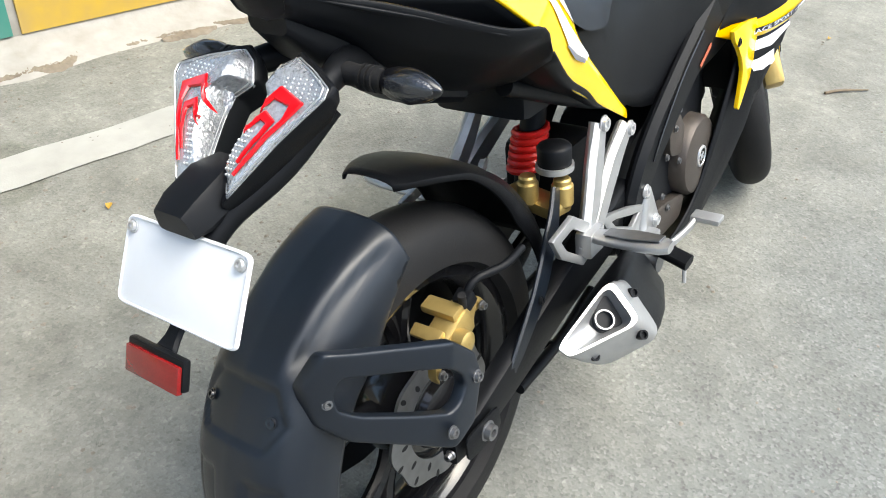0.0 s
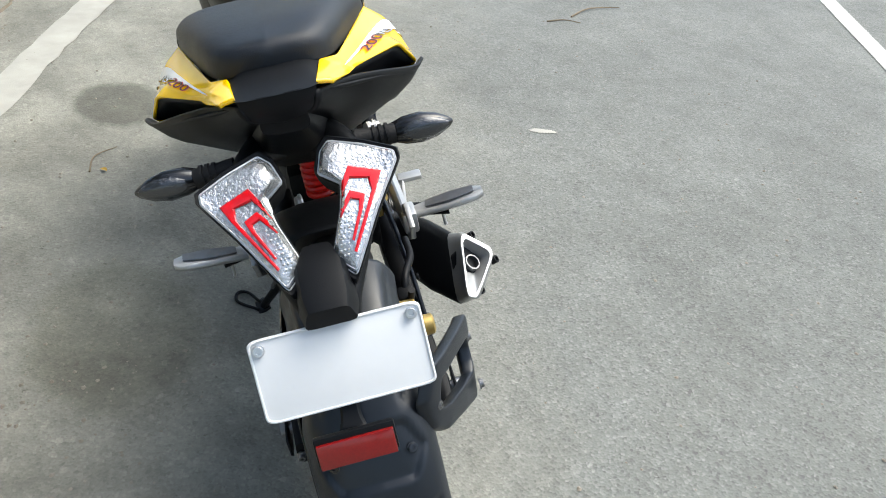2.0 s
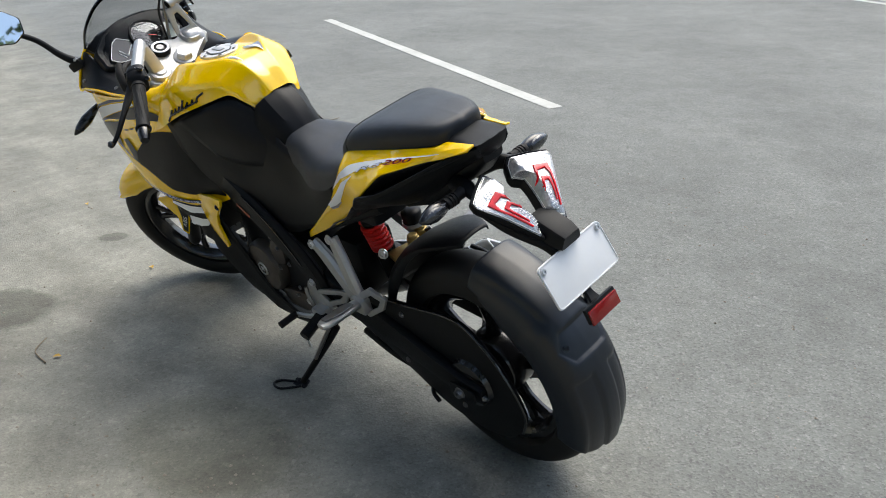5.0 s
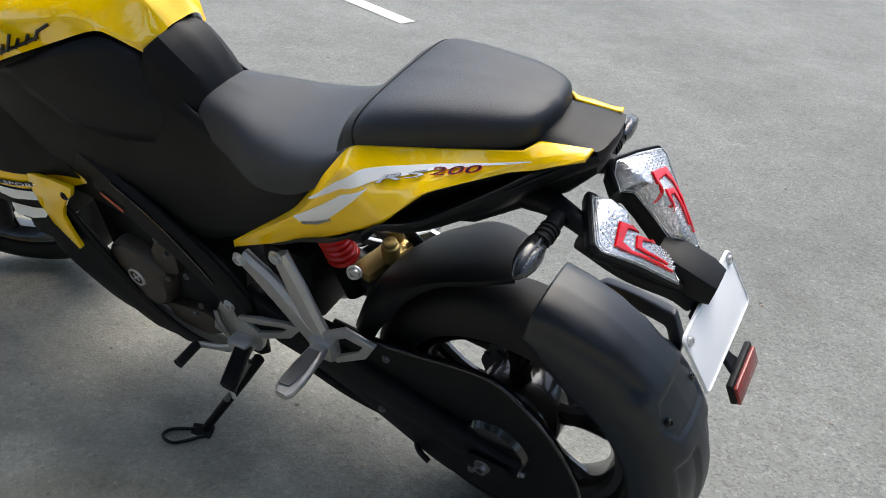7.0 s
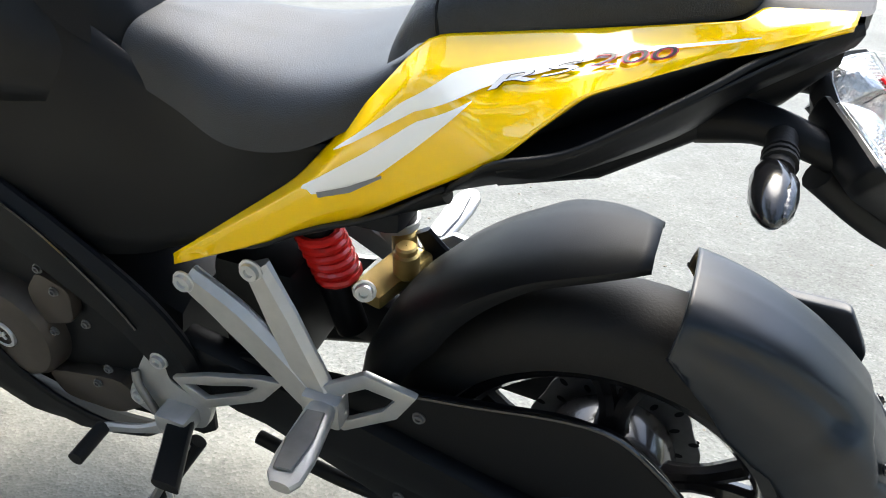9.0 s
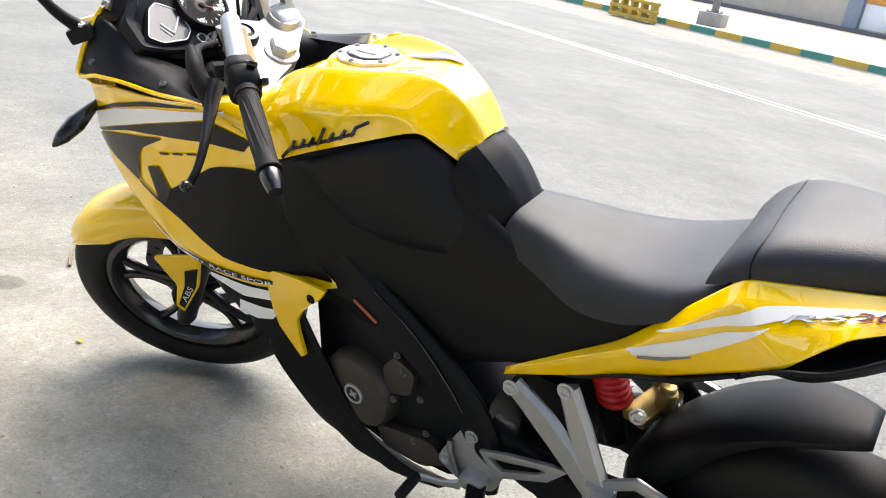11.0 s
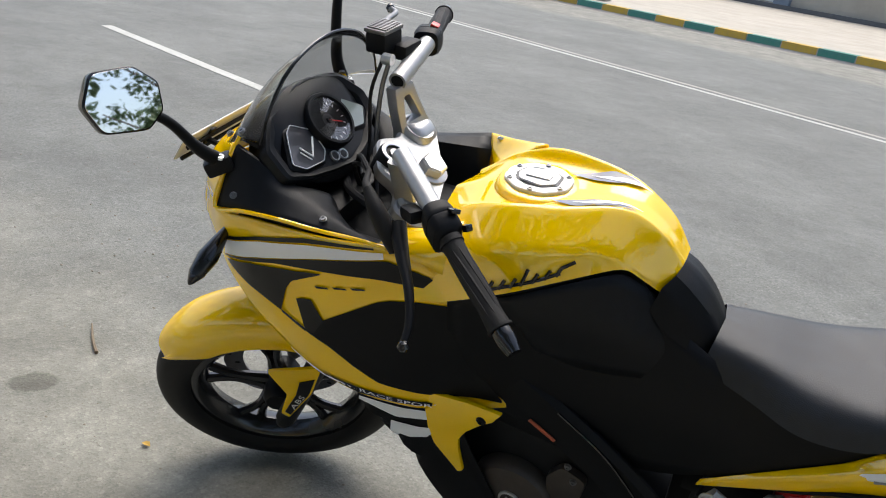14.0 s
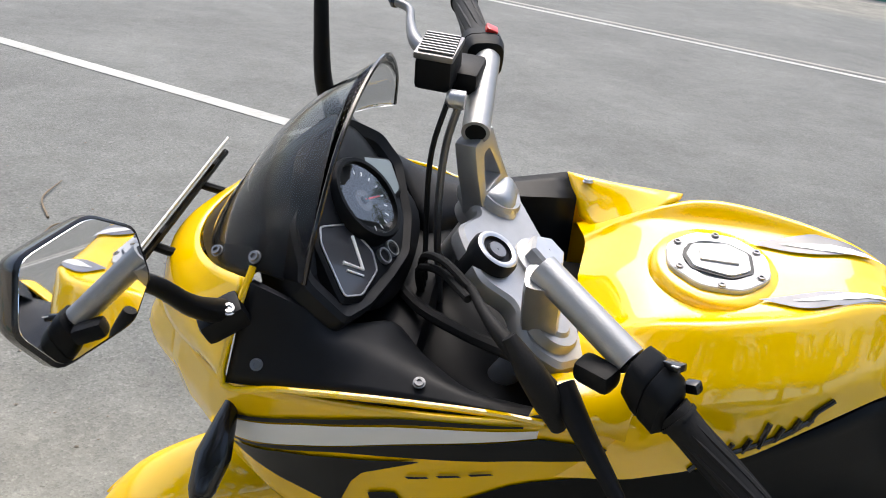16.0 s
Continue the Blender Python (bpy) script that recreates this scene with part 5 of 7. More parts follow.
# foot rest hangers
def hanger(s):
    h = new("footrest_hanger")
    h.parent = bike
    tagged(h, "cast silver footrest hanger")
    # pillion hanger: two struts from the frame to the pillion peg
    part("strut", ribbon_bm([(0.512, s * 0.118, 0.57), (0.45, s * 0.126, 0.535), (0.38, s * 0.137, 0.485), (0.325, s * 0.146, 0.44)], [0.02, 0.027, 0.026, 0.022], 0.022, (0, 1, 0), 16), ALLOY, h)
    part("strut", ribbon_bm([(0.414, s * 0.118, 0.616), (0.385, s * 0.126, 0.56), (0.35, s * 0.137, 0.5), (0.315, s * 0.146, 0.44)], [0.018, 0.024, 0.024, 0.022], 0.022, (0, 1, 0), 16), ALLOY, h)
    part("boot_guard", loop_plate_bm([(0.335, 0.478), (0.27, 0.525), (0.205, 0.512), (0.23, 0.468), (0.3, 0.418), (0.34, 0.43)], [(0.318, 0.467), (0.268, 0.503), (0.232, 0.498), (0.248, 0.474), (0.296, 0.438), (0.316, 0.446)], s * 0.01, s * 0.14, 0.0025), ALLOY, h)
    bolt((0.512, s * 0.128, 0.57), (0, s, 0), h, 0.012, 0.008, CHROME)
    bolt((0.414, s * 0.128, 0.616), (0, s, 0), h, 0.012, 0.008, CHROME)
    part("pillion_peg", loft_bm([round_outline([(0.319 + w - a * 0.17, s * (0.152 + a), 0.474 + a * 0.2), (0.319 - w - a * 0.17, s * (0.152 + a), 0.474 + a * 0.2), (0.319 - w - a * 0.17, s * (0.152 + a), 0.458 + a * 0.2), (0.319 + w - a * 0.17, s * (0.152 + a), 0.458 + a * 0.2)], 0.42, 3) for a, w in ((0.0, 0.014), (0.025, 0.019), (0.1, 0.023), (0.132, 0.02), (0.144, 0.012))]), ALLOY, h, "folding alloy pillion peg")
    part("peg_tread", ribbon_bm([(0.314, s * 0.185, 0.4835), (0.306, s * 0.235, 0.4935), (0.3, s * 0.28, 0.5025)], [0.011, 0.0155, 0.01], 0.003, (0, -s * 0.2, 1), 12), STEEL, h)
    part("peg_clevis", box_bm((0.05, 0.03, 0.045), (0.322, s * 0.15, 0.455), 0.006), ALLOY, h)
    # rider hanger
    part("rider_plate", plate_bm(round_outline([(0.66, 0.315), (0.6, 0.43), (0.57, 0.435), (0.575, 0.38), (0.51, 0.35), (0.53, 0.3), (0.6, 0.285)], 0.25, 3), s * 0.014, s * 0.118, 0.004), ALLOY, h)
    part("heel_guard", loop_plate_bm([(0.56, 0.4), (0.5, 0.425), (0.42, 0.45), (0.385, 0.455), (0.42, 0.41), (0.52, 0.355)], [(0.54, 0.395), (0.495, 0.409), (0.44, 0.43), (0.425, 0.432), (0.445, 0.412), (0.51, 0.378)], s * 0.01, s * 0.13, 0.0025), ALLOY, h)
    bolt((0.58, s * 0.132, 0.418), (0, s, 0), h, 0.011, 0.008, CHROME)
    bolt((0.632, s * 0.132, 0.33), (0, s, 0), h, 0.011, 0.008, CHROME)
    bolt((0.55, s * 0.134, 0.325), (0, s, 0), h, 0.009, 0.007, STEEL)
    part("rider_peg", loft_bm([round_outline([(0.575 - a * 0.5, s * (0.145 + a), 0.335 + a * 0.1), (0.535 - a * 0.5, s * (0.145 + a), 0.335 + a * 0.1), (0.535 - a * 0.5, s * (0.145 + a), 0.318 + a * 0.1), (0.575 - a * 0.5, s * (0.145 + a), 0.318 + a * 0.1)], 0.3, 2) for a in (0.0, 0.03, 0.07, 0.1, 0.107)]), BLACK, h, "rubber-topped rider peg")
    part("peg_clevis", box_bm((0.05, 0.04, 0.03), (0.56, s * 0.145, 0.328), 0.006), ALLOY, h)
    part("peg_feeler", tube_bm([(0.51, s * 0.24, 0.33), (0.507, s * 0.243, 0.29)], 0.004, 2, 8, False), CHROME, h)
    return h


hanger(1), hanger(-1)
lev = new("gear_lever")
lev.parent = bike
part("lever_arm", ribbon_bm([(0.59, 0.15, 0.30), (0.62, 0.16, 0.295), (0.66, 0.17, 0.292), (0.675, 0.18, 0.292)], [0.012, 0.008, 0.008, 0.01], 0.01, (0, 1, 0), 14), ALLOY, lev)
part("lever_rubber", tube_bm([(0.672, 0.175, 0.292), (0.668, 0.235, 0.293)], 0.011, 2, 14, False), RUBBER, lev, "black rubber gear lever tip")
part("lever_joint", tube_bm([(0.6, 0.14, 0.31), (0.62, 0.14, 0.36), (0.625, 0.135, 0.385)], 0.006), STEEL, lev)
ped = new("brake_pedal")
ped.parent = bike
part("pedal_arm", ribbon_bm([(0.56, -0.15, 0.30), (0.62, -0.165, 0.285), (0.69, -0.175, 0.285), (0.73, -0.18, 0.295)], [0.012, 0.009, 0.009, 0.01], 0.01, (0, 1, 0), 16), ALLOY, ped)
part("pedal_pad", box_bm((0.035, 0.06, 0.012), (0.735, -0.2, 0.298), 0.004), ALLOY, ped)
part("master_cylinder", tube_bm([(0.56, -0.13, 0.31), (0.585, -0.125, 0.40)], 0.014, 2, 16, False), ALLOY, bike)
part("pivot_boss", moved(lathe_bm([(-0.02, 0.001), (-0.02, 0.02), (0.02, 0.02), (0.024, 0.012), (0.024, 0.001)], "y", 20), Matrix.Translation((0.535, -0.165, 0.3))), STEEL, bike)

# side stand and centre stand
st = new("side_stand")
st.parent = bike
tagged(st, "black side stand with a wire foot loop, folded out")
part("stand_leg", tube_bm([(0.56, 0.12, 0.25), (0.6, 0.16, 0.18), (0.67, 0.235, 0.064)], [0.013, 0.011, 0.01]), BLACK, st)
part("stand_foot", box_bm((0.05, 0.034, 0.009), (0.676, 0.242, 0.0575), 0.003, (-13, 0, 20)), BLACK, st)
part("foot_loop", tube_bm([(0.66, 0.25, 0.062), (0.70, 0.30, 0.072), (0.735, 0.30, 0.074), (0.735, 0.275, 0.068), (0.69, 0.245, 0.062)], 0.004), BLACK, st)
part("stand_spring", tube_bm([(0.565, 0.14, 0.26), (0.62, 0.19, 0.15)], 0.007, 2, 8, False), STEEL, st)
cs = new("centre_stand")
cs.parent = bike
tagged(cs, "black centre stand folded under the swingarm")
part("stand_leg", tube_bm([(0.5, 0.06, 0.22), (0.36, 0.07, 0.2), (0.2, 0.075, 0.2)], 0.011), BLACK, cs)
part("stand_leg", tube_bm([(0.5, -0.06, 0.22), (0.36, -0.07, 0.2), (0.2, -0.075, 0.2)], 0.011), BLACK, cs)
part("stand_tang", tube_bm([(0.2, 0.075, 0.2), (0.17, 0.11, 0.185), (0.14, 0.12, 0.175)], 0.006), BLACK, cs)
part("stand_bar", tube_bm([(0.33, 0.07, 0.2), (0.33, -0.07, 0.2)], 0.01, 2, 10, False), BLACK, cs)

# exhaust
ex = new("exhaust")
ex.parent = bike
tagged(ex, "short black exhaust with a silver triangular end cap")
CAP_RINGS = [
    [(0.3, -0.215, 0.425), (0.29, -0.292, 0.338), (0.205, -0.232, 0.312), (0.14, -0.192, 0.365)],
    [(0.282, -0.224, 0.434), (0.269, -0.298, 0.349), (0.19, -0.241, 0.324), (0.124, -0.2, 0.378)],
    [(0.25, -0.229, 0.455), (0.238, -0.296, 0.385), (0.142, -0.239, 0.362), (0.108, -0.205, 0.398)],
    [(0.228, -0.23, 0.461), (0.213, -0.289, 0.41), (0.11, -0.226, 0.392), (0.105, -0.208, 0.407)],
]
out_n = Vector(np.cross(np.array(CAP_RINGS[3][1]) - np.array(CAP_RINGS[3][0]), np.array(CAP_RINGS[3][3]) - np.array(CAP_RINGS[3][0]))).normalized()
out_n = out_n if out_n.x < 0 else -out_n
sunk = lambda pts, d: [tuple(Vector(p) - out_n * d) for p in pts]
cap_c = np.mean(CAP_RINGS[3], axis=0)
RIM_IN = [tuple(cap_c + 0.86 * (np.array(p) - cap_c)) for p in CAP_RINGS[3]]
POCKET = [(0.215, -0.234, 0.449), (0.207, -0.27, 0.409), (0.172, -0.247, 0.404), (0.168, -0.229, 0.42)]
soft_ring = lambda pts: round_outline(pts, 0.22, 4)
part("end_cap", loft_bm([soft_ring(r) for r in CAP_RINGS], False), ALLOY, ex, "cast silver end cap", 50)
part("cap_rim", loft_bm([soft_ring(sunk(CAP_RINGS[3], 0.001)), soft_ring(sunk(CAP_RINGS[3], -0.003)), soft_ring(sunk(RIM_IN, -0.003)), soft_ring(sunk(RIM_IN, 0.002))], False), CHROME, ex, "bright polished rim")
part("outlet_chute", loft_bm([soft_ring(sunk(RIM_IN, 0.0)), soft_ring(sunk(POCKET, 0.014))], False), ALLOY, ex)
part("end_recess", loft_bm([soft_ring(sunk(POCKET, 0.014)), soft_ring(sunk(POCKET, 0.03)), soft_ring(sunk(POCKET, 0.05))], True), BLACK_MATT, ex)
part("outlet_pipe", moved(lathe_bm([(-0.04, 0.0155), (0.0, 0.0155), (0.0, 0.013), (-0.04, 0.013)], "z", 20), aim(tuple(Vector((0.186, -0.246, 0.42)) - out_n * 0.008), tuple(out_n))), STEEL, ex)
back = CAP_RINGS[0]
mid_c = np.mean(back, axis=0)
toward = lambda k, d: soft_ring([tuple(mid_c + k * (np.array(p) - mid_c) + np.array(d)) for p in back])
part("muffler", loft_bm([toward(0.99, (-0.004, 0, 0)), toward(1.04, (0.03, 0.01, -0.01)), toward(1.1, (0.1, 0.035, -0.03)), toward(1.0, (0.2, 0.07, -0.06)), toward(0.55, (0.28, 0.1, -0.08))]), BLACK, ex)
for q in ((0.252, -0.262, 0.431), (0.214, -0.295, 0.389), (0.15, -0.249, 0.376)):
    part("cap_bolt_recess", moved(lathe_bm([(-0.01, 0.001), (-0.01, 0.0075), (0.0025, 0.0075), (0.0025, 0.005), (-0.002, 0.0045), (-0.002, 0.001)], "z", 14), aim(tuple(Vector(q) - Vector((-0.35, -0.75, 0.55)) * 0.006), (-0.35, -0.75, 0.55))), BLACK, ex)
part("header_pipe", tube_bm([(0.5, -0.13, 0.27), (0.7, -0.08, 0.2), (0.9, -0.03, 0.25), (1.0, 0, 0.4)], 0.024), STEEL, ex)

# tail lights, plate holder, indicators
LA, LU, LV, LN = Vector((-0.113, 0.046, 0.884)), Vector((-0.784, -0.034, -0.619)), Vector((0.027, 0.996, -0.089)), Vector((-0.62, 0.086, 0.78))
# outline of the lens with the height of its edge over the lamp's plane: low inside, high outside
LAMP = round_outline([(0.002, -0.004, 0.002), (0.012, -0.0155, -0.006), (0.036, -0.0225, -0.0143), (0.052, 0.002, -0.017), (0.085, -0.004, -0.015), (0.1355, -0.021, -0.0102), (0.15, -0.0205, -0.007), (0.1715, -0.001, 0.0), (0.1, 0.037, 0.013), (0.048, 0.069, 0.02), (0.036, 0.068, 0.021), (0.018, 0.034, 0.013)], 0.12, 3)
CHEVRONS = [
    ([(0.062, 0.0025), (0.045, 0.012), (0.0575, 0.049), (0.08, 0.039), (0.148, 0.0035)], [(0.084, -0.0035), (0.0615, 0.011), (0.0645, 0.032), (0.08, 0.033), (0.1465, 0.0)]),
    ([(0.094, -0.0045), (0.075, 0.0085), (0.083, 0.0255), (0.1, 0.0195), (0.135, 0.003)], [(0.11, -0.0095), (0.0865, 0.0075), (0.0895, 0.0165), (0.1, 0.0145), (0.134, 0.0)]),
]


def lamp_pt(a, b, h, s):
    p = LA + LU * a + LV * b + LN * h
    return (p.x, s * p.y, p.z)


def lamp_ring(k, h, s, flat=0.0):
    """The lens outline, shrunk by k and raised by h; flat draws its heights towards the crown."""
    out = []
    for a, b, e in LAMP:
        a, b = 0.078 + (a - 0.078) * k, 0.016 + (b - 0.016) * k
        crown = 0.02 - 0.012 * step(a, 0.1, 0.17) - 0.007 * (1 - step(a, 0.0, 0.03))
        out.append(lamp_pt(a, b, e + (crown - e) * flat + h, s))
    return out


LENS_RINGS = [(0.99, -0.002, 0.0), (0.975, 0.003, 0.25), (0.87, 0.002, 0.8), (0.72, 0.001, 1.0), (0.4, 0.001, 1.0), (0.05, 0.001, 1.0)]


def lens_height(a, b):
    """The height of the lens over the lamp's plane at a, b."""
    flat = [np.array([((Vector(p) - LA).dot(LU), (Vector(p) - LA).dot(LV), (Vector(p) - LA).dot(LN)) for p in lamp_ring(k, h, 1, f)]) for k, h, f in LENS_RINGS]
    best = (1e9, 0.02)
    for r, q in zip(flat, flat[1:]):
        for f in np.arange(8) / 8:
            ring = r + (q - r) * f
            for pts in (ring, (ring + np.roll(ring, -1, axis=0)) / 2):
                d = (pts[:, 0] - a) ** 2 + (pts[:, 1] - b) ** 2
                i = int(np.argmin(d))
                best = min(best, (float(d[i]), float(pts[i, 2])))
    return best[1]


for s in (1, -1):
    lamp = new("tail_lamp")
    lamp.parent = bike
    tagged(lamp, "clear tail lamp with red chevrons in a black frame")
    part("housing", loft_bm([lamp_ring(0.82, -0.034, s, 0.2), lamp_ring(1.02, -0.02, s), lamp_ring(1.1, -0.008, s), lamp_ring(1.11, 0.0, s), lamp_ring(1.07, 0.003, s), lamp_ring(1.0, 0.001, s), lamp_ring(0.9, -0.004, s)]), BLACK, lamp)
    part("lens", loft_bm([lamp_ring(k, h, s, f) for k, h, f in LENS_RINGS]), LENS, lamp, "clear faceted lens", 35)
    # light pipe that runs round inside the rim
    for k, h in ((1.0, 0.002), (0.955, 0.0065)):
        ring = lamp_ring(k, h, s)
        part("light_pipe", tube_bm(ring + ring[:1], 0.0009, len(ring) + 1, 6, False), CHROME, lamp)
    for outer, inner in CHEVRONS:
        a, b = np.array(outer), np.array(inner)
        bm = bmesh.new()
        rows = []
        for i in range(len(a) - 1):
            for f in np.arange(6) / 6 if i < len(a) - 2 else np.arange(7) / 6:
                p, q = a[i] + (a[i + 1] - a[i]) * f, b[i] + (b[i + 1] - b[i]) * f
                row = [p + (q - p) * k for k in (0, 0.12, 0.5, 0.88, 1)]
                rows.append([bm.verts.new(lamp_pt(*w, lens_height(*w) + up, s)) for w, up in zip(row, (0.0012, 0.0034, 0.0038, 0.0034, 0.0012))])
        for r, q in zip(rows, rows[1:]):
            for k in range(4):
                bm.faces.new([r[k], q[k], q[k + 1], r[k + 1]])
        bmesh.ops.recalc_face_normals(bm, faces=bm.faces)
        part("chevron", bm, RED_GLASS, lamp, "red light chevron", 30)
    bm = bmesh.new()
    for i in range(9):
        for j in range(3):
            a, b = 0.1 + i * 0.006, 0.0035 - j * 0.0045 - i * 0.0012
            bmesh.ops.create_icosphere(bm, subdivisions=1, radius=0.0017, matrix=Matrix.Translation(lamp_pt(a, b, lens_height(a, b), s)))
    for i in range(5):
        for j in range(6):
            a, b = 0.03 + i * 0.005 + j * 0.001, 0.052 - j * 0.008 + 0.001 * i
            bmesh.ops.create_icosphere(bm, subdivisions=1, radius=0.0014, matrix=Matrix.Translation(lamp_pt(a, b, lens_height(a, b), s)))
    tagged(part("lens_studs", bm, CHROME, lamp), kind="stuff")
    # arm from the undertail to the lamp
    part("lamp_arm", tube_bm([(-0.02, s * 0.03, 0.85), (-0.07, s * 0.055, 0.862), (-0.12, s * 0.07, 0.855), (-0.16, s * 0.066, 0.828)], [0.026, 0.018, 0.014, 0.011], 16, 12), BLACK, lamp)
    part("lamp_arm", tube_bm([(-0.12, s * 0.075, 0.838), (-0.18, s * 0.055, 0.79), (-0.24, s * 0.028, 0.755), (-0.265, s * 0.02, 0.735)], [0.016, 0.015, 0.014, 0.013], 16, 12), BLACK, lamp)
    # rear indicator
    ind = new("indicator")
    ind.parent = bike
    tagged(ind, "black rear indicator with a clear lens")
    part("stalk", tube_bm([(-0.085, s * 0.075, 0.862), (-0.085, s * 0.105, 0.86), (-0.084, s * 0.125, 0.858)], [0.013, 0.0115, 0.013], 12, 12), RUBBER, ind)
    for k in range(3):
        part("stalk_ridge", moved(lathe_bm([(-0.002, 0.011), (-0.002, 0.0145), (0.002, 0.0145), (0.002, 0.011)], "y", 14), Matrix.Translation((-0.085, s * (0.1 + 0.008 * k), 0.86))), RUBBER, ind)
    secs = []
    for y, w, h in ((0.122, 0.012, 0.012), (0.138, 0.016, 0.018), (0.16, 0.017, 0.02), (0.18, 0.014, 0.015), (0.195, 0.007, 0.007), (0.2, 0.002, 0.002)):
        secs.append([(-0.08 + w * math.cos(q) - (y - 0.12) * 0.05, s * y, 0.857 + h * math.sin(q)) for q in np.linspace(0, 2 * math.pi, 12, endpoint=False)])
    part("indicator_body", loft_bm(secs), BLACK_GLOSS, ind)
    secs = []
    for y, w, h in ((0.136, 0.006, 0.008), (0.15, 0.009, 0.014), (0.17, 0.009, 0.0145), (0.186, 0.006, 0.009), (0.194, 0.002, 0.003)):
        secs.append([(-0.0915 + w * math.cos(q), s * y, 0.859 + h * math.sin(q)) for q in np.linspace(0, 2 * math.pi, 12, endpoint=False)])
    part("indicator_lens", loft_bm(secs), INDICATOR, ind, "clear ribbed lens")

part("tail_housing", loft_bm([round_outline([(x, -w, z - h), (x, w, z - h * 0.9), (x, w * 0.9, z + h), (x, -w * 0.9, z + h)], 0.3, 3) for x, w, z, h in ((0.16, 0.055, 0.78, 0.05), (0.06, 0.062, 0.82, 0.055), (-0.02, 0.058, 0.868, 0.045), (-0.08, 0.04, 0.9, 0.035), (-0.115, 0.03, 0.925, 0.02))]), BLACK, bike, "black housing under the tail")
holder = new("plate_holder")
holder.parent = bike
part("holder_body", loft_bm([round_outline([(x, -w, z - h), (x, w, z - h), (x - 0.006, w * 0.75, z + h), (x - 0.006, -w * 0.75, z + h)], 0.18, 2) for x, w, z, h in ((-0.2, 0.022, 0.792, 0.014), (-0.23, 0.036, 0.783, 0.021), (-0.27, 0.036, 0.77, 0.019), (-0.288, 0.031, 0.764, 0.014))]), BLACK, holder, "", 25)
part("holder_back", box_bm((0.006, 0.1, 0.085), (-0.292, 0, 0.705), 0.002, (0, 29, 0)), BLACK, holder)
plate = part("number_plate", plate_bm(round_outline([(-0.1, -0.05), (0.1, -0.05), (0.1, 0.05), (-0.1, 0.05)], 0.08, 4), 0.003, 0, 0.0008, "x"), WHITE, bike, "blank white rear number plate")
plate.matrix_basis = Matrix.Translation((-0.302, 0, 0.704)) @ Matrix.Rotation(radians(29), 4, "Y")
edge = round_outline([(-0.098, -0.048), (0.098, -0.048), (0.098, 0.048), (-0.098, 0.048)], 0.08, 4)
part("pressed_edge", tube_bm([(-0.0005, a, b) for a, b in edge] + [(-0.0005, *edge[0])], 0.0016, len(edge) + 1, 6, False), WHITE, plate)
for y in (-0.088, 0.088):
    bolt((-0.001, y, 0.037), (-1, 0, 0), plate, 0.006, 0.005, CHROME)
refl = new("reflector")
refl.parent = bike
tagged(refl, "red rectangular reflector on a black bracket")
part("reflector_lens", box_bm((0.008, 0.09, 0.031), (-0.358, 0.008, 0.622), 0.002, (0, 22, 0)), RED_LENS, refl)
part("reflector_case", box_bm((0.01, 0.095, 0.036), (-0.351, 0.008, 0.624), 0.003, (0, 22, 0)), BLACK, refl)
part("bracket", ribbon_bm([(-0.298, 0.006, 0.682), (-0.313, 0.006, 0.656), (-0.332, 0.007, 0.638), (-0.347, 0.008, 0.628)], [0.013, 0.011, 0.012, 0.02], 0.008, (-0.8, 0, 0.5), 14), BLACK, refl)

# graphics of the tail
LETTER_BOX = {"RS": [(0.138, 0.9016), (0.0746, 0.9216), (0.07, 0.9272), (0.1286, 0.912)], "200": [(0.066, 0.9245), (0.0095, 0.9305), (0.0062, 0.9366), (0.064, 0.9296)]}
for mir in (False, True):
    s = -1 if mir else 1
    film("white_flash", TAIL, [(0.287, 0.8076), (0.209, 0.88), (0.167, 0.911), (0.137, 0.9184), (0.06, 0.9325), (-0.0035, 0.939), (-0.049, 0.9445)], [(0.2865, 0.807), (0.195, 0.877), (0.141, 0.904), (0.065, 0.928), (0.012, 0.9355), (-0.029, 0.94), (-0.0495, 0.944)], WHITE_DECAL, bike, 0.0016, n=40, mirror=mir, normal=True)
    film("white_flash", TAIL, [(0.3205, 0.763), (0.244, 0.8246), (0.195, 0.868), (0.148, 0.895)], [(0.312, 0.7566), (0.254, 0.7845), (0.198, 0.8414), (0.1485, 0.8936)], WHITE_DECAL, bike, 0.0016, mirror=mir, normal=True)
    film("grey_flash", TAIL, [(0.305, 0.762), (0.27, 0.78), (0.23, 0.806)], [(0.305, 0.756), (0.268, 0.773), (0.23, 0.803)], GREY_DECAL, bike, 0.0024, mirror=mir, normal=True)
    for text, col in (("RS", SILVER_DECAL), ("200", RED_DECAL)):
        for lift, grow, tint in (((0.0028, 0.012, DARK), (0.0036, 0.0, col)) if text == "RS" else ((0.0028, 0.02, col), (0.0036, -0.014, DARK))):
            def put(a, b, quad=LETTER_BOX[text], s=s, lift=lift):
                a = a if s > 0 else 1 - a
                (ax, az), (bx, bz), (cx, cz), (dx, dz) = quad
                x = (ax * (1 - a) + bx * a) * (1 - b) + (dx * (1 - a) + cx * a) * b
                z = (az * (1 - a) + bz * a) * (1 - b) + (dz * (1 - a) + cz * a) * b
                p = on_sheet(TAIL, x, z, lift)
                return (p[0], s * p[1], p[2])
            letters(text, 0, 0, put, tint, bike, "lettering", bold=grow)


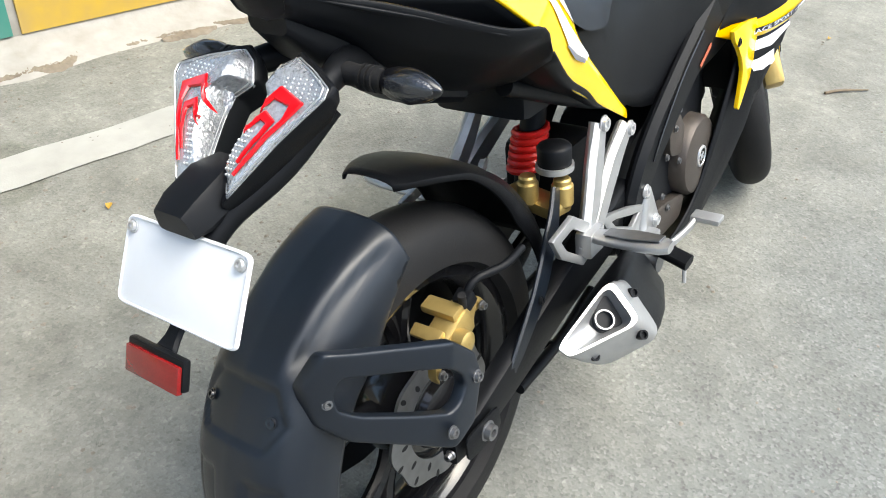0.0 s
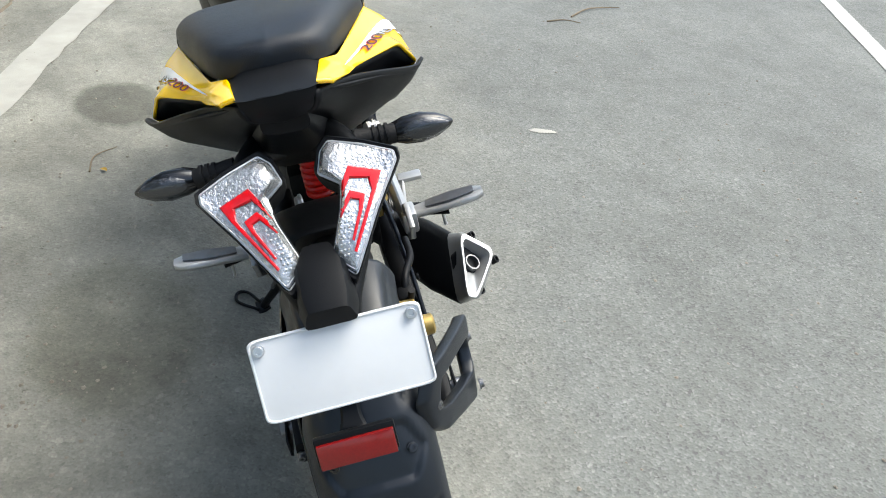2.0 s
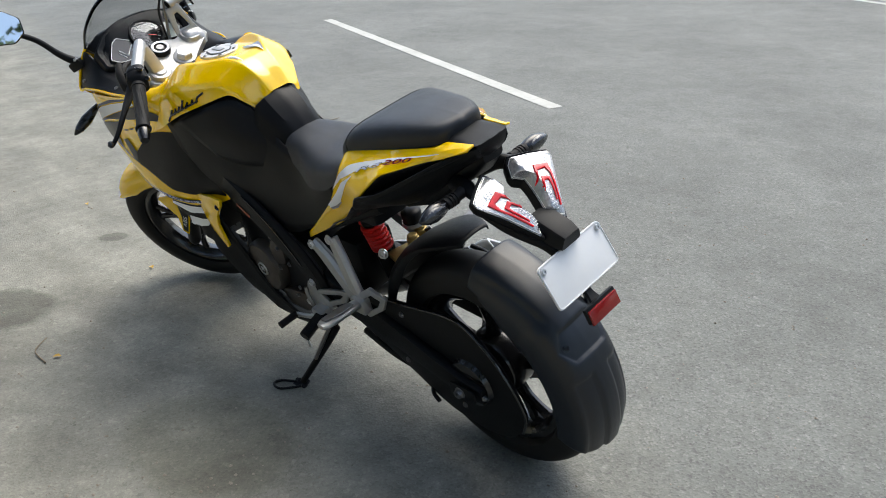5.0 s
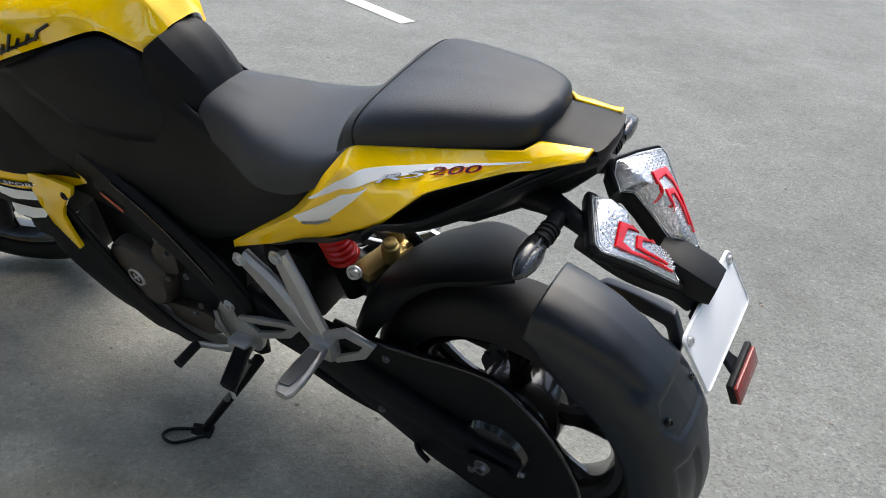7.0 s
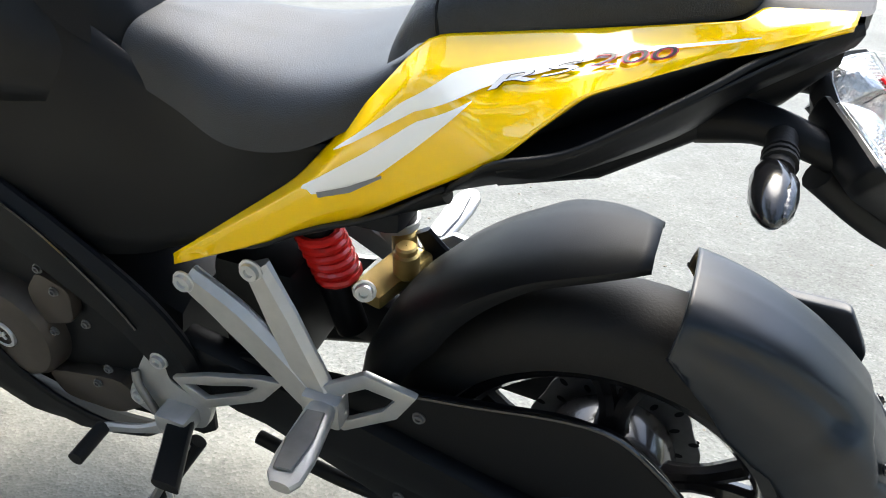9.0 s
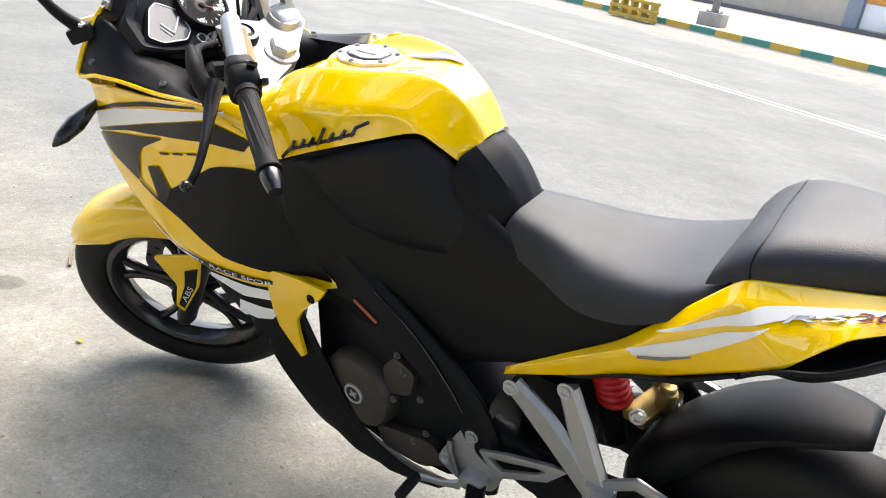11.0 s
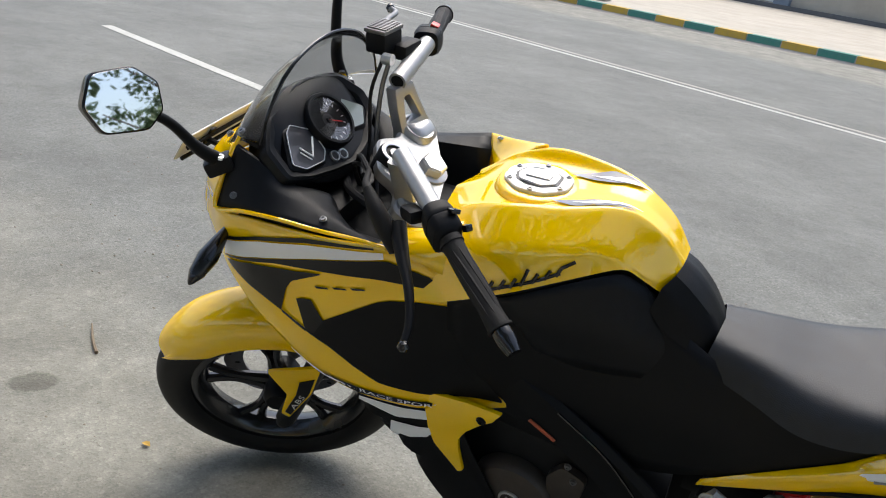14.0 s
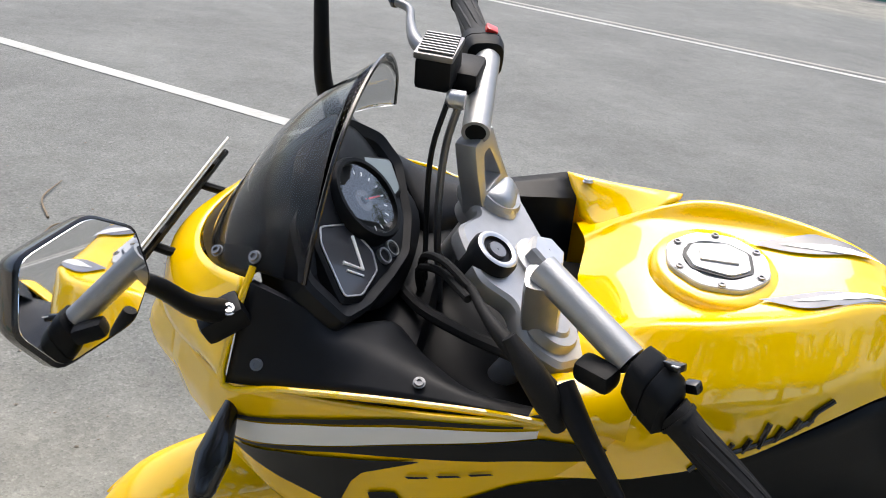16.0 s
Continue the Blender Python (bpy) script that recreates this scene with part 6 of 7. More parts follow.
# tank trim and filler cap
pad = Sheet([
    [(0.685, 0.078, 0.885), (0.665, 0.085, 0.865), (0.63, 0.083, 0.84), (0.60, 0.075, 0.82), (0.572, 0.07, 0.775)],
    [(0.675, 0.065, 0.925), (0.65, 0.068, 0.905), (0.62, 0.065, 0.88), (0.59, 0.058, 0.85), (0.56, 0.05, 0.795)],
    [(0.66, 0.04, 0.94), (0.635, 0.043, 0.925), (0.605, 0.042, 0.895), (0.582, 0.04, 0.864), (0.552, 0.035, 0.81)],
    [(0.655, 0.0, 0.946), (0.63, 0.0, 0.93), (0.6, 0.0, 0.9), (0.578, 0.0, 0.868), (0.548, 0.0, 0.815)],
], 14, 12, cross_curved=False)
part("tank_end_cover", both_bm(pad), BLACK, bike, "dark grey cover between tank and seat", 25)
for mir in (False, True):
    s = -1 if mir else 1
    knee = Facets([
        [(0.93, 0.19, 0.885), (0.8, 0.138, 0.936), (0.735, 0.093, 0.952), (0.676, 0.058, 0.9), (0.625, 0.068, 0.842)],
        [(0.88, 0.176, 0.85), (0.8, 0.155, 0.86), (0.74, 0.134, 0.86), (0.685, 0.108, 0.84), (0.622, 0.078, 0.81)],
        [(0.84, 0.14, 0.765), (0.78, 0.13, 0.76), (0.72, 0.12, 0.76), (0.67, 0.108, 0.765), (0.615, 0.088, 0.755)],
    ], 4, 4, 1)
    shell("knee_cover", knee, BLACK_MATT, bike, 0.006, flip=True, mirror=mir, angle=25)
cap = new("filler_cap")
cap.parent = bike
cap.matrix_basis = aim((0.926, -0.013, 1.0135), (0.02, 0, 1), (0, 1, 0)) @ Matrix.Diagonal((1.1, 1.1, 1, 1))
tagged(cap, "silver aircraft-style filler cap")
oct_ = [(0.058 * math.cos(radians(22.5 + 45 * k)), 0.051 * math.sin(radians(22.5 + 45 * k))) for k in range(8)]
part("cap_ring", loft_bm([[(a * q, b * q, h) for a, b in round_outline(oct_, 0.25, 2)] for q, h in ((1.0, 0), (1.0, 0.005), (0.97, 0.0065), (0.68, 0.0065), (0.66, 0.004))], True), CAP_SILVER, cap, "", 25)
hexo = round_outline([(-0.036, 0.016), (-0.012, 0.031), (0.03, 0.022), (0.038, 0.0), (0.03, -0.022), (-0.012, -0.031), (-0.036, -0.016)], 0.15, 2)
part("cap_rim", loft_bm([[(a, b, 0.0066) for a, b in hexo], [(a, b, 0.0078) for a, b in hexo], [(a * 0.92, b * 0.92, 0.0078) for a, b in hexo]]), DARK, cap)
part("cap_lid", loft_bm([[(a * 0.9, b * 0.9, 0.0075) for a, b in hexo], [(a * 0.88, b * 0.88, 0.0095) for a, b in hexo]]), CAP_SILVER, cap)
part("lock_flap", box_bm((0.04, 0.017, 0.004), (0.0, 0.0, 0.0105), 0.001), ALLOY, cap)
for k in range(6):
    w = radians(60 * k + 30)
    bolt((0.048 * math.cos(w), 0.0425 * math.sin(w), 0.0062), (0, 0, 1), cap, 0.004, 0.003, STEEL)
part("cap_bezel", moved(lathe_bm([(-0.026, 0.08), (-0.014, 0.077), (-0.003, 0.072), (0.0, 0.068), (0.0, 0.05)], "z", 48), aim((0.926, -0.013, 1.0135), (0.02, 0, 1))), YELLOW, bike)


def on_top(sheet, x, y):
    g = sheet.grid
    top = g[:, g.shape[1] // 3:, :]
    d = (top[:, :, 0] - x) ** 2 + (top[:, :, 1] - abs(y)) ** 2
    i, j = np.unravel_index(np.argsort(d.ravel())[:4], d.shape)
    w = 1 / (d[i, j] + 1e-7)
    return float((top[i, j, 2] * w).sum() / w.sum())


for s in (1, -1):
    for (a, b, c), thin, col in ((((0.885, 0.052), (0.82, 0.066), (0.745, 0.04)), 0.012, GREY_DECAL), (((0.85, 0.052), (0.8, 0.05), (0.735, 0.035)), 0.007, WHITE_DECAL)):
        up = curve_pts([a, b, c], 16)
        lo = curve_pts([a, ((a[0] + c[0]) / 2, (a[1] + c[1]) / 2 - thin), c], 16)
        bm = bmesh.new()
        rows = [[bm.verts.new((x, s * (y + (y2 - y) * q), on_top(TANK, x, y + (y2 - y) * q) + (0.004 if col is WHITE_DECAL else 0.003))) for q in (0, 0.5, 1)] for (x, y), (_, y2) in zip(up, lo)]
        for p, q in zip(rows, rows[1:]):
            for k in range(2):
                bm.faces.new([p[k], p[k + 1], q[k + 1], q[k]])
        bmesh.ops.recalc_face_normals(bm, faces=bm.faces)
        part("tank_flash", bm, col, bike).location = TANK_SHIFT
    # raised script badge, kept as plain strokes
    def side(x, z):
        return (x, s * (on_side(TANK, x, z) + 0.003), z)
    bx = lambda a, b: side(0.935 - 0.13 * a, 0.906 + 0.05 * a + 0.026 * b)
    for stroke in [[(a, 0.0), (a + 0.05, hgt)] for a, hgt in ((0.06, 0.55), (0.2, 0.5), (0.33, 0.5), (0.45, 0.95), (0.57, 0.5), (0.7, 0.5), (0.82, 0.5))] + [[(-0.04, -0.35), (0.06, 0.1)], [(0.04, 0.05), (0.3, 0.1), (0.6, 0.08), (0.86, 0.12)], [(0.86, 0.45), (1.0, 0.6)]]:
        part("badge_stroke", tube_bm([bx(a, b) for a, b in stroke], 0.003, 18, 8), BLACK_GLOSS, bike).location = TANK_SHIFT
# front wing of the tank with its screw
bolt((1.077, -0.212, 0.972), (0.1, -0.3, 1), bike, 0.007, 0.004, CHROME)
bolt((1.077, 0.2, 0.938), (0.1, 0.3, 1), bike, 0.007, 0.004, CHROME)
for s in (1, -1):
    wing = Sheet([
        [(1.12, 0.219, 0.945), (1.05, 0.2, 0.928), (1.0, 0.18, 0.90)],
        [(1.11, 0.19, 0.953), (1.05, 0.18, 0.95), (1.0, 0.165, 0.945)],
        [(1.10, 0.15, 0.95), (1.05, 0.14, 0.96), (1.0, 0.13, 0.985)],
    ], 10, 6) if s > 0 else Facets([
        [(1.109, -0.241, 0.958), (1.05, -0.212, 0.965), (0.96, -0.165, 0.99)],
        [(1.108, -0.238, 0.968), (1.05, -0.205, 0.985), (0.958, -0.148, 1.017)],
        [(1.092, -0.2, 0.95), (1.045, -0.17, 0.968), (0.965, -0.13, 1.02)],
        [(1.08, -0.185, 0.93), (1.06, -0.14, 0.945), (1.0, -0.118, 0.992)],
    ], 6, 5, 3)
    thicken(part("tank_wing", wing.bm(flip=s > 0), YELLOW, bike), 0.004)

trim = Facets([
    [(1.25, -0.214, 0.942), (1.18, -0.222, 0.953), (1.108, -0.2375, 0.966)],
    [(1.25, -0.175, 0.945), (1.18, -0.178, 0.95), (1.09, -0.198, 0.95)],
    [(1.25, -0.165, 0.85), (1.17, -0.16, 0.85), (1.088, -0.15, 0.85)],
    [(1.24, -0.1, 0.84), (1.17, -0.1, 0.84), (1.085, -0.08, 0.84)],
], 3, 3)
thicken(part("cockpit_trim", trim.bm(), BLACK_MATT, bike, "black trim between cockpit and tank"), 0.004)

# fairing graphics
FIN = [(1.045, 0.62), (1.03, 0.53), (1.016, 0.495), (0.961, 0.441), (0.951, 0.449), (0.963, 0.5), (0.965, 0.528), (0.95, 0.557), (0.925, 0.585), (0.9, 0.606), (0.884, 0.632), (0.95, 0.632)]
for mir in (False, True):
    s = -1 if mir else 1
    film("black_graphic", FAIR, [(1.452, 0.855), (1.36, 0.892), (1.257, 0.922), (1.12, 0.944)], [(1.452, 0.848), (1.36, 0.885), (1.257, 0.912), (1.12, 0.94)], DARK, bike, mirror=mir)
    film("white_stripe", FAIR, [(1.452, 0.846), (1.36, 0.882), (1.257, 0.908), (1.104, 0.938)], [(1.456, 0.814), (1.36, 0.848), (1.257, 0.88), (1.104, 0.924)], WHITE_DECAL, bike, mirror=mir, label="white stripe")
    for top, low in (
        ([(1.456, 0.812), (1.36, 0.846), (1.257, 0.878), (1.1, 0.922), (1.03, 0.897), (1.0, 0.862)], [(1.456, 0.809), (1.32, 0.85), (1.2, 0.866), (1.12, 0.876), (1.04, 0.872), (1.0, 0.858)]),
        ([(1.452, 0.805), (1.385, 0.826), (1.322, 0.84)], [(1.452, 0.802), (1.391, 0.768), (1.318, 0.741)]),
        ([(1.3225, 0.84), (1.278, 0.847), (1.226, 0.857)], [(1.3185, 0.745), (1.302, 0.8), (1.288, 0.822), (1.226, 0.855)]),
        ([(1.32, 0.745), (1.268, 0.719)], [(1.318, 0.738), (1.268, 0.711)]),
        ([(1.282, 0.784), (1.268, 0.789), (1.25, 0.792)], [(1.268, 0.716), (1.25, 0.712), (1.228, 0.748)]),
    ):
        film("black_graphic", FAIR, top, low, DARK, bike, mirror=mir)
    film("inset_panel", FAIR, [(1.271, 0.717), (1.228, 0.75), (1.17, 0.79), (1.113, 0.828), (1.057, 0.838), (1.0, 0.836), (0.985, 0.832), (0.968, 0.79), (0.957, 0.72), (0.92, 0.662), (0.897, 0.634)], [(1.271, 0.713), (1.222, 0.688), (1.171, 0.652), (1.12, 0.628), (1.035, 0.618), (1.0, 0.62), (0.97, 0.626), (0.94, 0.629), (0.897, 0.629)], BLACK, bike, 0.002, mirror=mir, label="black inset of the side fairing")
    for k in range(3):
        film("vent_mark", FAIR, [(1.24 - 0.035 * k, 0.826 + 0.008 * k), (1.215 - 0.035 * k, 0.83 + 0.008 * k)], [(1.236 - 0.035 * k, 0.822 + 0.008 * k), (1.212 - 0.035 * k, 0.827 + 0.008 * k)], DARK, bike, n=4, m=2, mirror=mir)
    film("white_stripe", FAIR, [(1.31, 0.653), (1.24, 0.614), (1.17, 0.597)], [(1.305, 0.647), (1.235, 0.606), (1.165, 0.592)], WHITE_DECAL, bike, mirror=mir)
    film("black_graphic", FAIR, [(1.25, 0.616), (1.17, 0.603), (1.08, 0.598), (1.0, 0.6)], [(1.25, 0.612), (1.17, 0.590), (1.08, 0.586), (1.0, 0.592)], DARK, bike, mirror=mir)
    film("white_stripe", BELLY, [(1.165, 0.578), (1.08, 0.569), (1.0, 0.57)], [(1.165, 0.57), (1.09, 0.545), (1.01, 0.55)], WHITE_DECAL, bike, mirror=mir)
    film("white_stripe", BELLY, [(1.1, 0.535), (1.05, 0.528), (1.01, 0.53)], [(1.1, 0.51), (1.06, 0.5), (1.03, 0.505)], WHITE_DECAL, bike, mirror=mir)
    def put(a, b, s=s):
        a = a if s > 0 else 1 - a
        x = 1.16 - 0.155 * a
        z = 0.5885 + 0.007 * (1 - a) ** 2 + 0.0085 * b
        return (x, s * (on_side(FAIR, x, z) + 0.0055), z)
    letters("RACE SPORT", 0, 0, put, WHITE_DECAL, bike)
    part("fairing_fin", plate_bm(FIN, s * 0.01, s * 0.166, 0.0025), YELLOW, bike, "yellow downward fin of the fairing")
    bolt((0.922, s * 0.175, 0.6), (0, s, 0), bike, 0.008, 0.004, BLACK)

# nose, dash and instruments
NOSE = Sheet([
    [(1.45, 0.2, 0.905), (1.545, 0.132, 0.9), (1.595, 0.06, 0.89), (1.605, 0.0, 0.888), (1.595, -0.06, 0.89), (1.545, -0.132, 0.9), (1.45, -0.2, 0.905)],
    [(1.44, 0.222, 0.94), (1.53, 0.13, 0.95), (1.575, 0.06, 0.945), (1.59, 0.0, 0.943), (1.575, -0.06, 0.945), (1.53, -0.13, 0.95), (1.44, -0.222, 0.94)],
    [(1.425, 0.178, 1.04), (1.49, 0.12, 1.0), (1.535, 0.06, 0.975), (1.55, 0.0, 0.968), (1.535, -0.06, 0.975), (1.49, -0.12, 1.0), (1.425, -0.178, 1.04)],
], 34, 12)
shell("nose_cowl", NOSE, YELLOW, bike, 0.004, label="yellow nose cowl")
lampface = Sheet([
    [(1.545, 0.13, 0.895), (1.6, 0.06, 0.885), (1.607, 0.0, 0.883), (1.6, -0.06, 0.885), (1.545, -0.13, 0.895)],
    [(1.555, 0.13, 0.84), (1.63, 0.06, 0.81), (1.64, 0.0, 0.8), (1.63, -0.06, 0.81), (1.555, -0.13, 0.84)],
    [(1.545, 0.13, 0.78), (1.6, 0.06, 0.74), (1.61, 0.0, 0.73), (1.6, -0.06, 0.74), (1.545, -0.13, 0.78)],
], 20, 8)
shell("headlamp_cowl", lampface, YELLOW, bike, 0.004)
for s in (1, -1):
    side_dash = Facets([[(x, s * y, z) for x, y, z in rail] for rail in (
        [(1.437, 0.23, 0.935), (1.39, 0.232, 0.943), (1.34, 0.228, 0.945), (1.29, 0.22, 0.943), (1.24, 0.21, 0.938), (1.17, 0.21, 0.944), (1.10, 0.212, 0.948)],
        [(1.428, 0.2, 1.0), (1.378, 0.195, 0.992), (1.33, 0.188, 0.975), (1.29, 0.168, 0.963), (1.242, 0.178, 0.95), (1.178, 0.198, 0.946), (1.10, 0.2, 0.946)],
        [(1.418, 0.176, 1.048), (1.368, 0.172, 1.018), (1.33, 0.15, 0.974), (1.285, 0.09, 0.94), (1.245, 0.132, 0.934), (1.185, 0.182, 0.935), (1.10, 0.188, 0.935)],
        [(1.418, 0.165, 0.95), (1.368, 0.16, 0.93), (1.33, 0.14, 0.9), (1.28, 0.08, 0.87), (1.245, 0.125, 0.85), (1.185, 0.175, 0.85), (1.10, 0.18, 0.85)],
    )], 5, 5, 2)
    thicken(part("cockpit_panel", side_dash.bm(flip=s > 0), BLACK_MATT, bike, "matt black cockpit panel"), 0.004)
    part("yellow_lip", tube_bm([(1.42, s * 0.17, 1.05), (1.432, s * 0.205, 1.0), (1.44, s * 0.233, 0.934), (1.38, s * 0.235, 0.944), (1.31, s * 0.227, 0.945), (1.24, s * 0.213, 0.937), (1.16, s * 0.213, 0.944), (1.10, s * 0.215, 0.947)], 0.004, 40, 8), YELLOW, bike)
    bolt((1.404, s * 0.222, 0.962), (-0.1, s * 0.6, 0.7), bike, 0.0055, 0.004, STEEL)
    bolt((1.235, s * 0.196, 0.951), (0, s * 0.3, 1), bike, 0.0055, 0.004, STEEL)
part("cockpit_tray", box_bm((0.22, 0.3, 0.09), (1.36, 0, 0.88), 0.02), BLACK_MATT, bike)
DASH = Sheet([
    [(1.36, 0.15, 0.992), (1.3, 0.1, 0.958), (1.285, 0.0, 0.948), (1.3, -0.1, 0.958), (1.36, -0.15, 0.992)],
    [(1.385, 0.155, 1.02), (1.345, 0.1, 1.005), (1.335, 0.0, 1.0), (1.345, -0.1, 1.005), (1.385, -0.155, 1.02)],
    [(1.415, 0.172, 1.047), (1.415, 0.11, 1.075), (1.42, 0.0, 1.09), (1.415, -0.11, 1.075), (1.415, -0.172, 1.047)],
    [(1.43, 0.172, 1.035), (1.5, 0.11, 0.995), (1.55, 0.0, 0.97), (1.5, -0.11, 0.995), (1.43, -0.172, 1.035)],
], 22, 12)
shell("dash_panel", DASH, BLACK_MATT, bike, 0.004, label="matt black dash")
instr = new("instrument_cluster")
instr.parent = bike
instr.matrix_basis = aim((1.359, -0.002, 1.02), (-0.714, 0, 0.7), (0, 1, 0))
tagged(instr, "round tachometer with two flanking displays")
pod = round_outline([(-0.172, 0.015), (-0.12, 0.06), (-0.067, 0.074), (-0.015, 0.09), (0.04, 0.09), (0.12, 0.066), (0.155, 0.015), (0.145, -0.03), (0.065, -0.078), (0.0, -0.094), (-0.06, -0.084), (-0.126, -0.068), (-0.172, -0.046)], 0.16, 3)
rot = lambda a, b: (b, -a)
part("pod", loft_bm([[(*rot(a * q, b * q), h) for a, b in pod] for q, h in ((1.03, -0.05), (1.02, -0.006), (1.0, 0.004), (0.96, 0.008), (0.86, 0.002), (0.82, -0.008), (0.3, -0.009))]), BLACK_MATT, instr, "dark grey instrument surround", 25)
face = lambda outline, h: [(*rot(a, b), h) for a, b in outline]
left_disp = round_outline([(-0.108, 0.022), (-0.088, 0.032), (-0.05, 0.004), (-0.052, -0.04), (-0.072, -0.056), (-0.122, -0.05), (-0.144, -0.03)], 0.14, 2)
grow = lambda outline, k: [(a * k + (1 - k) * np.mean([p[0] for p in outline]), b * k + (1 - k) * np.mean([p[1] for p in outline])) for a, b in outline]
part("display_case", loft_bm([face(grow(left_disp, 1.22), -0.012), face(grow(left_disp, 1.16), 0.004), face(grow(left_disp, 1.04), 0.0075)]), BLACK, instr, "", 25)
part("warning_display", loft_bm([face(left_disp, -0.006), face(left_disp, 0.0085)]), DIAL, instr)
ring = face(left_disp, 0.009)
part("display_trim", tube_bm(ring + ring[:1], 0.0012, len(ring) + 1, 6, False), CHROME, instr)
right_disp = round_outline([(0.042, 0.03), (0.07, 0.027), (0.116, -0.012), (0.086, -0.042), (0.05, -0.036)], 0.14, 2)
part("display_case", loft_bm([face(grow(right_disp, 1.3), -0.012), face(grow(right_disp, 1.22), 0.004), face(grow(right_disp, 1.05), 0.0075)]), BLACK, instr, "", 25)
part("speed_display", loft_bm([face(right_disp, -0.006), face(right_disp, 0.0085)]), LCD, instr, "grey-green digital display")
part("white_mark", tube_bm([(*rot(-0.105, -0.012), 0.0095), (*rot(-0.09, -0.038), 0.0095), (*rot(-0.06, -0.008), 0.0095)], 0.0022, 12, 6, False), WHITE_DECAL, instr)
part("white_mark", tube_bm([(*rot(-0.11, -0.02), 0.0095), (*rot(-0.097, -0.042), 0.0095)], 0.0014, 2, 6, False), WHITE_DECAL, instr)
part("tacho_bezel", lathe_bm([(-0.012, 0.056), (0.02, 0.056), (0.0245, 0.053), (0.0245, 0.048), (0.014, 0.046), (0.012, 0.001)], "z", 48), BLACK, instr)
part("tacho_face", lathe_bm([(0.0125, 0.001), (0.0128, 0.045)], "z", 40), DIAL, instr)
for k in range(13):
    w = radians(-220 + 20 * k)
    part("dial_mark", box_bm((0.006, 0.0016, 0.0008), (0, 0, 0), 0), WHITE_DECAL, instr).matrix_basis = Matrix.Translation((0.038 * math.cos(w), 0.038 * math.sin(w), 0.0134)) @ Matrix.Rotation(w, 4, "Z")
part("needle", box_bm((0.034, 0.0022, 0.001), (0.014, 0, 0.0155), 0.0003), RED, instr, "red needle").rotation_euler = Euler((0, 0, radians(-120)))
part("needle_hub", lathe_bm([(0.013, 0.006), (0.017, 0.005), (0.017, 0.001)], "z", 14), DARK, instr)
part("dial_glass", lathe_bm([(0.022, 0.001), (0.021, 0.0475)], "z", 32), mat("dial_glass", (1, 1, 1), 0.02, trans=1.0, ior=1.1, coat=1.0, coat_ior=1.9), instr).visible_shadow = False
for x, y in ((-0.037, -0.06), (-0.015, -0.066), (0.05, 0.05)):
    part("button_ring", moved(lathe_bm([(-0.01, 0.0075), (0.0075, 0.0085), (0.0075, 0.0105), (-0.01, 0.0115)], "z", 20), Matrix.Translation((*rot(x, y), 0))), CHROME, instr)
    part("button", moved(lathe_bm([(0.005, 0.0075), (0.0065, 0.007), (0.0065, 0.0005)], "z", 16), Matrix.Translation((*rot(x, y), 0))), DARK, instr)
SCREEN = Sheet([
    [(1.357, 0.194, 1.06), (1.35, 0.168, 1.118), (1.345, 0.1, 1.176), (1.342, 0.0, 1.198), (1.345, -0.1, 1.176), (1.35, -0.168, 1.118), (1.357, -0.194, 1.06)],
    [(1.395, 0.182, 1.054), (1.41, 0.148, 1.08), (1.432, 0.085, 1.105), (1.442, 0.0, 1.118), (1.432, -0.085, 1.105), (1.41, -0.148, 1.08), (1.395, -0.182, 1.054)],
    [(1.43, 0.168, 1.043), (1.482, 0.128, 1.006), (1.535, 0.065, 0.965), (1.552, 0.0, 0.955), (1.535, -0.065, 0.965), (1.482, -0.128, 1.006), (1.43, -0.168, 1.043)],
], 30, 14)
# bare smoked plastic, nothing is drawn on its surface
ws = shell("windscreen", SCREEN, SMOKE, bike, 0.003, label="plain smoked plastic windscreen")
rim = [tuple(SCREEN.grid[i, 0]) for i in range(30)]
part("screen_edge", tube_bm(rim, 0.0026, 30, 6, False), BLACK_GLOSS, ws)
for p in ((1.42, 0.162, 1.056), (1.482, 0.122, 1.02), (1.42, -0.162, 1.056), (1.482, -0.122, 1.02)):
    bolt(p, (0.3, p[1] * 3, 0.8), ws, 0.006, 0.005, STEEL)
fp = part("front_number_plate", plate_bm(round_outline([(-0.15, -0.035), (0.15, -0.035), (0.15, 0.035), (-0.15, 0.035)], 0.1, 3), 0.003, 0, 0.0008, "x"), WHITE, bike, "white front number plate seen from behind")
for z in (-0.022, 0.012):
    part("plate_rail", tube_bm([(-0.008, -0.14, z), (-0.008, 0.14, z)], 0.0045, 2, 8, False), BLACK, fp)
for y in (-0.09, 0.07):
    part("plate_strap", box_bm((0.005, 0.016, 0.06), (-0.006, y, 0.0), 0.0015), BLACK, fp)
fp.matrix_basis = Matrix.Translation((1.61, -0.02, 0.955)) @ Matrix.Rotation(radians(-35), 4, "Y")
for y in (-0.08, 0.06):
    part("plate_bracket", tube_bm([(1.60, y, 0.955), (1.57, y, 0.95), (1.54, y * 0.9, 0.955)], 0.006, 10, 8), BLACK, bike)

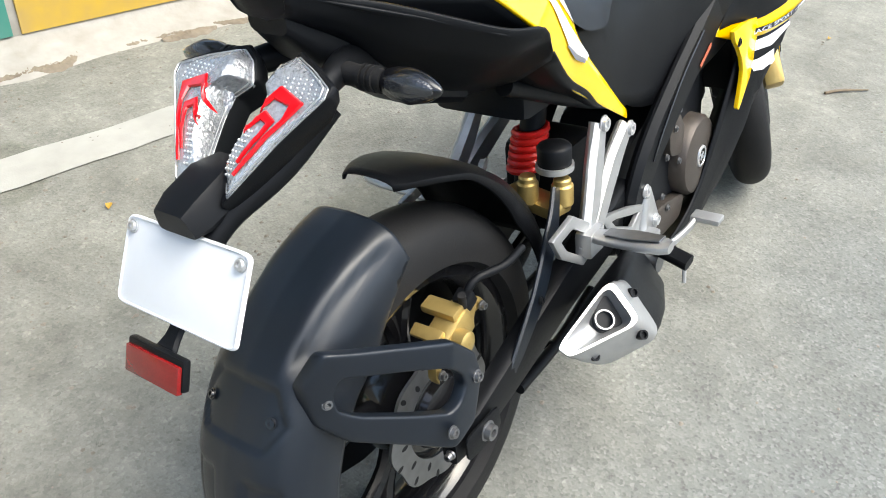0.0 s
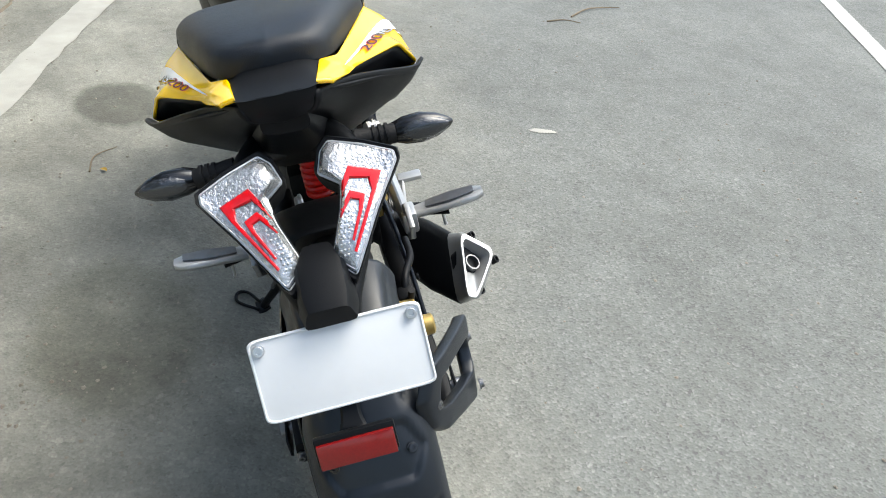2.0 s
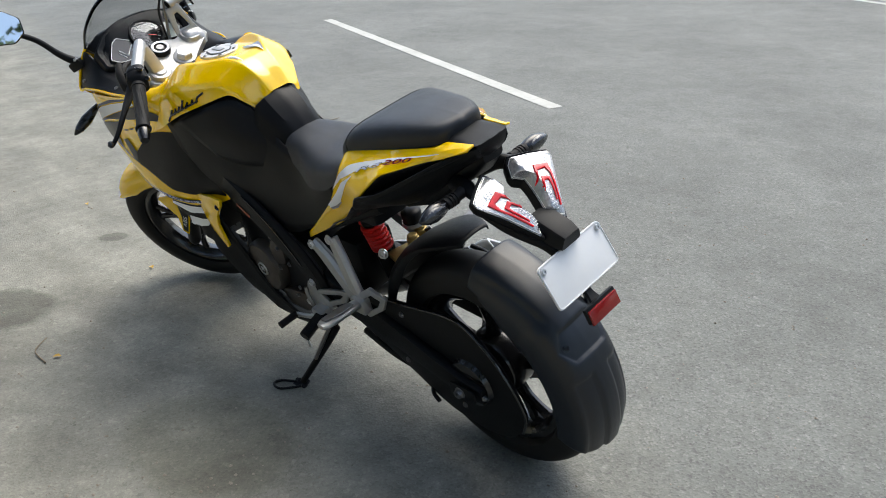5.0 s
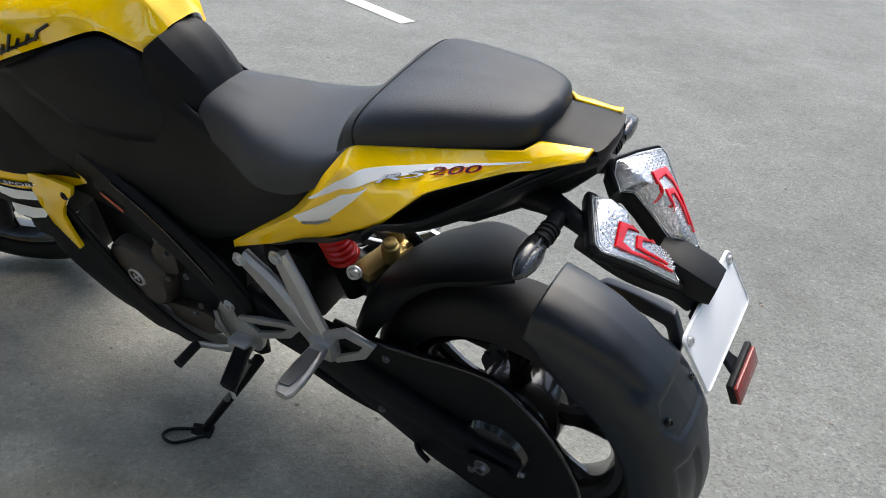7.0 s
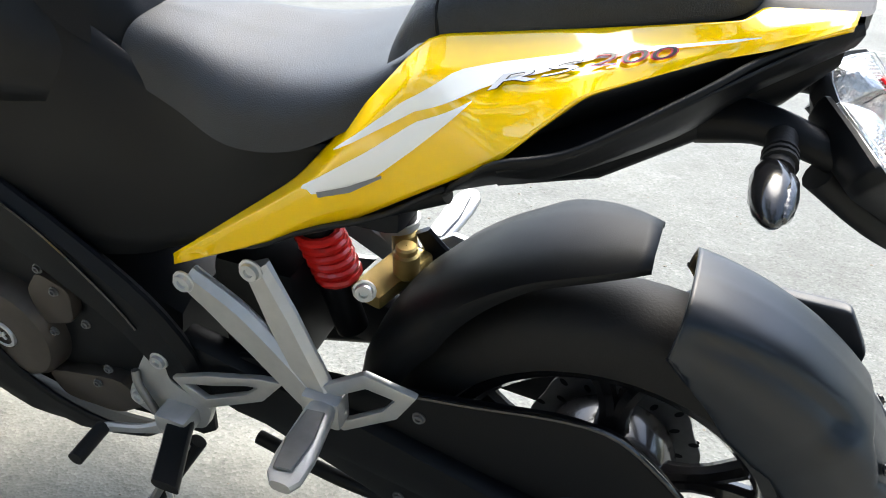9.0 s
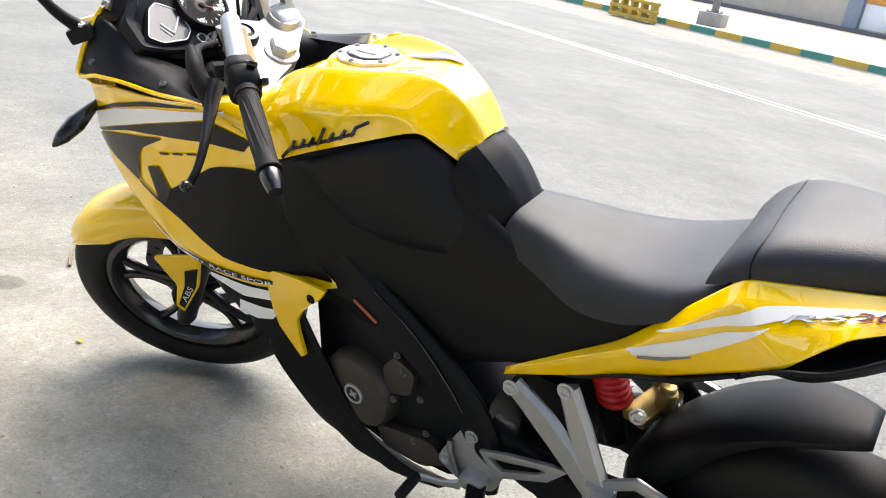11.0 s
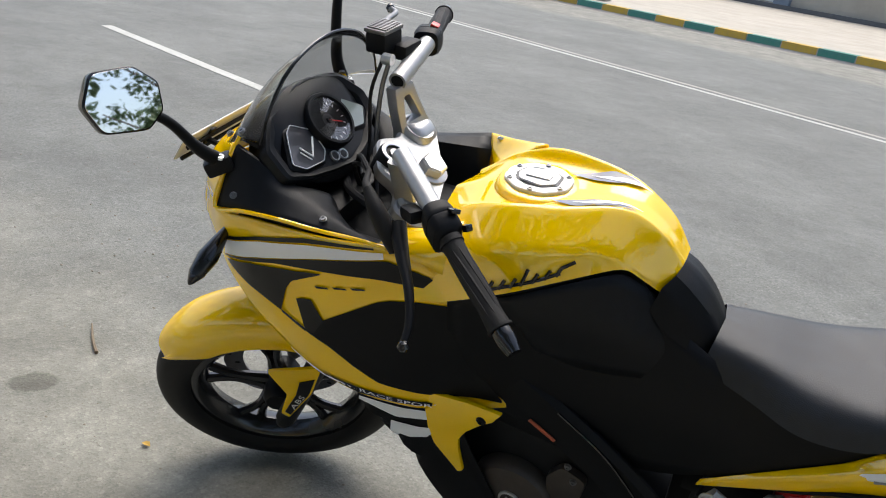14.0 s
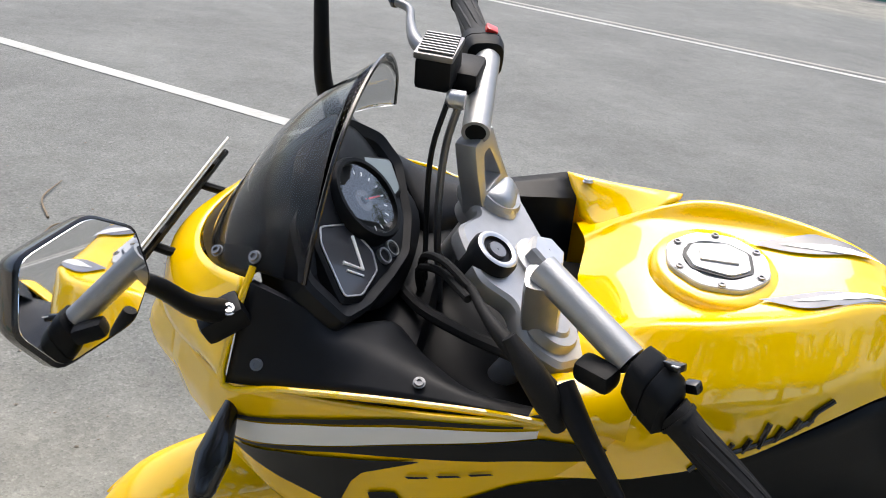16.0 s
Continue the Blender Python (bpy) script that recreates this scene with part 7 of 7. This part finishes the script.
# mirrors and front indicators
for s in (1, -1):
    mi = new("mirror")
    mi.parent = bike
    tagged(mi, "black hexagonal mirror on a straight stem")
    base, head = Vector((1.443, s * 0.205, 1.005)), Vector((1.468, 0.367, 1.18) if s > 0 else (1.47, -0.318, 1.238))
    part("mirror_foot", box_bm((0.05, 0.035, 0.03), tuple(base), 0.008, (0, 20, s * 35)), BLACK, mi)
    way = [(1.455, 0.24, 1.05), (1.47, 0.285, 1.115)] if s > 0 else [(1.461, -0.206, 1.068), (1.466, -0.218, 1.14), (1.47, -0.238, 1.205), (1.474, -0.262, 1.228)]
    part("mirror_stem", tube_bm([tuple(base + Vector((0, 0, 0.008)))] + way + [tuple(head + (Vector((0.016, -0.002, -0.005)) if s > 0 else Vector((0.014, -0.006, -0.005))))], [0.014, 0.0095, 0.0085, 0.008] if s > 0 else [0.015, 0.0125, 0.011, 0.01, 0.01, 0.008], 20, 12), BLACK, mi)
    bolt(tuple(base + Vector((-0.01, s * 0.005, 0.018))), (-0.3, s * 0.2, 1), mi, 0.006, 0.004, CHROME)
    hexm = round_outline([(-0.072, -0.012), (-0.055, 0.042), (0.02, 0.055), (0.068, 0.03), (0.075, -0.018), (0.045, -0.05), (-0.04, -0.055)], 0.18, 3)
    m = aim(tuple(head), (-0.945, 0.125, 0.262) if s > 0 else (-0.86, 0.38, 0.28), (0, -0.3 * s, 1))
    sec = lambda q, h: [tuple(m @ Vector((s * a * q * 0.93, b * q * 0.93, h))) for a, b in hexm]
    part("mirror_case", loft_bm([sec(0.5, -0.03), sec(0.9, -0.018), sec(1.0, -0.004), sec(1.0, 0.004), sec(0.95, 0.006)]), BLACK_GLOSS, mi)
    part("mirror_glass", loft_bm([sec(0.95, 0.0055), sec(0.94, 0.0065)]), MIRROR, mi, "mirror glass", 20)
    fi = new("front_indicator")
    fi.parent = bike
    tagged(fi, "black leaf-shaped front indicator")
    secs = []
    p0, p1 = Vector((1.45, s * 0.2, 0.865)), Vector((1.455, s * 0.31, 0.805))
    for t, w in ((0.0, 0.008), (0.2, 0.014), (0.5, 0.021), (0.8, 0.016), (0.95, 0.007), (1.0, 0.002)):
        c = p0.lerp(p1, t)
        secs.append([(c.x + w * 1.0 * math.cos(q), c.y + 0.4 * w * math.sin(q) * s, c.z + 0.75 * w * math.sin(q)) for q in np.linspace(0, 2 * math.pi, 12, endpoint=False)])
    part("indicator_body", loft_bm(secs), BLACK_GLOSS, fi)

# yoke, bars and controls (placed as turned with the wheel)
yoke = new("top_yoke")
yoke.parent = bike
yoke.matrix_basis = STEER @ aim(tuple(STEM), tuple(AXIS), (0, 1, 0))
tagged(yoke, "cast silver top yoke")
# local x runs forwards, y to the left, z along the steering axis
YO = round_outline([(-0.03, 0.0), (-0.02, 0.05), (-0.01, 0.125), (0.03, 0.135), (0.06, 0.115), (0.055, 0.06), (0.09, 0.035), (0.095, -0.035), (0.055, -0.06), (0.06, -0.115), (0.03, -0.135), (-0.01, -0.125), (-0.02, -0.05)], 0.22, 3)
part("yoke_plate", loft_bm([[(a * q, b * q, h) for a, b in YO] for q, h in ((1.08, -0.014), (1.12, -0.008), (1.12, 0.009), (1.07, 0.014))]), ALLOY, yoke, "", 30)
part("stem_nut", lathe_bm([(0.012, 0.034), (0.018, 0.034), (0.02, 0.03), (0.02, 0.001)], "z", 30), ALLOY, yoke)
part("stem_nut", lathe_bm([(0.018, 0.026), (0.034, 0.026), (0.038, 0.022), (0.038, 0.001)], "z", 6), CHROME, yoke, "", 20)
ig = Vector((0.075, 0.005, 0.012))
part("ignition_lock", moved(lathe_bm([(-0.03, 0.03), (0.012, 0.03), (0.018, 0.027), (0.018, 0.02), (0.014, 0.018), (0.014, 0.001)], "z", 30), Matrix.Translation(ig)), BLACK, yoke)
part("lock_ring", moved(lathe_bm([(0.018, 0.019), (0.0195, 0.022), (0.0195, 0.025), (0.018, 0.027)], "z", 30), Matrix.Translation(ig)), CHROME, yoke)
part("lock_barrel", moved(lathe_bm([(0.0145, 0.012), (0.018, 0.011), (0.018, 0.001)], "z", 20), Matrix.Translation(ig)), STEEL, yoke)
for s in (1, -1):
    part("fork_clamp", moved(lathe_bm([(-0.03, 0.034), (0.02, 0.034), (0.026, 0.03), (0.026, 0.02), (0.03, 0.016), (0.03, 0.001)], "z", 28), Matrix.Translation((0.028, s * 0.1, 0))), ALLOY, yoke)
    part("lower_tree", box_bm((0.06, 0.05, 0.04), (0.028, s * 0.1, -0.2), 0.01), BLACK, yoke)
part("lower_tree", box_bm((0.06, 0.22, 0.035), (0.02, 0, -0.2), 0.01), BLACK, yoke)


def bar_side(name, tube0, tube1, g0, g1, label):
    b = new(name)
    b.parent = bike
    tagged(b, label)
    part("bar_tube", tube_bm([tube0, tube1], 0.017, 2, 20, False), ALLOY, b, "bright alloy bar tube")
    part("bar_plug", tube_bm([tuple(np.array(tube0) - 0.002 * (np.array(tube1) - np.array(tube0))), tuple(np.array(tube0) + 0.02 * (np.array(tube1) - np.array(tube0)))], 0.0125, 2, 16, False), BLACK, b)
    d = np.array(g1) - np.array(g0)
    at = lambda t: tuple(np.array(g0) + t * d)
    part("inner_sleeve", tube_bm([tube1, at(0.02)], 0.0145, 2, 16, False), BLACK, b)
    part("switch_gear", loft_bm([[tuple(np.array(at(t)) + r * (math.copysign(abs(math.cos(q)) ** 0.6, math.cos(q)) * ex + math.copysign(abs(math.sin(q)) ** 0.6, math.sin(q)) * ez)) for q in np.linspace(0, 2 * math.pi, 16, endpoint=False)] for t, r in ((0.02, 0.016), (0.035, 0.024), (0.1, 0.0275), (0.13, 0.0275), (0.135, 0.026), (0.14, 0.0275), (0.22, 0.027), (0.25, 0.019)) for ex, ez in [(np.cross(d, (0, 0, 1)) / np.linalg.norm(np.cross(d, (0, 0, 1))), np.array((0, 0, 1.0)))]]), BLACK, b, "black switch housing")
    part("grip", tube_bm([at(0.24), at(0.3), at(0.6), at(0.9), at(0.92)], [0.019, 0.0165, 0.017, 0.0168, 0.019], 24, 16), RUBBER, b, "patterned black rubber grip")
    ea = np.cross(d, (0, 0, 1)) / np.linalg.norm(np.cross(d, (0, 0, 1)))
    eb = np.cross(ea, d) / np.linalg.norm(d)
    for k in range(9):
        w = 2 * math.pi * k / 9
        part("grip_rib", tube_bm([tuple(np.array(at(t)) + 0.0155 * (math.cos(w + 1.2 * (t - 0.3)) * ea + math.sin(w + 1.2 * (t - 0.3)) * eb)) for t in (0.32, 0.5, 0.7, 0.86)], [0.002, 0.003, 0.003, 0.002], 10, 6), RUBBER, b)
    for t in (0.27, 0.905):
        part("grip_flange", tube_bm([at(t), at(t + 0.018)], 0.0205, 2, 18, False), RUBBER, b)
    part("bar_weight", tube_bm([at(0.92), at(0.94), at(1.06), at(1.09)], [0.016, 0.0165, 0.0145, 0.011], 12, 16), BLACK_GLOSS, b)
    return b, at


lb, lat = bar_side("left_bar", (1.128, 0.116, 1.068), (1.03, 0.191, 1.033), (1.03, 0.192, 1.031), (0.844, 0.311, 0.927), "left handlebar with clutch lever")
rb, rat = bar_side("right_bar", (1.228, -0.05, 1.117), (1.237, -0.185, 1.147), (1.237, -0.175, 1.146), (1.305, -0.405, 1.138), "right handlebar with brake reservoir")
# right riser: a cast bracket with a triangular window
bm = loop_plate_bm([(-0.036, 0.0), (0.036, 0.0), (0.03, 0.06), (0.022, 0.1), (-0.022, 0.1), (-0.026, 0.06)], [(-0.018, 0.028), (0.018, 0.028), (0.013, 0.055), (0.006, 0.078), (-0.006, 0.078), (-0.012, 0.055)], 0.03, -0.015, 0.004)
part("riser", moved(bm, Matrix.Translation((1.207, -0.076, 1.012)) @ Matrix.Rotation(radians(-8), 4, "X") @ Matrix.Rotation(radians(14), 4, "Y") @ Matrix.Rotation(radians(70), 4, "Z")), ALLOY, rb, "cast silver riser with a triangular window")
part("riser_base", loft_bm([round_outline([(x - w, y - w, z), (x + w, y - w, z), (x + w, y + w, z), (x - w, y + w, z)], 0.3, 3) for x, y, z, w in ((1.2, -0.078, 0.985, 0.034), (1.203, -0.077, 1.01, 0.036), (1.207, -0.076, 1.03, 0.03), (1.209, -0.076, 1.036, 0.022))]), ALLOY, rb)
part("riser", loft_bm([round_outline([(x - 0.02, y - 0.02, z), (x + 0.022, y - 0.02, z), (x + 0.022, y + 0.02, z), (x - 0.02, y + 0.02, z)], 0.25, 2) for x, y, z in ((1.117, 0.1, 0.965), (1.12, 0.105, 1.0), (1.122, 0.115, 1.04), (1.122, 0.122, 1.06))]), ALLOY, lb)
part("rocker_switch", box_bm((0.022, 0.016, 0.008), tuple(np.array(lat(0.14)) + (-0.012, -0.012, 0.026)), 0.002, (20, 20, -35)), BLACK_GLOSS, lb)
part("switch_mark", box_bm((0.007, 0.005, 0.001), tuple(np.array(lat(0.11)) + (-0.018, 0.0, 0.0305)), 0, (20, 20, -35)), WHITE_DECAL, lb)
part("turn_switch", box_bm((0.016, 0.012, 0.012), tuple(np.array(lat(0.2)) + (-0.026, -0.02, 0.008)), 0.003, (0, 30, -35)), BLACK_GLOSS, lb)
part("clutch_perch", box_bm((0.042, 0.028, 0.024), tuple(np.array(lat(0.0)) + (0.03, 0.01, -0.012)), 0.008, (0, 10, -35)), BLACK, lb)
part("clutch_boot", tube_bm([(1.20, 0.10, 1.01), (1.17, 0.16, 1.02), (1.13, 0.195, 1.01), (1.10, 0.205, 0.99)], [0.005, 0.006, 0.011, 0.009], 20, 12), RUBBER, lb)
part("clutch_lever", tube_bm([(1.09, 0.195, 0.985), (1.06, 0.235, 0.962), (1.02, 0.285, 0.935), (0.998, 0.325, 0.905), (0.994, 0.352, 0.885)], [0.015, 0.012, 0.0085, 0.007, 0.006], 26, 12), BLACK, lb, "black clutch lever")
part("lever_ball", moved(lathe_bm([(-0.01, 0.001), (-0.008, 0.006), (0, 0.01), (0.008, 0.006), (0.01, 0.001)], "z", 14), Matrix.Translation((0.99, 0.357, 0.89))), BLACK_GLOSS, lb)
part("lever_boot", tube_bm([(1.15, 0.19, 1.035), (1.125, 0.205, 1.01), (1.1, 0.212, 0.975), (1.085, 0.215, 0.945)], [0.008, 0.015, 0.016, 0.009], 18, 14), RUBBER, lb, "black rubber lever boot")
part("kill_switch", box_bm((0.016, 0.018, 0.008), tuple(np.array(rat(0.2)) + (-0.012, 0.0, 0.027)), 0.002, (0, -20, 10)), RED, rb, "red engine stop switch")
part("reservoir", box_bm((0.045, 0.06, 0.04), (1.285, -0.1, 1.17), 0.007, (0, 0, -4)), BLACK, rb, "black brake fluid reservoir")
part("reservoir_lid", box_bm((0.047, 0.062, 0.008), (1.285, -0.1, 1.193), 0.002, (0, 0, -4)), STEEL, rb, "ribbed grey lid")
for k in range(8):
    part("lid_rib", box_bm((0.042, 0.003, 0.003), (1.285, -0.125 + 0.0071 * k, 1.1985), 0.0006, (0, 0, -4)), STEEL, rb)
part("brake_perch", box_bm((0.04, 0.06, 0.03), (1.255, -0.13, 1.15), 0.008, (0, 0, -4)), BLACK, rb)
part("brake_lever", tube_bm([(1.29, -0.135, 1.16), (1.325, -0.165, 1.165), (1.345, -0.22, 1.165), (1.36, -0.28, 1.16), (1.385, -0.3, 1.16)], [0.012, 0.009, 0.0065, 0.006, 0.006], 24, 12), STEEL, rb, "grey brake lever")
part("lever_ball", moved(lathe_bm([(-0.01, 0.001), (-0.008, 0.006), (0, 0.01), (0.008, 0.006), (0.01, 0.001)], "z", 14), Matrix.Translation((1.385, -0.302, 1.16))), BLACK_GLOSS, rb)
part("banjo_bolt", moved(lathe_bm([(-0.01, 0.001), (-0.01, 0.011), (0.008, 0.011), (0.012, 0.007), (0.012, 0.001)], "x", 16), Matrix.Translation((1.255, -0.062, 1.15))), CHROME, rb)
for off, r in ((0.0, 0.0048), (0.014, 0.0035)):
    part("cable", tube_bm([(1.25 + off, -0.06, 1.15), (1.262 + off, -0.05 + off, 1.09), (1.262 + off, -0.03, 1.0), (1.25 + off, -0.01 + off, 0.9), (1.24, 0.0, 0.8)], r, 24, 8), STEEL if off == 0 else RUBBER, bike, "hose and cables from the bar")
for off in (0.0, 0.018):
    part("cable", tube_bm([(1.20, 0.10 + off, 1.01), (1.24, 0.06, 1.01 - off), (1.27, 0.02 + off, 0.97), (1.26, 0.01, 0.88), (1.22, 0.03, 0.8)], 0.005, 24, 8), RUBBER, bike, "black clutch cable")
part("wiring_loom", tube_bm([(1.14, 0.16, 0.98), (1.2, 0.11, 0.95), (1.26, 0.07, 0.94), (1.3, 0.02, 0.93)], 0.008, 20, 8), RUBBER, bike)

# fork, front mudguard and brake
for s in (1, -1):
    top = STEM + AXIS * 0.0 + Vector((0.028 * math.cos(RAKE), s * 0.1, 0.028 * math.sin(RAKE)))
    bot = Vector(FRONT) + Vector((-0.012, s * 0.1, -0.02))
    turned(part("fork_tube", tube_bm([tuple(top), tuple(top.lerp(bot, 0.6))], 0.0175, 2, 18, False), CHROME, bike, "bright fork stanchion"))
    turned(part("fork_leg", tube_bm([tuple(top.lerp(bot, 0.55)), tuple(top.lerp(bot, 0.58)), tuple(top.lerp(bot, 0.97)), tuple(bot)], [0.026, 0.025, 0.024, 0.016], 16, 18, False), BLACK, bike, "black fork leg"))
fd = part("brake_disc", disc_bm(0.15, 0.105, 0.005), STEEL, front_wheel, "drilled steel front disc")
fd.location = (0, -0.065, 0)
slots(fd, 0.128, 0)
turned(part("front_caliper", box_bm((0.06, 0.05, 0.11), (FRONT[0] - 0.14, -0.085, FRONT[2] + 0.06), 0.012, (0, 30, 0)), GOLD, bike, "gold front brake caliper"))
FF = [(-0.074, 0.238), (-0.076, 0.262), (-0.07, 0.292), (-0.05, 0.312), (-0.025, 0.321), (0, 0.323), (0.025, 0.321), (0.05, 0.312), (0.07, 0.292), (0.076, 0.262), (0.074, 0.238)]
def ff_shape(t, s, r):
    k = max(0.0, 1 - t / 0.2)
    low = 0.0 if r > 0.28 else 0.05 * k
    return s * (1 - 0.3 * k**2), r + low - 0.006 * k
ff = turned(thicken(part("front_mudguard", revolve_bm(FRONT, FF, 38, 148, 40, ff_shape), YELLOW, bike, "glossy yellow front mudguard", 60), 0.004))
fs = ff.modifiers.new("soft", "SUBSURF")
fs.levels = fs.render_levels = 1
for s in (1, -1):
    fx, fz = FRONT[0], FRONT[2]
    turned(part("mudguard_leg", plate_bm(round_outline([(fx - 0.02, fz + 0.23), (fx - 0.14, fz + 0.24), (fx - 0.105, fz + 0.14), (fx - 0.04, fz + 0.045), (fx - 0.025, fz + 0.065), (fx - 0.05, fz + 0.14)], 0.08, 2), s * 0.008, s * 0.118, 0.003), YELLOW, bike, "yellow leg of the front mudguard"))
    turned(part("black_graphic", plate_bm([(fx - 0.085, fz + 0.19), (fx - 0.12, fz + 0.2), (fx - 0.098, fz + 0.14), (fx - 0.046, fz + 0.06), (fx - 0.036, fz + 0.075), (fx - 0.07, fz + 0.14)], s * 0.002, s * 0.127, 0), DARK, bike))
    turned(letters("ABS", 0, 0, lambda a, b, s=s: ((fx - 0.054 - 0.032 * (a if s > 0 else 1 - a) + 0.009 * (b - 0.5), s * 0.131, fz + 0.09 + 0.05 * (a if s > 0 else 1 - a) + 0.011 * (b - 0.5) * (1 if s > 0 else -1))), WHITE_DECAL, bike))

# frame and engine
for s in (1, -1):
    part("frame_beam", ribbon_bm([(1.08, s * 0.1, 0.84), (0.96, s * 0.125, 0.73), (0.82, s * 0.13, 0.64), (0.70, s * 0.128, 0.56), (0.60, s * 0.122, 0.47), (0.56, s * 0.115, 0.38), (0.56, s * 0.11, 0.28)], [0.04, 0.045, 0.045, 0.045, 0.045, 0.04, 0.03], 0.03, (0, 1, 0), 30), BLACK, bike, "black perimeter frame beam")
    part("frame_seam", tube_bm([(0.79, s * 0.148, 0.66), (0.70, s * 0.147, 0.6), (0.63, s * 0.142, 0.52), (0.6, s * 0.138, 0.47)], 0.0025, 20, 6), BLACK_GLOSS, bike)
    part("subframe_rail", tube_bm([(0.56, s * 0.09, 0.6), (0.4, s * 0.1, 0.66), (0.2, s * 0.085, 0.75)], 0.015), BLACK, bike)
    part("warning_tag", box_bm((0.06, 0.002, 0.008), (0.8135, s * 0.1475, 0.6045), 0.0005, (0, -29, 0)), mat("orange_tag", (0.42, 0.1, 0.05), 0.5, grain=1), bike, "small orange warning sticker")
    part("clutch_cover", moved(lathe_bm([(-0.03, 0.09), (0.0, 0.088), (0.01, 0.08), (0.014, 0.06), (0.014, 0.026), (0.012, 0.024), (0.012, 0.001)], "y", 36), Matrix.Translation((0.862, s * 0.122, 0.369)) @ Matrix.Rotation(0 if s > 0 else math.pi, 4, "Z")), BRONZE, bike, "bronze round engine cover")
    part("cover_badge", moved(lathe_bm([(0.012, 0.024), (0.016, 0.023), (0.017, 0.019), (0.015, 0.018)], "y", 24), Matrix.Translation((0.862, s * 0.122, 0.369)) @ Matrix.Rotation(0 if s > 0 else math.pi, 4, "Z")), CHROME, bike)
    part("cover_badge", box_bm((0.02, 0.003, 0.006), (0.862, s * 0.137, 0.369), 0.001, (0, 35, 0)), CHROME, bike)
    part("cover_badge", box_bm((0.02, 0.003, 0.004), (0.862, s * 0.1372, 0.369), 0.001, (0, -50, 0)), CHROME, bike)
    part("sprocket_cover", plate_bm(round_outline([(0.8, 0.46), (0.77, 0.5), (0.72, 0.48), (0.73, 0.42), (0.79, 0.40)], 0.25, 3), s * 0.02, s * 0.1, 0.006), BRONZE, bike)
    part("crankcase", plate_bm(round_outline([(0.82, 0.30), (0.68, 0.33), (0.64, 0.29), (0.70, 0.25), (0.8, 0.25)], 0.25, 3), s * 0.025, s * 0.095, 0.006), BRONZE, bike)
    for x, z in ((0.745, 0.475), (0.76, 0.51), (0.705, 0.43), (0.69, 0.35), (0.77, 0.395), (0.72, 0.31)):
        bolt((x, s * 0.121, z), (0, s, 0), bike, 0.006, 0.005, STEEL)
engine = loft_bm([round_outline([(x, -w, z0), (x, w, z0), (x, w, z1), (x, -w, z1)], 0.2, 2) for x, w, z0, z1 in ((0.58, 0.08, 0.25, 0.46), (0.66, 0.095, 0.21, 0.52), (0.8, 0.1, 0.2, 0.56), (0.93, 0.095, 0.22, 0.6), (1.0, 0.08, 0.3, 0.62))])
part("engine", engine, BLACK_MATT, bike, "dark engine block behind the fairing")
part("airbox", box_bm((0.34, 0.13, 0.2), (0.8, 0, 0.74), 0.03), BLACK_MATT, bike)
# added black block that fills the space below the yoke; the fork runs through it
part("steering_head_filler", box_bm((0.27, 0.3, 0.17), (1.17, 0.0, 0.80), 0.03), BLACK_MATT, bike)
part("radiator", box_bm((0.03, 0.24, 0.22), (1.06, 0, 0.55), 0.006, (0, -12, 0)), BLACK_MATT, bike)
part("battery_cover", box_bm((0.26, 0.17, 0.14), (0.38, 0, 0.74), 0.02), BLACK_MATT, bike)
